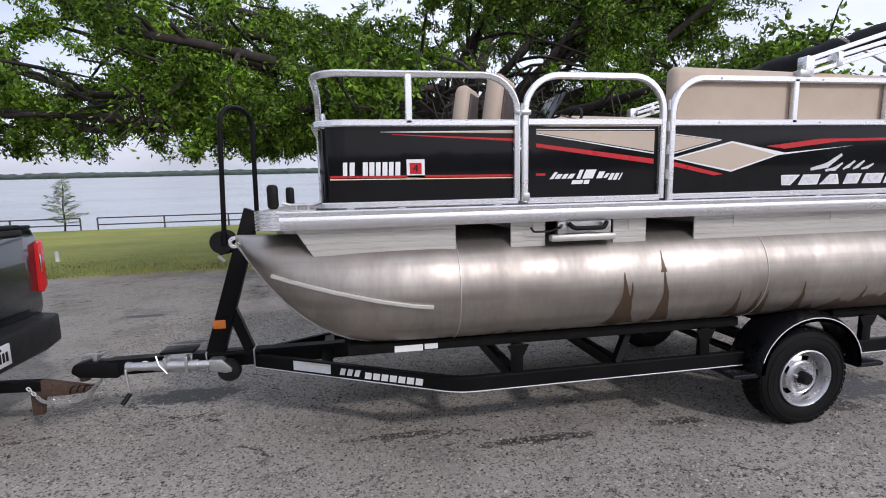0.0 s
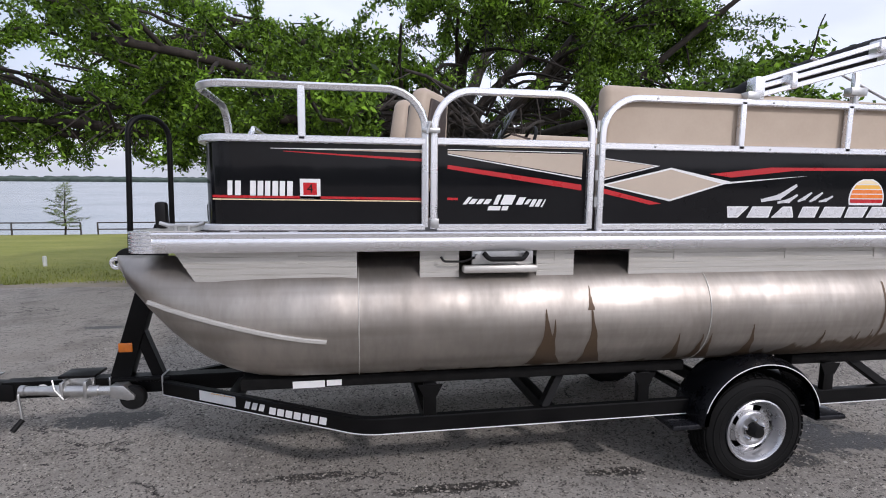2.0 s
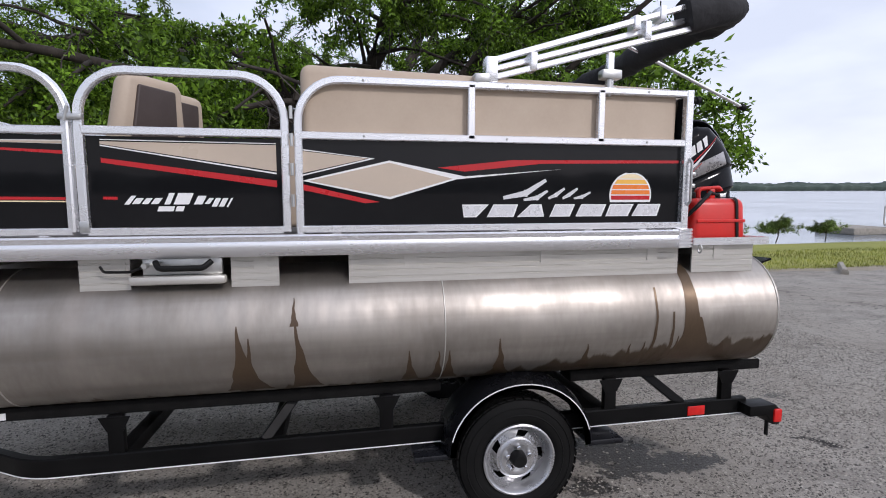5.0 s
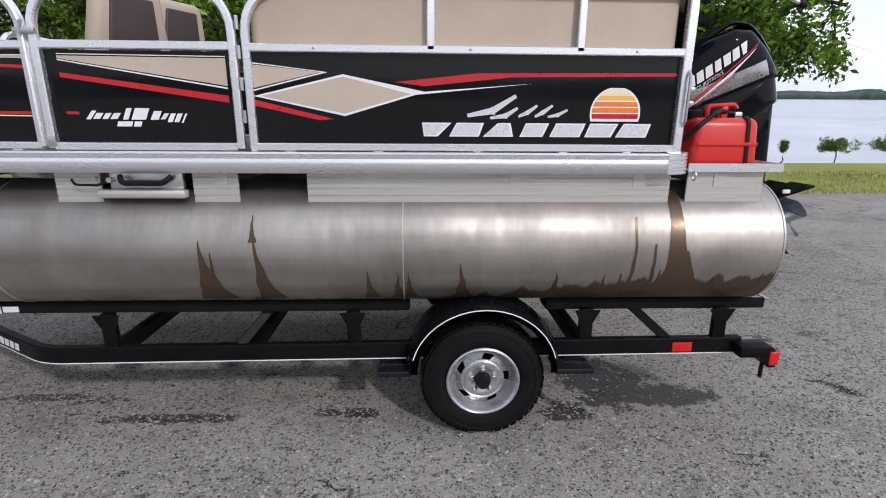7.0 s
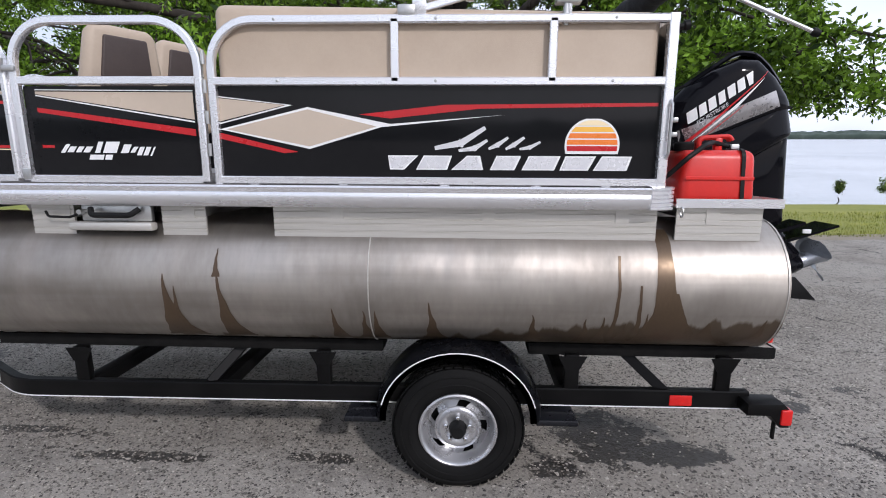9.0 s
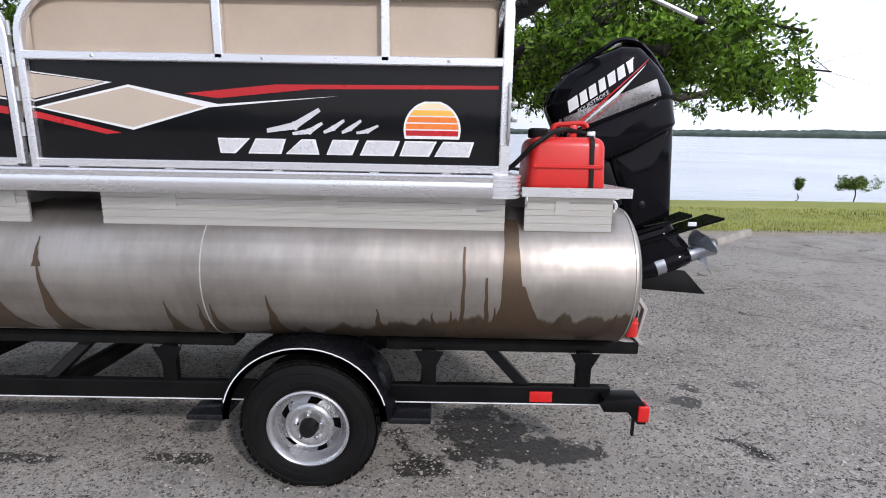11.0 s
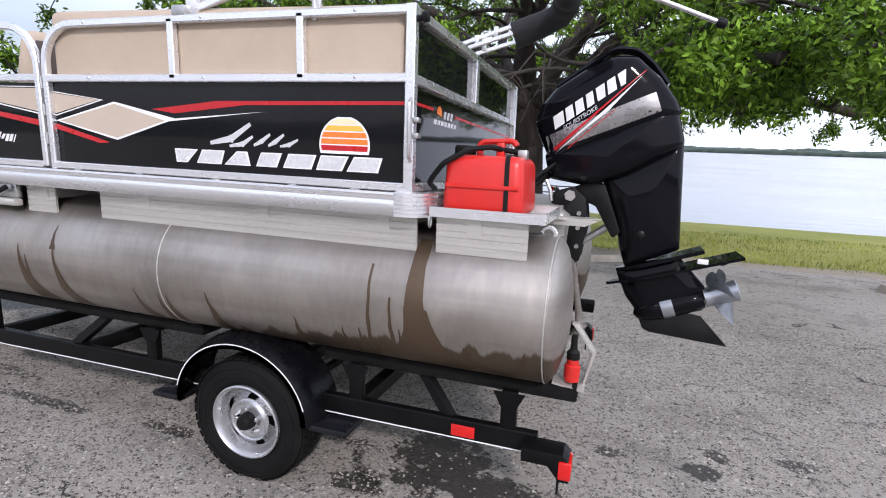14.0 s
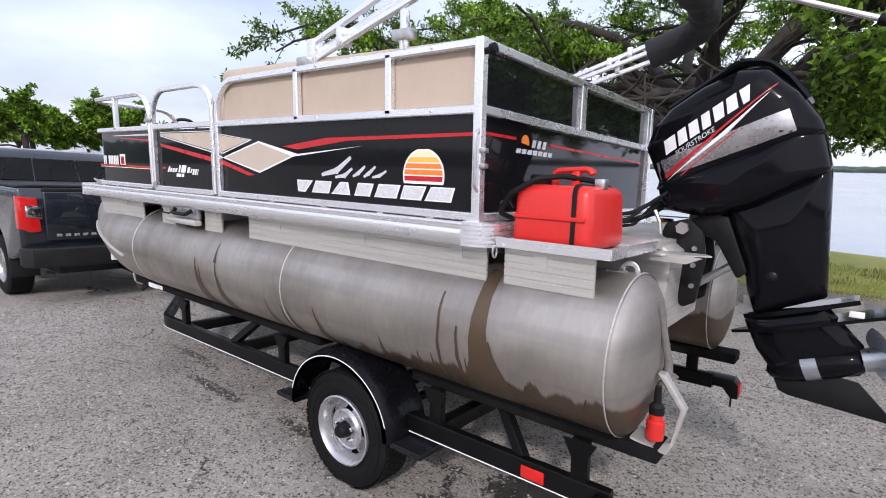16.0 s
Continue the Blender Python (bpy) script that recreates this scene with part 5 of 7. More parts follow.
part("cowl_seam", sweep([(4.185, MID_Y, 1.655), (4.83, MID_Y, 1.915)], square(0.22, 0.014, 0.004), up=(0, 1, 0)), MOTOR_MATT, cowl)


def on_cowl(pts, material, name, lift=0.0012, label=""):
    """A flat marking laid on the near flank of the cowl."""
    bm = bmesh.new()
    steps = 16
    a, b, c, d = [Vector((p[0], 0, p[1])) for p in pts]
    grid = []
    for i in range(steps + 1):
        row = []
        for j in range(9):
            p = a.lerp(b, i / steps).lerp(d.lerp(c, i / steps), j / 8)
            hit = cowl_tree.ray_cast(Vector((p.x, 2.5, p.z)), Vector((0, 1, 0)))
            y = hit[0].y if hit[0] else MID_Y - 0.12
            row.append(bm.verts.new((p.x, y - lift, p.z)))
        grid.append(row)
    for r, q in zip(grid, grid[1:]):
        for j in range(8):
            bm.faces.new((r[j], q[j], q[j + 1], r[j + 1]))
    part(name, bm, material, cowl, label, 60)


def along(u, v):
    """A place on the flank: u along the slanted lettering, v across it."""
    d = Vector((0.825, 0.565))
    o = Vector((4.222, 1.80)) + d * u + Vector((-0.22, 0.975)) * v
    return (o.x, o.y)


on_cowl([(4.20, 1.695), (4.735, 1.913), (4.70, 2.002), (4.175, 1.775)], MOTOR_GREY, "graphic", 0.0015, "graphite flash on the cowl")
on_cowl([along(-0.02, -0.105), along(0.30, -0.045), along(0.50, 0.0), along(0.30, -0.065)], WHITE_DECAL, "stripe", 0.0026)
on_cowl([along(-0.02, -0.075), along(0.25, -0.032), along(0.25, -0.044), along(-0.01, -0.094)], RED_DECAL, "stripe", 0.0026, "thin red stripe")
on_cowl([along(0.22, -0.036), along(0.52, 0.016), along(0.52, 0.012), along(0.24, -0.044)], RED_DECAL, "stripe", 0.0026)
on_cowl([along(0.06, -0.115), along(0.34, -0.075), along(0.34, -0.079), along(0.06, -0.121)], RED_DECAL, "stripe", 0.0026)
u = 0.006
for w, ti, li in ((0.060, 0.0, 0.0), (0.046, 0.002, 0.0), (0.048, 0.002, 0.0), (0.048, 0.004, 0.004), (0.049, 0.0, 0.003), (0.048, 0.002, 0.0), (0.046, 0.0, 0.010)):
    on_cowl([along(u + li, 0.008), along(u + w - li, 0.008), along(u + w - ti, 0.074), along(u + ti, 0.074)], WHITE_DECAL, "mark", 0.0032)
    u += w + 0.011
fx, fz = along(0.15, -0.016)
fh = cowl_tree.ray_cast(Vector((fx, 2.5, fz)), Vector((0, 1, 0)))
words("FOURSTROKE", 0.031, pose(fx, fh[0].y - 0.003, fz, 90, 0, 0) @ pose(0, 0, 0, 0, 0, 34), SILVER_DECAL, cowl, "word", 0.25, 0.0, cowl_tree)

low_line = closed_round([(4.165, 1.69), (4.815, 1.955), (4.87, 1.76), (4.62, 1.60), (4.48, 1.545), (4.38, 1.53), (4.20, 1.555)], 0.03)
part("lower_cowl", swollen(low_line, (4.50, 1.68), lambda x: 0.115 + 0.05 * math.sin(max(0, min(1, (x - 4.1) / 0.75)) * math.pi * 0.8)), MOTOR, motor, smooth=40)
leg_line = closed_round([(4.46, 1.62), (4.865, 1.80), (4.885, 1.51), (4.905, 1.215), (4.64, 1.09), (4.60, 1.20), (4.575, 1.32)], 0.02)
part("midsection", swollen(leg_line, (4.70, 1.42), lambda x: 0.105, 2.6), MOTOR, motor, smooth=40)
part("bolt", lathe([(0.022, 0), (0.022, 0.006), (0.012, 0.012), (0, 0.012)], (4.70, MID_Y - 0.10, 1.29), (0, -1, 0), 12), MOTOR_MATT, motor)
part("tell_tale", box(4.245, 4.27, MID_Y - 0.125, MID_Y - 0.11, 1.60, 1.635, 0.003), MOTOR_MATT, motor)
# gear case, plates, skeg
TILT_D = Vector((0.93, 0, 0.368))


def plate(x0, z0, x1, z1, half0, half1, thick):
    bm = bmesh.new()
    n = Vector((z0 - z1, 0, x1 - x0)).normalized() * thick
    ring = []
    for k in range(13):
        f = k / 12
        w = half0 * math.sin(min(1, f * 3) * math.pi / 2) if f < 0.33 else half0 + (half1 - half0) * (f - 0.33) / 0.67
        ring.append((f, max(0.01, w)))
    pts = [(f, -w) for f, w in ring] + [(f, w) for f, w in ring[::-1]]
    lo = [bm.verts.new((x0 + (x1 - x0) * f, MID_Y + w, z0 + (z1 - z0) * f)) for f, w in pts]
    hi = [bm.verts.new(v.co + n) for v in lo]
    bm.faces.new(lo)
    bm.faces.new(hi[::-1])
    for i in range(len(lo)):
        bm.faces.new((lo[i], lo[(i + 1) % len(lo)], hi[(i + 1) % len(lo)], hi[i]))
    bmesh.ops.recalc_face_normals(bm, faces=bm.faces)
    return bm


part("cavitation_plate", plate(4.555, 0.985, 5.20, 1.205, 0.10, 0.115, 0.014), MOTOR, motor, "gloss black anti-ventilation plate")
part("splash_collar", plate(4.60, 1.065, 5.02, 1.215, 0.075, 0.085, 0.02), MOTOR, motor)
part("anode", box(4.985, 5.035, MID_Y - 0.118, MID_Y - 0.108, 1.165, 1.19, 0.002), WHITE_DECAL, motor)
part("trim_tab", prism([(5.06, 1.16), (5.21, 1.212), (5.17, 1.18), (5.12, 1.15)], MID_Y - 0.02, MID_Y + 0.02, 0.004), MOTOR_MATT, motor)
gc_line = closed_round([(4.595, 1.07), (4.90, 1.19), (5.05, 1.03), (5.06, 0.90), (4.90, 0.84), (4.74, 0.83), (4.66, 0.93)], 0.02)
part("gear_case", swollen(gc_line, (4.82, 1.0), lambda x: 0.052, 2.2), MOTOR, motor, smooth=40)
part("torpedo", lathe([(0, -0.20), (0.03, -0.185), (0.055, -0.13), (0.064, -0.04), (0.064, 0.08), (0.056, 0.16), (0.05, 0.165)], Vector((4.895, MID_Y, 0.905)), TILT_D, 24), MOTOR, motor, smooth=50)
part("skeg", prism([(4.70, 0.90), (4.765, 0.755), (4.80, 0.74), (5.195, 0.712), (5.185, 0.725), (5.05, 0.865)], MID_Y - 0.008, MID_Y + 0.008, 0.004), MOTOR_MATT, motor, "matt black skeg")
# pale ring round the torpedo, a reflection painted as grey metal
part("sheen_band", lathe([(0.0648, -0.05), (0.0655, -0.03), (0.0648, 0.01)], Vector((4.895, MID_Y, 0.905)), TILT_D, 24), PROP, motor, "grey band painted for the reflection on the gear case", 50)
hub_c = Vector((5.055, MID_Y, 0.968))
prop = part("propeller", lathe([(0, 0.0), (0.052, 0.0), (0.05, 0.08), (0.058, 0.16), (0.05, 0.165), (0.05, 0.15), (0, 0.15)], hub_c, TILT_D, 20), PROP, motor, "worn grey aluminium propeller", 40)
for k in range(3):
    bm = bmesh.new()
    rows = []
    for i in range(8):
        f = i / 7
        r = 0.045 + 0.125 * f
        chord = 0.055 + 0.065 * math.sin(math.pi * min(1, f * 0.85 + 0.12))
        if i == 7:
            chord *= 0.35
        twist = radians(58 - 34 * f)
        row = []
        for j in range(6):
            c = (j / 5 - 0.5) * 2 * chord
            row.append(bm.verts.new((0.075 + c * math.sin(twist) * 0.6 + 0.02 * f, r * math.cos(c * math.cos(twist) / r), r * math.sin(c * math.cos(twist) / r))))
        rows.append(row)
    for a, b in zip(rows, rows[1:]):
        for j in range(5):
            bm.faces.new((a[j], a[j + 1], b[j + 1], b[j]))
    bmesh.ops.solidify(bm, geom=bm.faces, thickness=0.004)
    turn = Matrix.Translation(hub_c) @ Matrix.Rotation(-math.atan2(TILT_D.z, TILT_D.x), 4, "Y") @ Matrix.Rotation(radians(20 + 120 * k), 4, "X")
    bmesh.ops.transform(bm, matrix=turn, verts=bm.verts)
    part("blade", bm, PROP, prop, smooth=60)
# clamp and swivel bracket
for y in (MID_Y - 0.11, MID_Y + 0.09):
    part("clamp_bracket", prism(closed_round([(4.24, 1.49), (4.34, 1.52), (4.41, 1.46), (4.43, 1.33), (4.40, 1.12), (4.33, 1.08), (4.29, 1.40), (4.22, 1.43)], 0.02), y, y + 0.025, 0.004), MOTOR_MATT, motor, "black clamp bracket")
part("swivel_bracket", prism(closed_round([(4.30, 1.50), (4.42, 1.555), (4.50, 1.54), (4.60, 1.29), (4.56, 1.25), (4.46, 1.42), (4.36, 1.46)], 0.015), MID_Y - 0.07, MID_Y + 0.07, 0.008), MOTOR_MATT, motor)
part("tilt_ram", rod((4.38, MID_Y, 1.20), (4.56, MID_Y, 1.33), 0.02), STEEL, motor)
for k, (dy, sag) in enumerate(((-0.11, 1.50), (-0.08, 1.53), (-0.02, 1.47), (0.03, 1.49))):
    part("cable", sweep(rounded([(4.245 + 0.012 * k, MID_Y + dy, 1.645), (4.17, MID_Y + dy - 0.03, 1.585), (4.09, MID_Y + dy - 0.10, sag), (3.98, MID_Y + dy - 0.24, sag - 0.02)], 0.05, 5), circle(0.008 + 0.002 * (k % 2), 8), up=(0, 1, 0.2)), BLACK_RUBBER, motor, "black control cable")
part("linkage_pin", rod((4.235, MID_Y - 0.17, 1.505), (4.25, MID_Y - 0.05, 1.50), 0.011, 10), CHROME, motor, "bright steering link pin")
part("linkage_arm", sweep(rounded([(4.235, MID_Y - 0.165, 1.44), (4.225, MID_Y - 0.165, 1.50), (4.20, MID_Y - 0.16, 1.55)], 0.02, 4), circle(0.010, 8), up=(0, 1, 0)), STEEL, motor)
part("tilt_tube", rod((4.33, MID_Y - 0.16, 1.475), (4.33, MID_Y + 0.16, 1.475), 0.022, 14), MOTOR_MATT, motor)
part("tube_nut", rod((4.33, MID_Y - 0.175, 1.475), (4.33, MID_Y - 0.155, 1.475), 0.03, 6), STEEL, motor)
for z in (1.20, 1.30, 1.38):
    part("bolt", rod((4.38, MID_Y - 0.125, z), (4.38, MID_Y - 0.10, z), 0.012, 8), STEEL, motor)
for k in range(3):
    part("cable", sweep(rounded([(4.20 + 0.02 * k, MID_Y - 0.06 + 0.04 * k, 1.60), (4.14, MID_Y - 0.10 + 0.04 * k, 1.52), (4.05, MID_Y - 0.16 + 0.05 * k, 1.48), (3.85, MID_Y - 0.22 + 0.05 * k, 1.50)], 0.06, 5), circle(0.009, 8), up=(0, 1, 0.2)), BLACK_RUBBER, motor)

# the boat sits slightly bow-up on its bunks, with all that rests on it
BOW_UP = Matrix.Translation((2.2, 0, 1.3)) @ Matrix.Rotation(0.004, 4, "Y") @ Matrix.Translation((-2.2, 0, -1.3))
for ob in list(bpy.data.objects):
    if ob.parent is None and ob.name.split(".")[0] in ("pontoon_boat", "bench_seat", "stern_cushion", "fishing_seat", "helm_console", "folded_bimini_top", "fuel_tank"):
        ob.matrix_world = BOW_UP @ Matrix.Translation(ob.location)


def tipped(bm):
    bmesh.ops.transform(bm, matrix=BOW_UP, verts=bm.verts)
    return bm


# ---- trailer ----
trailer = thing("boat_trailer", (2.85, MID_Y, 0), "black painted boat trailer with carpeted bunks", "trailer")
FR_Y, FR_Z0, FR_Z1 = 2.93, 0.425, 0.52
HUB = Vector((2.865, 2.81, 0.325))
for sg in (-1, 1):
    y = MID_Y + sg * (MID_Y - FR_Y)
    zc = (FR_Z0 + FR_Z1) / 2
    path = rounded([(4.30, y, zc), (0.55, y, zc - 0.01), (-0.74, MID_Y + sg * 0.075, zc - 0.005)], 0.35, 8)
    rail = part("side_rail", sweep(path, square(FR_Z1 - FR_Z0, 0.05, 0.006), up=(0, 0, 1)), TRAILER_BLACK, trailer, "black steel side rail")
    line = [Vector((p.x, p.y + sg * 0.0, p.z)) for p in path]
    shifted = []
    for i, p in enumerate(line):
        d = (line[min(i + 1, len(line) - 1)] - line[max(i - 1, 0)]).normalized()
        nrm = Vector((d.y, -d.x, 0)) * (1 if sg > 0 else -1)
        if nrm.y * sg < 0:
            nrm = -nrm
        shifted.append(p + nrm * 0.0262 + Vector((0, 0, -0.042)))
    part("pinstripe", sweep(shifted, square(0.006, 0.002, 0.0005), up=(0, 0, 1)), WHITE_DECAL, rail, "white pinstripe")
    # bunks and their posts
    by = MID_Y + sg * (MID_Y - LOG_Y)
    for x0, x1 in ((-0.10, 2.48), (3.22, 4.45)):
        part("bunk", tipped(box(x0, x1, by - 0.075, by + 0.075, 0.672, 0.737, 0.012)), CARPET, trailer, "black carpeted bunk board")
    part("bunk_guide", box(-0.12, 0.60, by - sg * 0.10 - 0.02, by - sg * 0.10 + 0.02, 0.68, 0.80, 0.01), CARPET, trailer)
    for x in (0.91, 2.18, 3.43, 4.17):
        part("post", box(x - 0.035, x + 0.035, y - 0.02, y + 0.02, FR_Z1 - 0.01, 0.695, 0.004), TRAILER_BLACK, trailer)
        part("gusset", prism([(x - 0.07, 0.69), (x + 0.07, 0.69), (x + 0.035, 0.62), (x - 0.035, 0.62)], y - 0.025, y - 0.019), TRAILER_BLACK, trailer)
    # tail bracket and lamps
    ty = y + sg * 0.075
    br = part("tail_bracket", prism([(4.25, 0.50), (4.42, 0.50), (4.45, 0.47), (4.45, 0.38), (4.41, 0.38), (4.36, 0.44), (4.25, 0.44)], min(y, ty + sg * 0.045), max(y, ty + sg * 0.045), 0.004), TRAILER_BLACK, trailer)
    lamp = part("tail_lamp", box(4.405, 4.458, min(ty - 0.055, ty + 0.055), max(ty - 0.055, ty + 0.055), 0.395, 0.475, 0.008), RED_LENS, trailer, "red tail lamp")
    part("mud_strap", box(4.40, 4.41, ty - 0.01, ty + 0.01, 0.30, 0.40), BLACK_RUBBER, trailer)
    part("side_reflector", box(3.915, 4.025, y + sg * 0.026 - 0.004, y + sg * 0.026 + 0.004, 0.44, 0.495, 0.003), RED_LENS, trailer, "red side reflector")
for x, wide in ((-0.25, 0.11), (0.91, 1), (1.62, 1), (2.855, 1), (3.42, 1)):
    a = FR_Y + (1 - wide) * 0.6
    part("cross_member", box(x - 0.035, x + 0.035, a, 2 * MID_Y - a, FR_Z0 + 0.01, FR_Z1 - 0.012, 0.004), TRAILER_BLACK, trailer)
for x0, x1 in ((1.57, 1.74), (3.90, 3.68)):
    for sg in (-1, 1):
        part("brace", bar((x0, MID_Y + sg * 0.88, 0.50), (x1, MID_Y + sg * 0.74, 0.70), 0.05), TRAILER_BLACK, trailer)


def wheel(sg):
    face = MID_Y + sg * (MID_Y - HUB.y)
    c = (HUB.x, face, HUB.z)
    ax = (0, sg, 0)
    tyre_prof = [(0.19, -0.19), (0.24, -0.205), (0.295, -0.20), (0.318, -0.185), (0.325, -0.15), (0.325, -0.05), (0.318, -0.015), (0.295, 0.0), (0.26, 0.006), (0.225, 0.002), (0.198, -0.008), (0.19, -0.02)]
    w = part("wheel", lathe([(r, d) for r, d in tyre_prof], c, ax, 56), RUBBER, trailer, "black trailer tyre on silver steel rim", 40)
    # tread blocks
    for row, d in enumerate((-0.17, -0.135, -0.10, -0.065, -0.03)):
        bm = bmesh.new()
        for k in range(44):
            a = 2 * math.pi * (k + 0.5 * (row % 2)) / 44
            u, v = Vector((math.cos(a), 0, math.sin(a))), Vector((-math.sin(a), 0, math.cos(a)))
            p = Vector(c) + u * 0.324 + Vector(ax) * d
            vs = [bm.verts.new(p + v * s * 0.018 + Vector(ax) * t * 0.013 + u * h) for h in (0, 0.007) for s, t in ((-1, -1), (1, -1), (1, 1), (-1, 1))]
            for f in ((4, 5, 6, 7), (0, 1, 5, 4), (1, 2, 6, 5), (2, 3, 7, 6), (3, 0, 4, 7)):
                bm.faces.new([vs[i] for i in f])
        bmesh.ops.recalc_face_normals(bm, faces=bm.faces)
        tr = part("tread", bm, RUBBER, w, smooth=None)
        tagged(tr, kind="stuff")
    for r in (0.245, 0.285):
        part("sidewall_ring", sweep([(c[0] + r * math.cos(a), face + sg * 0.003, c[2] + r * math.sin(a)) for a in [2 * math.pi * k / 48 for k in range(48)]], circle(0.004, 6), up=(0, 1, 0), closed=True), RUBBER, w)
    rim = part("rim", lathe([(0.192, -0.19), (0.192, 0.0), (0.196, 0.004), (0.188, 0.008), (0.180, 0.002), (0.174, -0.02), (0.160, -0.045), (0.158, -0.06)], c, ax, 48), SILVER, w, "silver painted rim", 40)
    # dished disc with slots: ring, then spokes between slots, then centre
    part("disc", lathe([(0.158, -0.06), (0.152, -0.053), (0.146, -0.049)], c, ax, 48), SILVER, rim, smooth=40)
    part("disc", lathe([(0.117, -0.0345), (0.108, -0.040), (0.098, -0.036), (0.09, -0.022), (0.072, -0.022), (0.06, -0.03), (0.045, -0.03)], c, ax, 48), SILVER, rim, smooth=40)
    for k in range(5):
        a0, a1 = 2 * math.pi * (k + 0.20) / 5, 2 * math.pi * (k + 0.88) / 5
        bm = bmesh.new()
        vs = []
        for (r, d, lean) in ((0.147, -0.0495, 0.0), (0.132, -0.041, 0.07), (0.116, -0.034, 0.14)):
            vs.append([bm.verts.new((c[0] + r * math.cos(a0 + (a1 - a0) * f + lean), face + sg * d, c[2] + r * math.sin(a0 + (a1 - a0) * f + lean))) for f in (0, 0.33, 0.66, 1)])
        for p, q in zip(vs, vs[1:]):
            for j in range(3):
                bm.faces.new((p[j], p[j + 1], q[j + 1], q[j]))
        bmesh.ops.solidify(bm, geom=bm.faces, thickness=0.004)
        part("spoke", bm, SILVER, rim, smooth=40)
    part("rim_back", lathe([(0.16, -0.075), (0, -0.075)], c, ax, 32), TRAILER_BLACK, rim)
    part("hub_cap", lathe([(0.045, -0.04), (0.042, 0.0), (0.036, 0.02), (0.03, 0.028), (0, 0.028)], c, ax, 20), BLACK_RUBBER, w, "black hub cap")
    for k in range(5):
        a = 2 * math.pi * (k + 0.25) / 5
        p = Vector(c) + Vector((0.062 * math.cos(a), 0, 0.062 * math.sin(a)))
        part("lug_nut", lathe([(0.012, -0.028), (0.012, -0.006), (0.008, -0.002), (0, -0.002)], p, ax, 6), CHROME, w)
    # mudguard: arched shell with a rolled rim and a step at each end
    y_out, y_in = face + sg * 0.045, face - sg * 0.23
    arc = [(HUB.x + 0.40 * math.cos(a), HUB.z + 0.065 + 0.385 * math.sin(a)) for a in [math.pi * (1.0 - 0.005 - k * 0.99 / 26) for k in range(27)]]
    bm = bmesh.new()
    rows = []
    for x, z in arc:
        d = Vector((x - HUB.x, 0, z - HUB.z - 0.05)).normalized()
        prof = ((y_in, 0.0), (y_in + (y_out - y_in) * 0.35, 0.014), (y_in + (y_out - y_in) * 0.5, 0.006), (y_in + (y_out - y_in) * 0.65, 0.014), (y_out - sg * 0.03, 0.0), (y_out, -0.02), (y_out, -0.05))
        rows.append([bm.verts.new(Vector((x, yy, z)) + d * k) for yy, k in prof])
    for a, b in zip(rows, rows[1:]):
        for j in range(6):
            bm.faces.new((a[j], a[j + 1], b[j + 1], b[j]))
    bmesh.ops.solidify(bm, geom=bm.faces, thickness=0.005)
    bmesh.ops.recalc_face_normals(bm, faces=bm.faces)
    fen = part("mudguard", bm, FENDER_BLACK, trailer, "black moulded mudguard with white rim line", 45)
    part("pinstripe", sweep([(HUB.x + (x - HUB.x) * 0.955, y_out + sg * 0.003, HUB.z + 0.03 + (z - HUB.z - 0.03) * 0.94) for x, z in arc[2:-2]], square(0.003, 0.006, 0.0008), up=(0, 1, 0)), WHITE_DECAL, fen)
    for x0, x1 in ((HUB.x + 0.38, HUB.x + 0.58), (HUB.x - 0.56, HUB.x - 0.38)):
        out = 1 if x0 > HUB.x else -1
        pts = [(x0, min(y_in, y_out - sg * 0.02)), (x1, min(y_in, y_out - sg * 0.02)), (x1, max(y_in, y_out - sg * 0.02)), (x0, max(y_in, y_out - sg * 0.02))]
        part("step", prism(pts, 0.37, 0.405, 0.012, axis="z"), FENDER_BLACK, fen)
    part("stub_axle", rod((HUB.x, face - sg * 0.06, HUB.z), (HUB.x, MID_Y, HUB.z), 0.03), TRAILER_BLACK, trailer)


wheel(-1)
wheel(1)
part("bunk_label", box(0.17, 0.34, LOG_Y - 0.0785, LOG_Y - 0.0745, 0.684, 0.722), WHITE_DECAL, trailer, "white printed label")
part("bunk_label", box(0.35, 0.43, LOG_Y - 0.0785, LOG_Y - 0.0745, 0.690, 0.722), WHITE_DECAL, trailer)
# maker's name on the rail, as white blocks, and the warning sticker
rail_dir = Vector((-1.29, MID_Y - 0.075 - FR_Y, 0)).normalized()
rail_nrm = Vector((-rail_dir.y, rail_dir.x, 0))
if rail_nrm.y > 0:
    rail_nrm = -rail_nrm


def on_rail(s0, s1, z0, z1, material, name, lean=0.0):
    o = Vector((0.55, FR_Y, 0))
    bm = bmesh.new()
    for s, z, k in ((s0, z0, 0), (s1, z0, 0), (s1, z1, 1), (s0, z1, 1)):
        p = o + rail_dir * (s - lean * k) + rail_nrm * 0.0275
        bm.verts.new((p.x, p.y, z - 0.009))
    bm.faces.new(bm.verts)
    part(name, bm, material, trailer, smooth=None)


for k in range(7):
    on_rail(0.235 + k * 0.06, 0.235 + k * 0.06 + 0.048, 0.448, 0.492, WHITE_DECAL, "mark", 0.008)
for k in range(3):
    on_rail(0.685 + k * 0.055, 0.685 + k * 0.055 + 0.038, 0.455, 0.50, WHITE_DECAL, "mark", 0.016)
on_rail(0.90, 1.20, 0.45, 0.515, WHITE_DECAL, "warning_sticker")
on_rail(0.91, 1.10, 0.503, 0.511, YELLOW, "warning_bar")

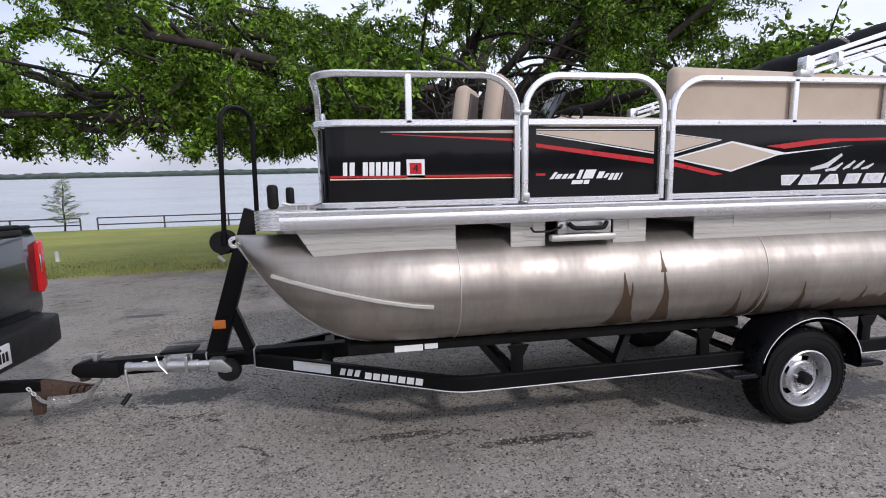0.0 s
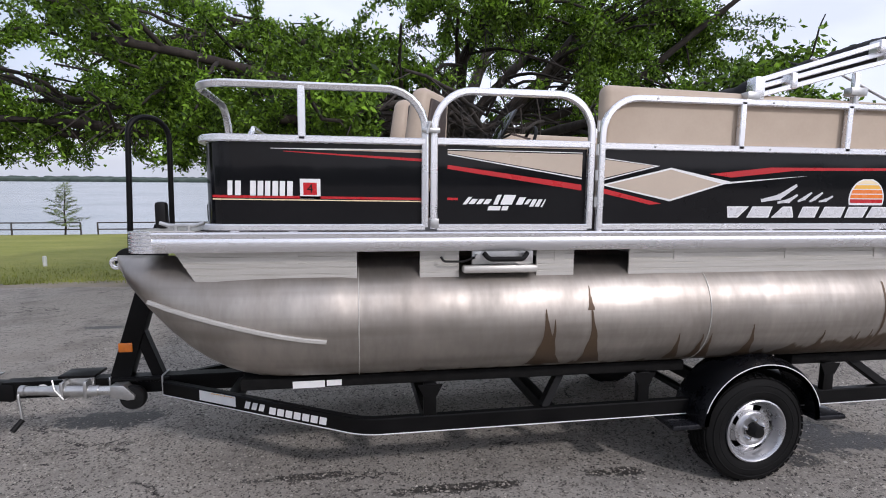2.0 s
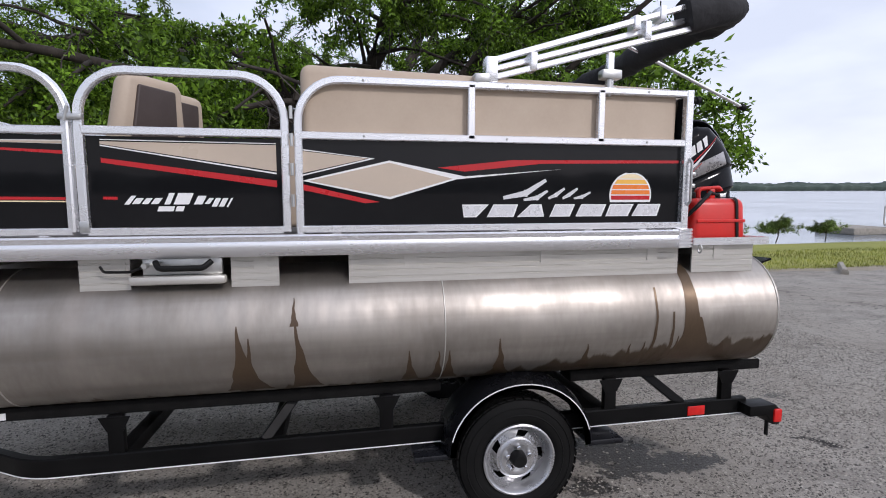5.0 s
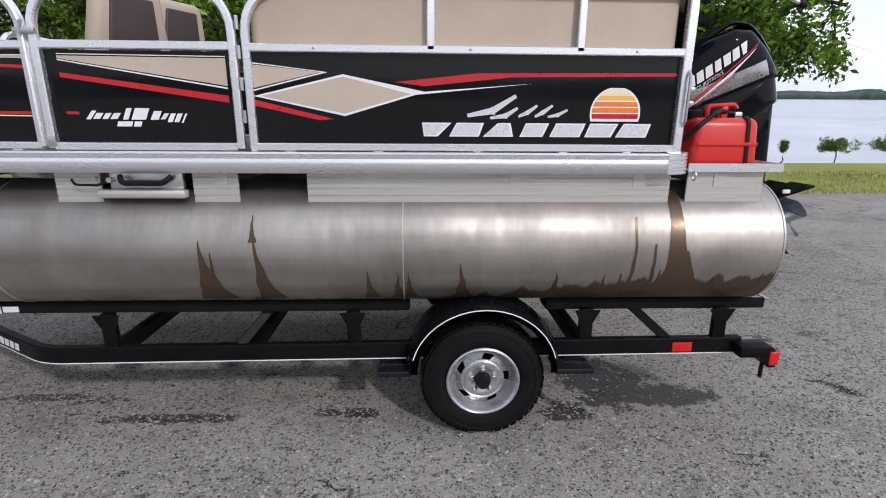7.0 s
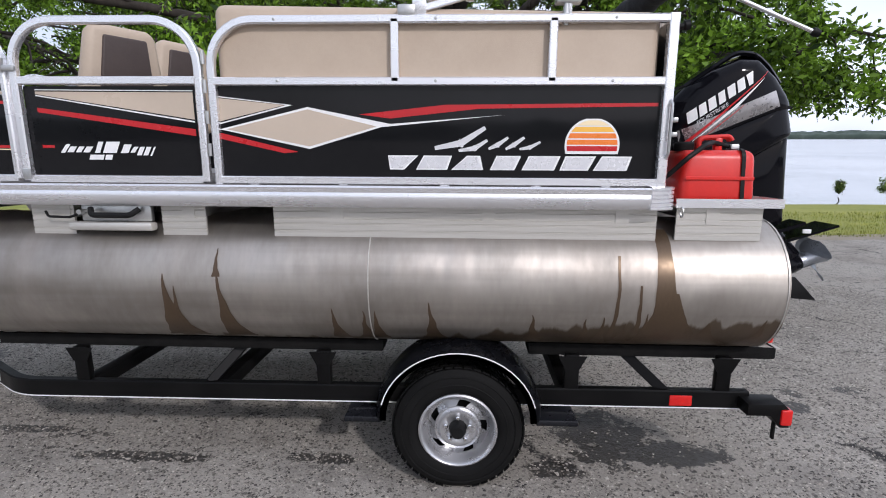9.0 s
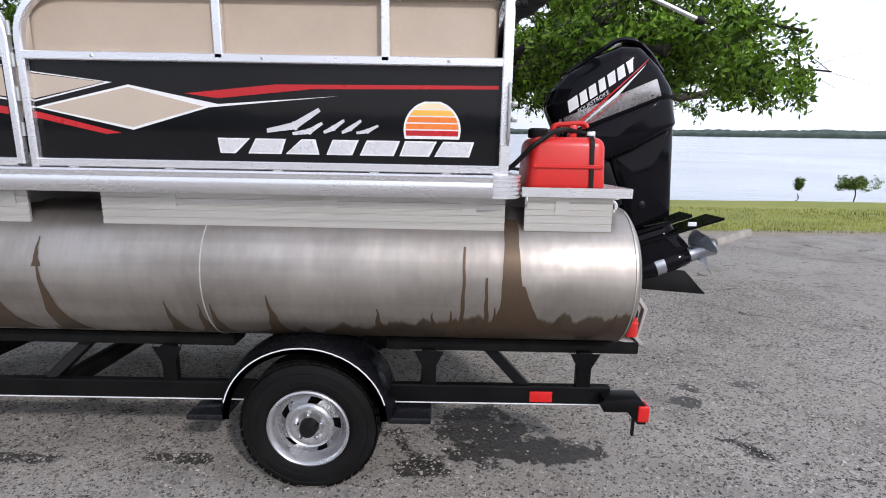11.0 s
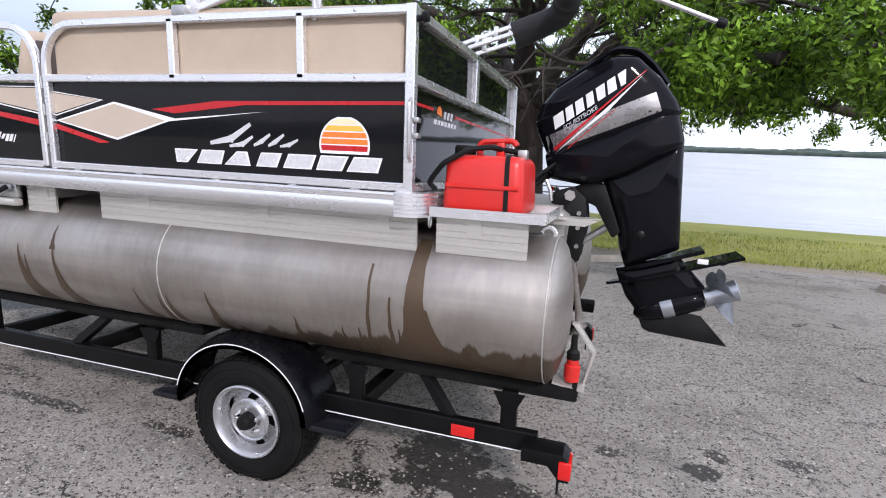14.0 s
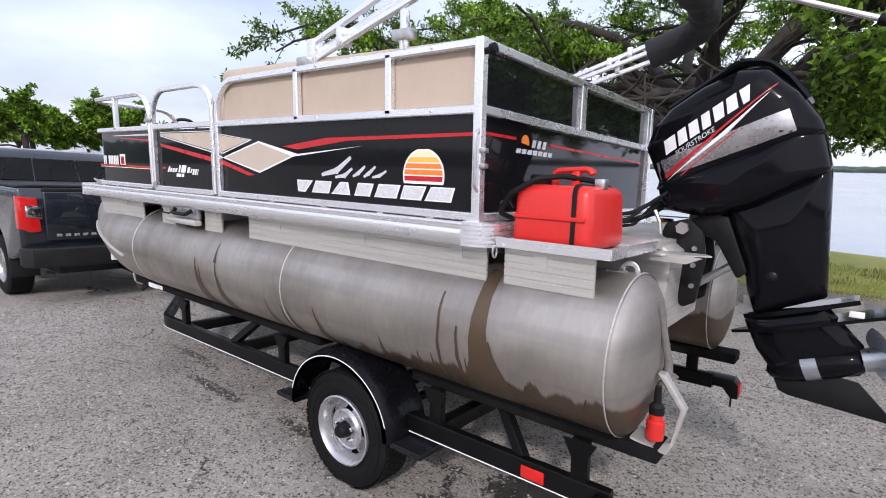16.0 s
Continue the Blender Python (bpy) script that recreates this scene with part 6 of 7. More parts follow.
# tongue, coupler, jack, winch stand: the drawbar group stands a little forward and low
PLACE[trailer.name] = trailer.location - Vector((-0.105, 0, 0.012))
part("tongue", bar((0.2, MID_Y, 0.475), (-1.62, MID_Y, 0.475), 0.10, 0.11), TRAILER_BLACK, trailer, "black steel tongue")
coup = part("coupler", prism(closed_round([(-1.55, 0.515), (-1.76, 0.53), (-1.83, 0.515), (-1.85, 0.46), (-1.80, 0.425), (-1.55, 0.40)], 0.02), MID_Y - 0.06, MID_Y + 0.06, 0.01), TRAILER_BLACK, trailer, "ball coupler")
part("coupler_lever", prism([(-1.80, 0.545), (-1.66, 0.56), (-1.63, 0.585), (-1.77, 0.57)], MID_Y - 0.02, MID_Y + 0.02, 0.004), STEEL, coup)
part("latch", prism([(-1.72, 0.52), (-1.69, 0.52), (-1.685, 0.585), (-1.71, 0.585)], MID_Y - 0.03, MID_Y + 0.03, 0.003), STEEL, coup)
ball = part("tow_ball", lathe([(0, -0.01), (0.03, 0.0), (0.035, 0.03), (0.02, 0.05), (0, 0.055)], (-1.79, MID_Y, 0.39), (0, 0, 1), 16), RUST, trailer)
part("sticker", lathe([(0.035, 0), (0.035, 0.001), (0, 0.001)], (-1.385, MID_Y - 0.051, 0.475), (0, -1, 0), 18), WHITE_DECAL, coup, "round white sticker")
jack = part("trailer_jack", rod((-1.45, MID_Y - 0.12, 0.495), (-0.915, MID_Y - 0.12, 0.468), 0.029, 16), STEEL, trailer, "zinc swivel jack folded up")
part("jack_sleeve", rod((-1.30, MID_Y - 0.12, 0.4875), (-1.02, MID_Y - 0.12, 0.4735), 0.035, 16), STEEL, jack)
part("jack_cap", lathe([(0.034, 0), (0.034, 0.03), (0.026, 0.036), (0, 0.036)], (-1.445, MID_Y - 0.12, 0.495), (-1, 0, 0.05), 16), STEEL, jack)
part("jack_mount", box(-1.25, -1.07, MID_Y - 0.075, MID_Y - 0.052, 0.415, 0.56, 0.006), STEEL, jack)
for x in (-1.235, -1.10):
    part("mount_strap", box(x, x + 0.022, MID_Y - 0.16, MID_Y - 0.07, 0.43, 0.545, 0.005), STEEL, jack)
part("mount_plate", box(-1.27, -1.05, MID_Y - 0.10, MID_Y + 0.07, 0.553, 0.572, 0.004), TRAILER_BLACK, jack)
for x in (-1.24, -1.075):
    for z in (0.43, 0.545):
        part("bolt", rod((x, MID_Y - 0.085, z), (x, MID_Y - 0.07, z), 0.010, 6), CHROME, jack)
part("lock_pin", sweep(rounded([(-1.28, MID_Y - 0.14, 0.56), (-1.26, MID_Y - 0.16, 0.50), (-1.21, MID_Y - 0.165, 0.44)], 0.02, 3), circle(0.005, 6), up=(0, 1, 0)), STEEL, jack)
part("jack_bracket", prism([(-0.94, 0.51), (-0.86, 0.51), (-0.795, 0.44), (-0.80, 0.415), (-0.84, 0.41), (-0.94, 0.435)], MID_Y - 0.165, MID_Y - 0.075, 0.004), STEEL, jack)
part("jack_wheel", lathe([(0, -0.03), (0.07, -0.03), (0.08, -0.015), (0.08, 0.015), (0.07, 0.03), (0, 0.03)], (-0.82, MID_Y - 0.12, 0.418), (0, -1, 0), 24), BLACK_RUBBER, jack)
part("crank", sweep(rounded([(-1.45, MID_Y - 0.12, 0.495), (-1.475, MID_Y - 0.15, 0.485), (-1.455, MID_Y - 0.16, 0.315)], 0.02, 3), circle(0.009, 8), up=(0, 1, 0)), STEEL, jack)
part("crank_grip", rod((-1.455, MID_Y - 0.16, 0.32), (-1.49, MID_Y - 0.21, 0.265), 0.016), BLACK_RUBBER, jack)
stand = part("winch_stand", prism([(-0.995, 0.51), (-0.865, 0.51), (-0.56, 1.50), (-0.66, 1.54)], MID_Y - 0.045, MID_Y + 0.045, 0.006), TRAILER_BLACK, trailer, "black winch stand")
part("stand_brace", bar((-0.69, MID_Y, 0.51), (-0.80, MID_Y, 0.83), 0.07), TRAILER_BLACK, stand)
part("stand_foot", box(-1.0, -0.62, MID_Y - 0.065, MID_Y + 0.065, 0.50, 0.525, 0.004), TRAILER_BLACK, stand)
for x in (-0.98, -0.66):
    part("u_bolt", sweep(rounded([(x, MID_Y - 0.065, 0.40), (x, MID_Y - 0.065, 0.535), (x, MID_Y + 0.065, 0.535), (x, MID_Y + 0.065, 0.40)], 0.01, 3), circle(0.006, 6), up=(1, 0, 0)), STEEL, stand)
part("winch_drum", lathe([(0, -0.09), (0.075, -0.09), (0.08, -0.07), (0.045, -0.06), (0.045, 0.06), (0.08, 0.07), (0.075, 0.09), (0, 0.09)], (-0.815, MID_Y, 1.31), (0, -1, 0), 20), BLACK_RUBBER, stand, "black winch and bow roller")
part("winch_arm", bar((-0.70, MID_Y, 1.27), (-0.85, MID_Y, 1.24), 0.05), TRAILER_BLACK, stand)
part("winch_hook", bar((-0.84, MID_Y - 0.09, 1.22), (-0.80, MID_Y - 0.09, 1.18), 0.02), STEEL, stand)
part("reflector", box(-0.922, -0.836, MID_Y - 0.056, MID_Y - 0.044, 0.700, 0.762, 0.006), ORANGE_LENS, stand, "amber reflector")
part("handrail", sweep(rounded([(-0.79, MID_Y - 0.10, 1.30), (-0.755, MID_Y - 0.10, 2.215), (-0.585, MID_Y + 0.10, 2.215), (-0.60, MID_Y + 0.10, 1.42)], 0.12, 8), circle(0.017, 10), up=(0.3, -0.3, 0)), TRAILER_BLACK, stand, "black hooped step rail")


def chain(pts, name):
    bm = bmesh.new()
    line = rounded(pts, 0.1, 6)
    walk_ = []
    for a, b in zip(line, line[1:]):
        m = max(1, round((b - a).length / 0.022))
        walk_ += [a.lerp(b, k / m) for k in range(m)]
    for i, (a, b) in enumerate(zip(walk_, walk_[1:])):
        d = (b - a).normalized()
        u = d.orthogonal().normalized()
        if i % 2:
            u = d.cross(u)
        mid = (a + b) / 2
        ring = [mid + d * 0.017 * math.cos(t) + u * 0.009 * math.sin(t) for t in [2 * math.pi * k / 10 for k in range(10)]]
        sweep(ring, circle(0.0035, 5), up=d.cross(u), closed=True, bm=bm)
    part(name, bm, STEEL, trailer, "zinc safety chain", 60)


chain([(-2.12, MID_Y - 0.05, 0.38), (-2.02, MID_Y - 0.08, 0.28), (-1.80, MID_Y - 0.08, 0.27), (-1.66, MID_Y - 0.06, 0.41)], "safety_chain")
chain([(-2.12, MID_Y + 0.05, 0.38), (-2.0, MID_Y + 0.04, 0.24), (-1.80, MID_Y + 0.04, 0.25), (-1.68, MID_Y + 0.05, 0.41)], "safety_chain")
coil = [(-1.72 - 0.012 * k / 2, MID_Y - 0.03 + 0.025 * math.cos(k * 0.9), 0.34 + 0.025 * math.sin(k * 0.9)) for k in range(28)]
part("light_cable", sweep(coil, circle(0.005, 6), up=(0.2, 0.3, 1)), BLACK_RUBBER, trailer)

# ---- pickup that tows it ----
TY = 3.78
truck = thing("pickup_truck", (-5.13, TY - 0.04, 0), "dark graphite pickup truck hitched to the trailer", "truck")
PLACE[truck.name] = Vector((-4.9, TY, 0))


def arch(cx, cz, r, n=9):
    return [(cx + r * math.cos(a), cz + r * math.sin(a)) for a in [math.pi * k / (n - 1) for k in range(n)]][::-1]


outline = [(-2.36, 0.66), (-2.315, 0.80), (-2.31, 1.36), (-2.34, 1.425), (-4.36, 1.44), (-5.5, 1.40), (-6.65, 1.33), (-7.85, 1.17), (-8.05, 0.98), (-8.05, 0.55), (-7.55, 0.50)]
outline += [(x, z) for x, z in arch(-7.0, 0.47, 0.46)] + [(-6.45, 0.44), (-3.98, 0.44)] + [(x, z) for x, z in arch(-3.45, 0.47, 0.47)] + [(-2.90, 0.52)]
part("body", prism(outline, TY - 1.0, TY + 1.0, 0.05, seg=3), TRUCK_PAINT, truck, "graphite painted body", 40)
cab = prism([(-4.36, 1.42), (-4.52, 1.80), (-4.66, 1.90), (-5.0, 1.935), (-5.9, 1.93), (-6.15, 1.90), (-6.85, 1.36)], TY - 0.93, TY + 0.93, 0.05, seg=3)
for v in cab.verts:
    f = max(0, (v.co.z - 1.42) / 0.5)
    v.co.y += (TY - v.co.y) * 0.16 * f
cab_ob = part("cab", cab, TRUCK_PAINT, truck, "graphite cab", 40)
d = Vector((-0.16, 0, 0.38)).normalized()
for y0, y1 in ((-0.80, -0.30), (-0.28, 0.28), (0.30, 0.80)):
    bm = bmesh.new()
    for y, s in ((y0, 0.05), (y1, 0.05), (y1 * 0.93, 0.39), (y0 * 0.93, 0.39)):
        p = Vector((-4.36, TY + y, 1.42)) + d * s + Vector((0.012, 0, 0.005))
        bm.verts.new(p)
    bm.faces.new(bm.verts)
    bmesh.ops.solidify(bm, geom=bm.faces, thickness=0.006)
    part("rear_window", bm, DARK_GLASS, cab_ob, "dark tinted rear window", None)
for sg in (-1, 1):
    bm = bmesh.new()
    for x, z, k in ((-4.62, 1.48, 0.925), (-6.55, 1.46, 0.925), (-6.1, 1.83, 0.815), (-4.78, 1.85, 0.815)):
        bm.verts.new((x, TY + sg * (k + 0.006), z))
    bm.faces.new(bm.verts)
    part("side_window", bm, DARK_GLASS, cab_ob, smooth=None)
part("bed_cover", box(-4.30, -2.36, TY - 0.88, TY + 0.88, 1.43, 1.462, 0.012), TRUCK_TRIM, truck, "black soft bed cover")
for sg in (-1, 1):
    part("bed_rail", box(-4.32, -2.34, TY + sg * 0.93 - 0.05, TY + sg * 0.93 + 0.05, 1.425, 1.455, 0.01), TRUCK_TRIM, truck)
tg = part("tailgate", box(-2.318, -2.288, TY - 0.76, TY + 0.76, 0.80, 1.39, 0.018, 3), TRUCK_PAINT, truck, "graphite tailgate")
part("tailgate_cap", box(-2.34, -2.285, TY - 0.76, TY + 0.76, 1.385, 1.43, 0.012), TRUCK_TRIM, tg, "black tailgate cap")
part("emblem", lathe([(0.10, 0), (0.10, 0.01), (0.085, 0.014), (0.075, 0.01), (0.075, 0)], (-2.288, TY, 1.17), (1, 0, 0), 28), CHROME, tg, "chrome ring emblem")
part("emblem_bar", box(-2.288, -2.276, TY - 0.12, TY + 0.12, 1.155, 1.185, 0.003), CHROME, tg)
part("tailgate_handle", box(-2.29, -2.276, TY - 0.11, TY + 0.11, 1.28, 1.345, 0.006), TRUCK_TRIM, tg)
for k in range(5):
    part("badge_bar", box(-2.289, -2.283, TY - 0.66 + k * 0.09, TY - 0.605 + k * 0.09, 0.855, 0.885, 0.002), SILVER, tg)
for sg in (-1, 1):
    lamp = part("tail_lamp", prism([(TY + sg * 1.012, 0.96), (TY + sg * 1.012, 1.33), (TY + sg * (0.82 if sg < 0 else 0.93), 1.31), (TY + sg * (0.80 if sg < 0 else 0.92), 0.92), (TY + sg * (0.90 if sg < 0 else 0.95), 0.91)], -2.40, -2.284, 0.012, axis="x"), RED_LENS, truck, "red tail lamp with clear centre")
    part("lamp_centre", prism([(TY + sg * 0.94, 1.09), (TY + sg * 0.94, 1.22), (TY + sg * (0.79 if sg < 0 else 0.925), 1.22), (TY + sg * (0.79 if sg < 0 else 0.925), 1.07)], -2.286, -2.276, 0.004, axis="x"), CHROME, lamp, "clear reversing lens")
bp_line = [(-2.34, TY - 1.0), (-2.20, TY - 0.93), (-2.15, TY - 0.6), (-2.14, TY + 0.6), (-2.20, TY + 0.93), (-2.34, TY + 1.0), (-2.45, TY + 1.0), (-2.45, TY - 1.0)]
# plain dark block added to deepen the shade beneath the truck
part("underbody_shade", box(-6.6, -2.5, TY - 0.62, TY + 0.62, 0.36, 0.62, 0.03), TRUCK_TRIM, truck)
bumper = part("bumper", prism(bp_line, 0.50, 0.735, 0.025, axis="z", seg=3), TRUCK_TRIM, truck, "black rear step bumper")
part("number_plate", box(-2.142, -2.132, TY - 0.155, TY + 0.155, 0.545, 0.69, 0.002), WHITE_DECAL, bumper, "white number plate")
for k in range(7):
    part("plate_bar", box(-2.1335, -2.1305, TY - 0.125 + k * 0.037, TY - 0.10 + k * 0.037, 0.575, 0.64), BLACK_RUBBER, bumper)
part("plate_bar", box(-2.1335, -2.1305, TY - 0.06, TY + 0.06, 0.655, 0.672), BLACK_RUBBER, bumper)
part("receiver", bar((-2.6, MID_Y + 0.04, 0.42), (-1.93, MID_Y + 0.04, 0.395), 0.07), TRAILER_BLACK, truck)
part("drop_mount", prism([(-2.0, 0.43), (-1.90, 0.43), (-1.62, 0.362), (-1.62, 0.332), (-1.76, 0.315), (-1.92, 0.315), (-1.94, 0.19), (-2.0, 0.19)], MID_Y + 0.015, MID_Y + 0.065, 0.004), RUST, truck, "rusty drop hitch")
part("exhaust", rod((-2.9, TY + 0.55, 0.40), (-2.45, TY + 0.58, 0.40), 0.035), STEEL, truck)
part("axle", rod((-3.45, TY - 0.8, 0.39), (-3.45, TY + 0.8, 0.39), 0.05), TRAILER_BLACK, truck)
# unseen spare wheel, added to darken the space under the bed
part("spare", lathe([(0.10, -0.1), (0.36, -0.1), (0.38, 0), (0.36, 0.1), (0.10, 0.1)], (-2.95, TY, 0.55), (0, 0, 1), 28), RUBBER, truck)
for x in (-3.45, -7.0):
    for sg in (-1, 1):
        c = (x, TY + sg * 0.98, 0.395)
        w = part("wheel", lathe([(0.23, -0.26), (0.36, -0.265), (0.39, -0.24), (0.395, -0.13), (0.39, -0.02), (0.36, 0), (0.29, 0.005), (0.235, -0.005)], c, (0, sg, 0), 40), RUBBER, truck)
        part("rim", lathe([(0.235, -0.26), (0.235, -0.005), (0.225, 0.0), (0.20, -0.05), (0.08, -0.02), (0, -0.02)], c, (0, sg, 0), 28), MOTOR_GREY, w)
part("mud_flap", box(-2.93, -2.915, TY - 1.0, TY - 0.70, 0.30, 0.60, 0.004), TRUCK_TRIM, truck)

# ---- trees ----
def tree(name, x, y, height, radius, trunk_r, limbs, leaves, leaf, label, seed, low, fork, material=None, droop=1.0, near=0.0, rise=1.0, spread=0.085, sweeps=(), column=0.0, gaps=0.0, root=-0.05):
    """A tapered trunk that forks into limbs, boughs and twigs, with single leaves along the twigs."""
    rng = random.Random(seed)
    t = thing(name, (x, y, root), label, "tree")
    base = Vector((x, y, root))
    lean = Vector((rng.uniform(-0.1, 0.1), rng.uniform(-0.05, 0.1), 0))

    def tube(pts, r0, r1, pname, sides=10):
        bm = bmesh.new()
        rings = []
        for i, p in enumerate(pts):
            f = i / (len(pts) - 1)
            dd = (pts[min(i + 1, len(pts) - 1)] - pts[max(i - 1, 0)]).normalized()
            u = dd.orthogonal().normalized()
            w = dd.cross(u)
            r = r0 + (r1 - r0) * f
            ring = []
            for k in range(sides):
                a = 2 * math.pi * k / sides
                rr = r * (1 + 0.18 * noise.noise(Vector((k * 1.3, i * 0.6, seed))))
                ring.append(bm.verts.new(p + (u * math.cos(a) + w * math.sin(a)) * rr))
            rings.append(ring)
        for a, b in zip(rings, rings[1:]):
            for k in range(sides):
                bm.faces.new((a[k], a[(k + 1) % sides], b[(k + 1) % sides], b[k]))
        bm.faces.new(rings[0])
        bm.faces.new(rings[-1][::-1])
        bmesh.ops.recalc_face_normals(bm, faces=bm.faces)
        part(pname, bm, BARK, t, smooth=70)

    top = base + Vector((0, 0, fork)) + lean
    tube([base + (top - base) * f + Vector((0.05 * math.sin(f * 5), 0.04 * math.cos(f * 4), 0)) for f in (0, 0.08, 0.3, 0.6, 1.0)], trunk_r * 1.25, trunk_r * 0.85, "trunk", 14)
    twigs = []

    def bough(start, direction, length, r, depth, pname):
        pts = [start]
        dd = direction.normalized()
        n = 6 if depth < 2 else 4
        for i in range(n):
            dd = (dd + Vector((rng.gauss(0, 0.16), rng.gauss(0, 0.16), rng.gauss(0, 0.12) - (0.11 * droop if depth else 0.035)))).normalized()
            pts.append(pts[-1] + dd * length / n)
        for p in pts:
            if p.z < low + (0.5 if depth < 2 else 0):
                p.z = low + rng.uniform(0, 0.5) + (0.4 if depth < 2 else 0)
        # no wood reaches out over the stern
        over = column == 0 and depth and pts[-1].x - base.x > 0.3 * radius and pts[-1].y - base.y < -0.65 * radius
        if depth < 2 and not over:
            tube(pts, r, r * 0.4, pname, 9 if depth == 0 else 6)
        return pts

    fine = []
    for i in range(limbs + len(sweeps)):
        az = 2 * math.pi * (i + rng.uniform(-0.3, 0.3)) / limbs
        up = rise * (rng.choice((0.12, 0.3, 0.5, 0.9)) if i % 3 else rng.uniform(0.9, 1.6))
        reach = radius * rng.uniform(0.78, 1.05) / math.sqrt(1 + 0.35 * up * up) * (1 - near * max(0.0, -math.sin(az)))
        start = top - Vector((0, 0, rng.uniform(0, 0.5)))
        if column:                 # side shoots all the way up a slim stem
            f = i / limbs
            start, up, reach = base.lerp(top, column + (1 - column) * f), 0.15 + 0.9 * f, radius * (1.1 - 0.9 * f) * rng.uniform(0.75, 1.1)
        if i >= limbs:
            az, up, reach = radians(sweeps[i - limbs][0]), sweeps[i - limbs][1], sweeps[i - limbs][2]
        limb = bough(start, Vector((math.cos(az), math.sin(az), up)), reach, trunk_r * rng.uniform(0.38, 0.55), 0, "limb")
        for j in range(9):
            f = 0.22 + 0.78 * (j + rng.random()) / 9
            k = min(len(limb) - 2, int(f * (len(limb) - 1)))
            at = limb[k].lerp(limb[k + 1], f * (len(limb) - 1) - k)
            side = rng.uniform(-1.3, 1.3)
            out = Vector((math.cos(az + side), math.sin(az + side), rng.uniform(-0.15, 0.8)))
            b = bough(at, out, radius * rng.uniform(0.22, 0.40) * (1.1 - 0.4 * f), trunk_r * 0.13, 1, "bough")
            for q in range(7):
                g = 0.15 + 0.85 * (q + rng.random()) / 7
                m = min(len(b) - 2, int(g * (len(b) - 1)))
                at2 = b[m].lerp(b[m + 1], g * (len(b) - 1) - m)
                out2 = Vector((rng.uniform(-1, 1), rng.uniform(-1, 1), rng.uniform(-0.7, 0.6)))
                tw = bough(at2, out2, rng.uniform(0.09, 0.19) * radius * 0.8, 0.01, 2, "twig")
                twigs.append(tw)
    # twigs as thin three-sided stems, joined
    tv, tf = [], []
    for tw in twigs:
        if not column and tw[-1].x - base.x > 0.3 * radius and tw[-1].y - base.y < -0.62 * radius:
            continue
        o = len(tv)
        for i, p in enumerate(tw):
            r = 0.012 * (1 - 0.7 * i / len(tw)) * max(0.6, radius / 8)
            for k in range(3):
                a = 2.094 * k
                tv.append((p.x - base.x + r * math.cos(a), p.y - base.y + r * math.sin(a), p.z - base.z))
        for i in range(len(tw) - 1):
            for k in range(3):
                a, b2 = o + 3 * i + k, o + 3 * i + (k + 1) % 3
                tf.append((a, b2, b2 + 3, a + 3))
    ob = new("branchlet", raw("branchlet", tv, tf, BARK))
    ob.parent = t
    PLACE[ob.name] = base
    tagged(ob, kind="stuff")
    # leaves
    g = np.random.default_rng(seed)
    segs = np.array([[(*a, *b) for a, b in zip(tw, tw[1:])] for tw in twigs]).reshape(-1, 6)
    pick = g.integers(0, len(segs), leaves)
    f = g.random((leaves, 1))
    pos = segs[pick, :3] * (1 - f) + segs[pick, 3:] * f + g.normal(0, spread * max(0.5, radius / 8), (leaves, 3))
    pos -= np.array(base)
    bare = (np.hypot(pos[:, 0], pos[:, 1]) < 0.3 * radius) & (pos[:, 2] < fork + 0.2 * radius)
    # clear air under the crown, in front of the trunk
    bare |= (np.abs(pos[:, 0]) < 0.19 * radius) & (pos[:, 1] < 0) & (pos[:, 2] < fork + 0.07 * radius)
    bare |= (pos[:, 0] > 0.3 * radius) & (pos[:, 1] < -0.65 * radius)
    bare |= pos[:, 0] > radius * (0.74 + 0.10 * g.random(leaves))
    if column:
        bare[:] = False
    if gaps:                       # thin places between the leaf clumps
        w = pos * 1.55
        thin = gaps - 0.35 * (np.abs(pos[:, 0]) > 0.3 * radius)
        open_air = np.sin(w[:, 0] + 1.7 * np.sin(w[:, 1] * 0.9)) * np.sin(w[:, 1] * 1.1 + 2.0 * np.sin(w[:, 2])) + 0.6 * np.sin(w[:, 2] * 1.6 + w[:, 0] * 1.3)
        bare |= (open_air > thin) & (g.random(leaves) < 0.93)
    pos = pos[~bare]
    leaves = len(pos)
    pos[:, 2] = np.maximum(pos[:, 2], max(0.08, low - 0.2))
    dirs = g.normal(0, 1, (leaves, 3)) + np.array([0, 0, -0.25])
    dirs /= np.linalg.norm(dirs, axis=1, keepdims=True)
    side = np.cross(dirs, g.normal(0, 1, (leaves, 3)))
    side /= np.linalg.norm(side, axis=1, keepdims=True)
    ln = leaf * (0.7 + 0.6 * g.random((leaves, 1)))
    wd = ln * 0.21
    bend = np.cross(dirs, side) * ln * 0.08
    v = np.stack([pos, pos + dirs * ln * 0.5 + side * wd + bend, pos + dirs * ln, pos + dirs * ln * 0.5 - side * wd + bend], 1).reshape(-1, 3)
    me = bpy.data.meshes.new("crown")
    me.vertices.add(len(v))
    me.vertices.foreach_set("co", v.ravel())
    me.loops.add(leaves * 4)
    me.loops.foreach_set("vertex_index", np.arange(leaves * 4))
    me.polygons.add(leaves)
    me.polygons.foreach_set("loop_start", np.arange(leaves) * 4)
    me.update()
    me.validate()
    me.materials.append(material or LEAF)
    ob = new("crown", me)
    ob.parent = t
    PLACE[ob.name] = base
    tagged(ob, "loose crown of narrow green leaves", kind="stuff")
    return t


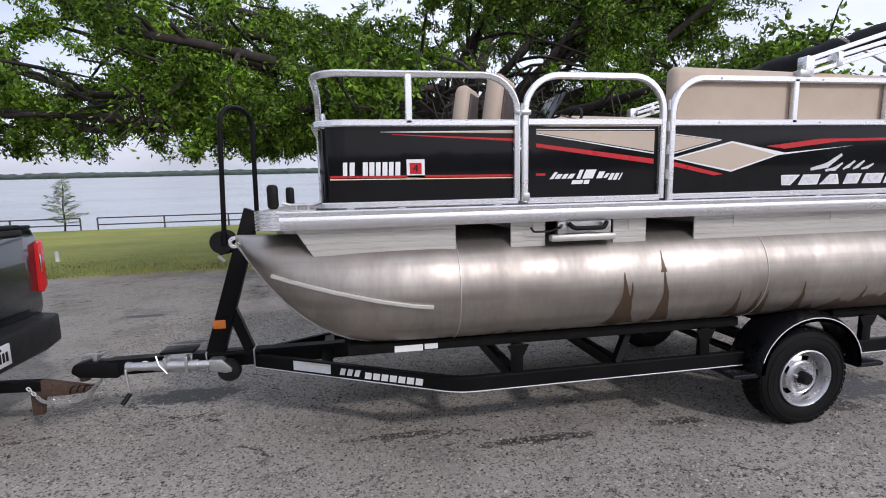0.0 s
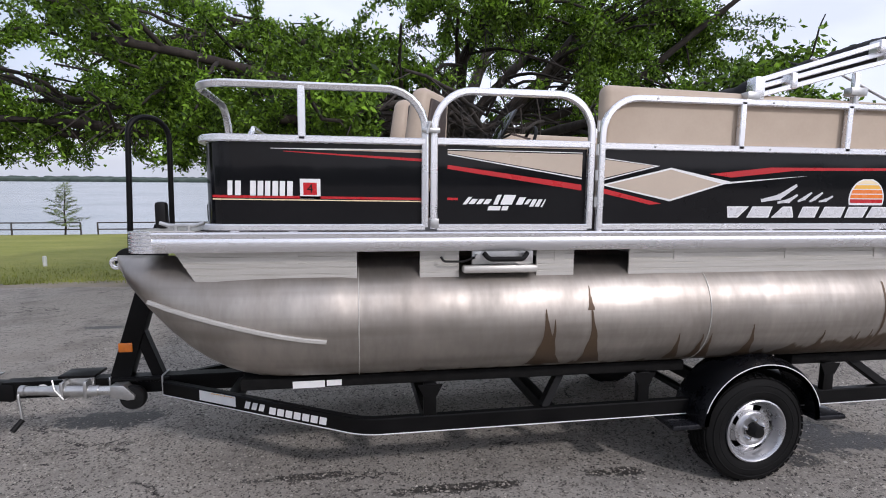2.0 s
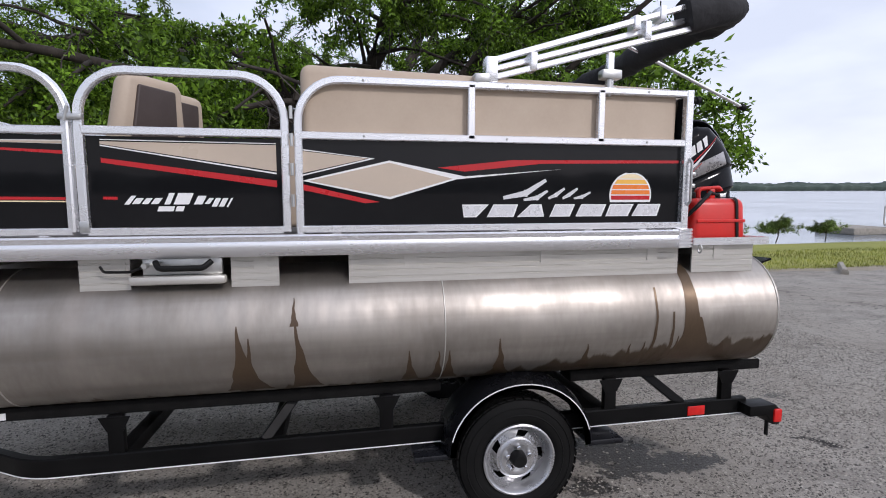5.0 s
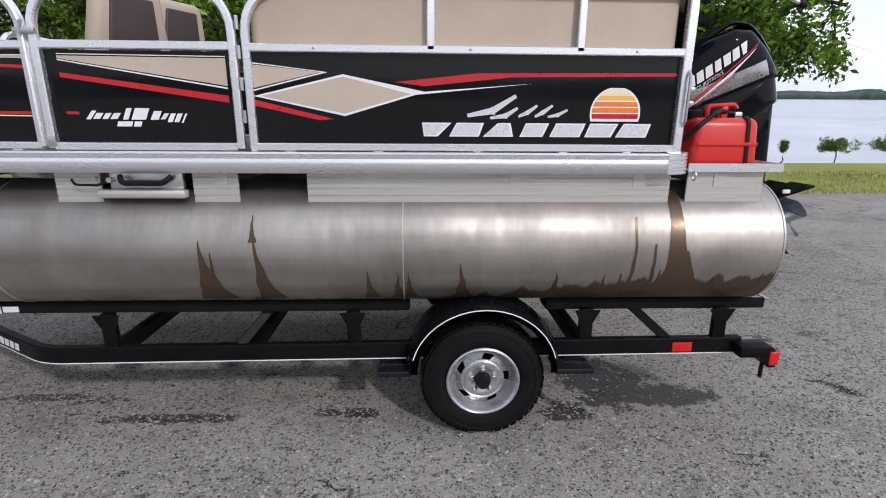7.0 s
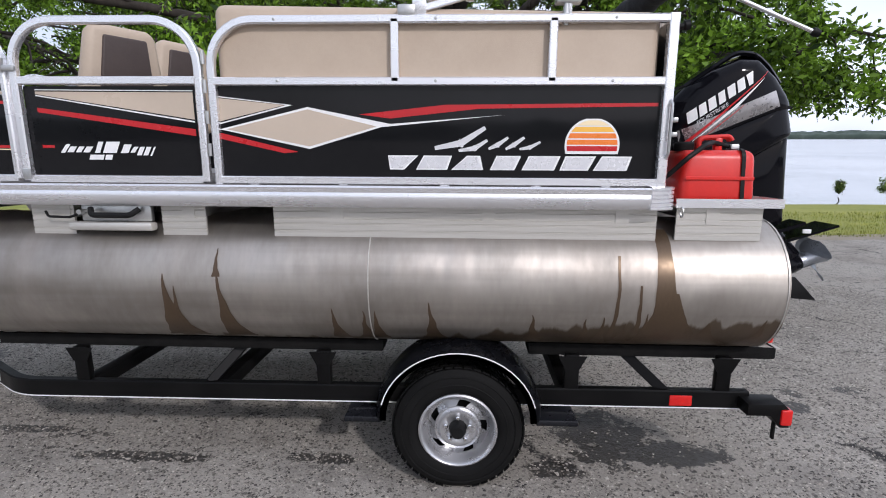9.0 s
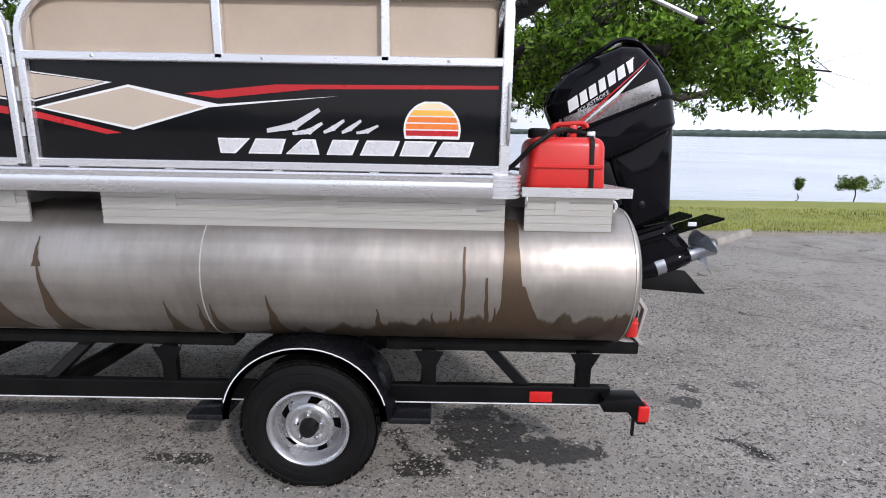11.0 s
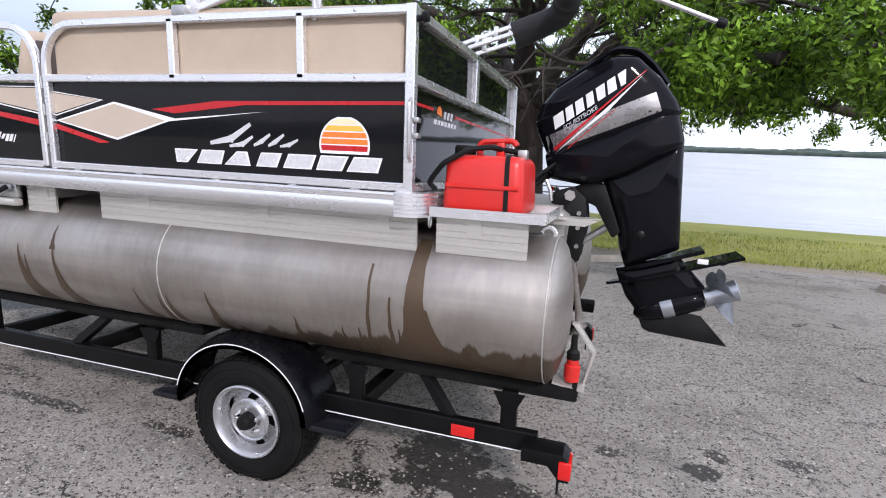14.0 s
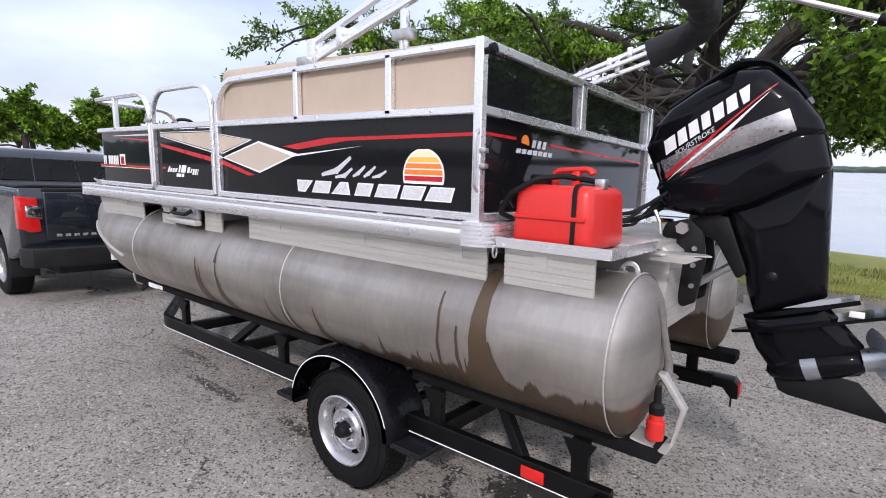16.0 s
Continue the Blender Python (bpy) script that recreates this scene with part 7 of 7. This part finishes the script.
tree("oak_tree", 2.65, 12.0, 9, 9.6, 0.33, 19, 640000, 0.088, "spreading lakeside oak with low boughs and narrow leaves", 17, 2.05, 3.05, near=0.45, spread=0.055, gaps=0.70, root=-0.42,
     sweeps=((186, 0.30, 9.0), (198, 0.28, 8.6), (210, 0.42, 7.8), (192, 0.62, 8.4), (178, 0.15, 8.2), (8, 0.42, 6.4), (3, 0.60, 5.8), (16, 0.45, 6.8)))
def young_tree(x, y, z, height, radius):
    """A slender young cypress: a thin stem with level, feathery side shoots, shorter towards the tip."""
    rng = random.Random(4)
    t = thing("young_tree", (x, y, z), "thin young tree with feathery level branches by the shore fence", "tree")
    tip = Vector((x + 0.12, y, z + height))
    stem = [Vector((x, y, z)).lerp(tip, k / 6) + Vector((0.03 * math.sin(k * 1.7), 0, 0)) for k in range(7)]
    bm = bmesh.new()
    for a, b, k in zip(stem, stem[1:], range(6)):
        rod(a, b, 0.04 * (1 - k / 7), 7, bm)
    part("trunk", bm, BARK, t)
    shoots, leaves = bmesh.new(), []
    for k in range(46):
        f = 0.16 + 0.82 * k / 46
        at = Vector((x, y, z)).lerp(tip, f)
        az, reach = k * 2.4 + rng.uniform(-0.4, 0.4), radius * (1.12 - f) * rng.uniform(0.6, 1.25) + 0.06
        out = Vector((math.cos(az), math.sin(az), rng.uniform(0.0, 0.3)))
        end = at + out * reach
        rod(at, end, 0.008, 4, shoots)
        for j in range(int(70 * reach) + 14):
            p = at.lerp(end, 0.15 + 0.9 * rng.random()) + Vector((rng.gauss(0, 0.035), rng.gauss(0, 0.035), rng.gauss(0, 0.03)))
            d = (out + Vector((rng.gauss(0, 0.8), rng.gauss(0, 0.8), rng.gauss(-0.1, 0.5)))).normalized() * rng.uniform(0.05, 0.10)
            w = d.orthogonal().normalized() * 0.014
            leaves.append((p, p + d * 0.5 + w, p + d, p + d * 0.5 - w))
    part("shoot", shoots, BARK, t)
    base = Vector((x, y, z))
    ob = new("crown", raw("crown", [tuple(v - base) for q in leaves for v in q], [tuple(range(4 * i, 4 * i + 4)) for i in range(len(leaves))], LEAF_PALE))
    ob.parent = t
    tagged(ob, "feathery pale green foliage", kind="stuff")


young_tree(-12.4, 26.0, -0.68, 2.38, 0.95)
for i, (x, y, r, s) in enumerate(((19.1, 21.0, 0.8, 21), (21.6, 21.1, 1.05, 22), (16.9, 21.0, 0.17, 23), (24.4, 21.2, 0.9, 25))):
    tree("shore_bush", x, y, 1, r, 0.02, 20, int(3800 * r), 0.085, "low leafy bush on the bank", s, -0.75, 0.85 * r + 0.1, LEAF_BUSH, 0.0, spread=0.06, column=0.06, root=-0.72)
for i, (x, y, r, s) in enumerate(((-47, 19.8, 5.4, 31), (-52, 15.6, 5.0, 32), (-42, 12.6, 4.2, 33), (-58, 24, 5.5, 34), (-75, 20, 7, 35), (-62, 12.2, 5.0, 36))):
    tree("parkland_tree", x, y, 8, r, 0.22, 11, 26000, 0.34, "leafy parkland tree across the car park", s, 0.7, 4.0, None, 0.1, rise=2.6, root=-0.5)


def woods_behind():
    """Woods and rises round the rest of the car park."""
    rng = random.Random(8)
    verts, faces = [], []
    for row, dist in enumerate((230, 250, 275)):
        o = len(verts)
        n = 260
        for i in range(n + 1):
            a = math.pi * (1.02 + 0.96 * i / n)
            h = 7 + 3.5 * noise.noise(Vector((i * 0.13, row, 0))) + rng.uniform(-0.8, 0.8) + 1.2 * row
            c, s = math.cos(a), math.sin(a)
            verts += [(dist * c, dist * s, -0.1), ((dist + 2) * c, (dist + 2) * s, h * 0.7), ((dist + 9) * c, (dist + 9) * s, h), ((dist + 20) * c, (dist + 20) * s, -0.1)]
        for i in range(n):
            for k in range(3):
                a = o + 4 * i + k
                faces.append((a, a + 4, a + 5, a + 1))
    tagged(new("woods", raw("woods", verts, faces, FAR_WOOD, True)), "belt of woods round the far side of the car park", "woods", kind="stuff")


woods_behind()


def grass_blades():
    g = np.random.default_rng(3)
    n = 46000
    x = g.uniform(-22, 26, n)
    y = 12.4 + 5.2 * g.random(n) ** 1.3
    z = np.interp(y, [12, 13, 15, 17, 19], [ground_z(12), ground_z(13), -0.49, -0.54, -0.59]) - 0.02
    h = 0.03 + 0.05 * g.random(n)
    a = g.random(n) * 6.283
    w = 0.008 + 0.006 * g.random(n)
    tip = np.stack([x + g.normal(0, 0.02, n), y + g.normal(0, 0.02, n), z + h], 1)
    l = np.stack([x - w * np.cos(a), y - w * np.sin(a), z - 0.04], 1)
    r = np.stack([x + w * np.cos(a), y + w * np.sin(a), z - 0.04], 1)
    v = np.stack([l, r, tip], 1).reshape(-1, 3)
    ob = new("grass", raw("grass", v.tolist(), np.arange(n * 3).reshape(-1, 3).tolist(), GRASS_BLADE))
    tagged(ob, "short uneven lakeside grass", "grass", kind="stuff")


grass_blades()


def gravel():
    rng = random.Random(6)
    bm = bmesh.new()
    for k in range(900):
        x, y = rng.uniform(-16, 20), 12.1 + rng.gauss(0, 0.55)
        s = rng.uniform(0.008, 0.028)
        vs = [bm.verts.new((x + s * dx, y + s * dy, max(0.0, s * dz * 0.7) + 0.003 + ground_z(y))) for dx, dy, dz in ((1, 0.1, 0), (-0.2, 1, 0), (-0.9, -0.2, 0), (0.1, -1, 0), (0.1, 0.1, 1))]
        for f in ((0, 1, 4), (1, 2, 4), (2, 3, 4), (3, 0, 4)):
            bm.faces.new([vs[i] for i in f])
    ob = new("gravel", finish(bm, "gravel", CONCRETE))
    tagged(ob, "loose stones along the asphalt edge", "gravel", kind="stuff")


gravel()

# ---- kerb stops, fence, landing stage ----
def wheel_stop(x0, y0, x1, y1):
    a, b = Vector((x0, y0, ground_z(y0))), Vector((x1, y1, ground_z(y1)))
    dd = (b - a).normalized()
    sec = [(-0.0, -0.085), (0.0, 0.085), (0.07, 0.075), (0.125, 0.045), (0.125, -0.045), (0.07, -0.075)]
    n = 14
    bm = sweep([a.lerp(b, k / n) for k in range(n + 1)], sec, up=(0, 0, 1))
    for v in bm.verts:
        v.co += Vector((0, 0, 1)) * 0.008 * noise.noise(v.co * 6) * (v.co.z > ground_z(v.co.y) + 0.02)
    solo("wheel_stop", bm, CONCRETE, (x0, y0, ground_z(y0)), "weathered concrete wheel stop on the asphalt edge", "wheel stop", "concrete wheel stops", smooth=50)


wheel_stop(8.55, 10.45, 10.0, 11.9)
wheel_stop(14.2, 11.1, 15.9, 12.75)
wheel_stop(3.6, 10.4, 5.1, 11.4)


def pipe_fence(x0, x1):
    f = thing("pipe_fence", (x0, 26.0, -0.7), "low dark pipe fence along the shore", "fence", "shore fence")
    n = max(1, round((x1 - x0) / 2.78))
    for k in range(n + 1):
        x = x0 + (x1 - x0) * k / n
        part("post", rod((x, 26.0, -0.85), (x, 26.0, -0.09), 0.035, 8), FENCE_PAINT, f)
    for z in (-0.10, -0.40):
        part("rail", rod((x0, 26.0, z), (x1, 26.0, z), 0.028, 8), FENCE_PAINT, f)


pipe_fence(-39.55, -11.75)
pipe_fence(-11.05, 2.85)
solo("marker_post", lathe([(0, 0), (0.05, 0), (0.05, 0.28), (0.035, 0.30), (0, 0.30)], (-7.75, 15.6, -0.53), (0, 0, 1), 12), WHITE_DECAL, (-7.75, 15.6, -0.53), "short white plastic marker pipe in the grass", "marker")


def gangway():
    g = thing("gangway", (39, 29.7, -0.9), "pale metal truss gangway to a floating dock", "gangway")
    a, b = Vector((38.8, 29.7, -0.75)), Vector((47.5, 23.0, -0.3))
    dd = (b - a)
    for s in (-0.6, 0.6):
        off = Vector((0, s, 0))
        for z in (0.1, 1.35):
            part("chord", bar(a + off + Vector((0, 0, z)), b + off + Vector((0, 0, z)), 0.09), ALU_DULL, g)
        for k in range(11):
            p, q = a + dd * (k / 10), a + dd * (min(10, k + 1) / 10)
            part("post", bar(p + off + Vector((0, 0, 0.1)), p + off + Vector((0, 0, 1.35)), 0.07, up=(1, 0, 0)), ALU_DULL, g)
            if k < 10:
                part("brace", bar(p + off + Vector((0, 0, 0.1 if k % 2 else 1.35)), q + off + Vector((0, 0, 1.35 if k % 2 else 0.1)), 0.05, up=(0, 1, 0)), ALU_DULL, g)
    part("walkway", prism([(38.8, 29.1), (47.5, 22.4), (47.5, 23.6), (38.8, 30.3)], -0.75, -0.62, axis="z"), ALU_DULL, g)
    d2 = solo("floating_dock", box(35.6, 39.2, 29.6, 32.6, -1.3, -0.85, 0.05), CONCRETE, (37, 31, -1.2), "grey floating dock on the lake", "dock")


gangway()


def aggregate():
    """Stones standing proud in the worn asphalt, along the stretch the boat stands on."""
    g = np.random.default_rng(12)
    n = 190000
    x, y = g.uniform(-2.6, 8.0, n), 1.2 + 6.3 * g.random(n) ** 1.25
    keep = np.ones(n, bool)
    for cx, cy, rx, ry in ((3.74, 3.36, 0.33, 0.36), (4.10, 3.20, 0.36, 0.19), (-1.40, 4.45, 0.40, 0.22), (5.10, 3.83, 0.13, 0.10)):
        keep &= (((x - cx) / rx) ** 2 + ((y - cy) / ry) ** 2 > 1) | (g.random(n) < 0.16)
    x, y = x[keep], y[keep]
    n = len(x)
    r = g.uniform(0.006, 0.013, n) * np.where(g.random(n) < 0.08, 1.4, 1.0)
    a = g.uniform(0, 6.283, n)
    v = np.zeros((n, 5, 3))
    for k in range(4):
        s = r * g.uniform(0.7, 1.25, n)
        v[:, k] = np.stack([x + s * np.cos(a + k * 1.571), y + s * np.sin(a + k * 1.571), -0.002 - SLOPE * (y - 2.8)], 1)
    v[:, 4] = np.stack([x + 0.3 * r * np.cos(a), y + 0.3 * r * np.sin(a), r * g.uniform(0.35, 0.65, n) - SLOPE * (y - 2.8)], 1)
    f = (np.array([[0, 1, 4], [1, 2, 4], [2, 3, 4], [3, 0, 4]])[None] + 5 * np.arange(n)[:, None, None]).reshape(-1)
    me = bpy.data.meshes.new("aggregate")
    me.vertices.add(n * 5)
    me.vertices.foreach_set("co", v.ravel())
    me.loops.add(len(f))
    me.loops.foreach_set("vertex_index", f)
    me.polygons.add(len(f) // 3)
    me.polygons.foreach_set("loop_start", np.arange(0, len(f), 3))
    me.update()
    me.validate()
    me.materials.append(AGGREGATE)
    tagged(new("aggregate", me), "grey and buff stones proud in worn asphalt", "gravel", kind="stuff")


aggregate()
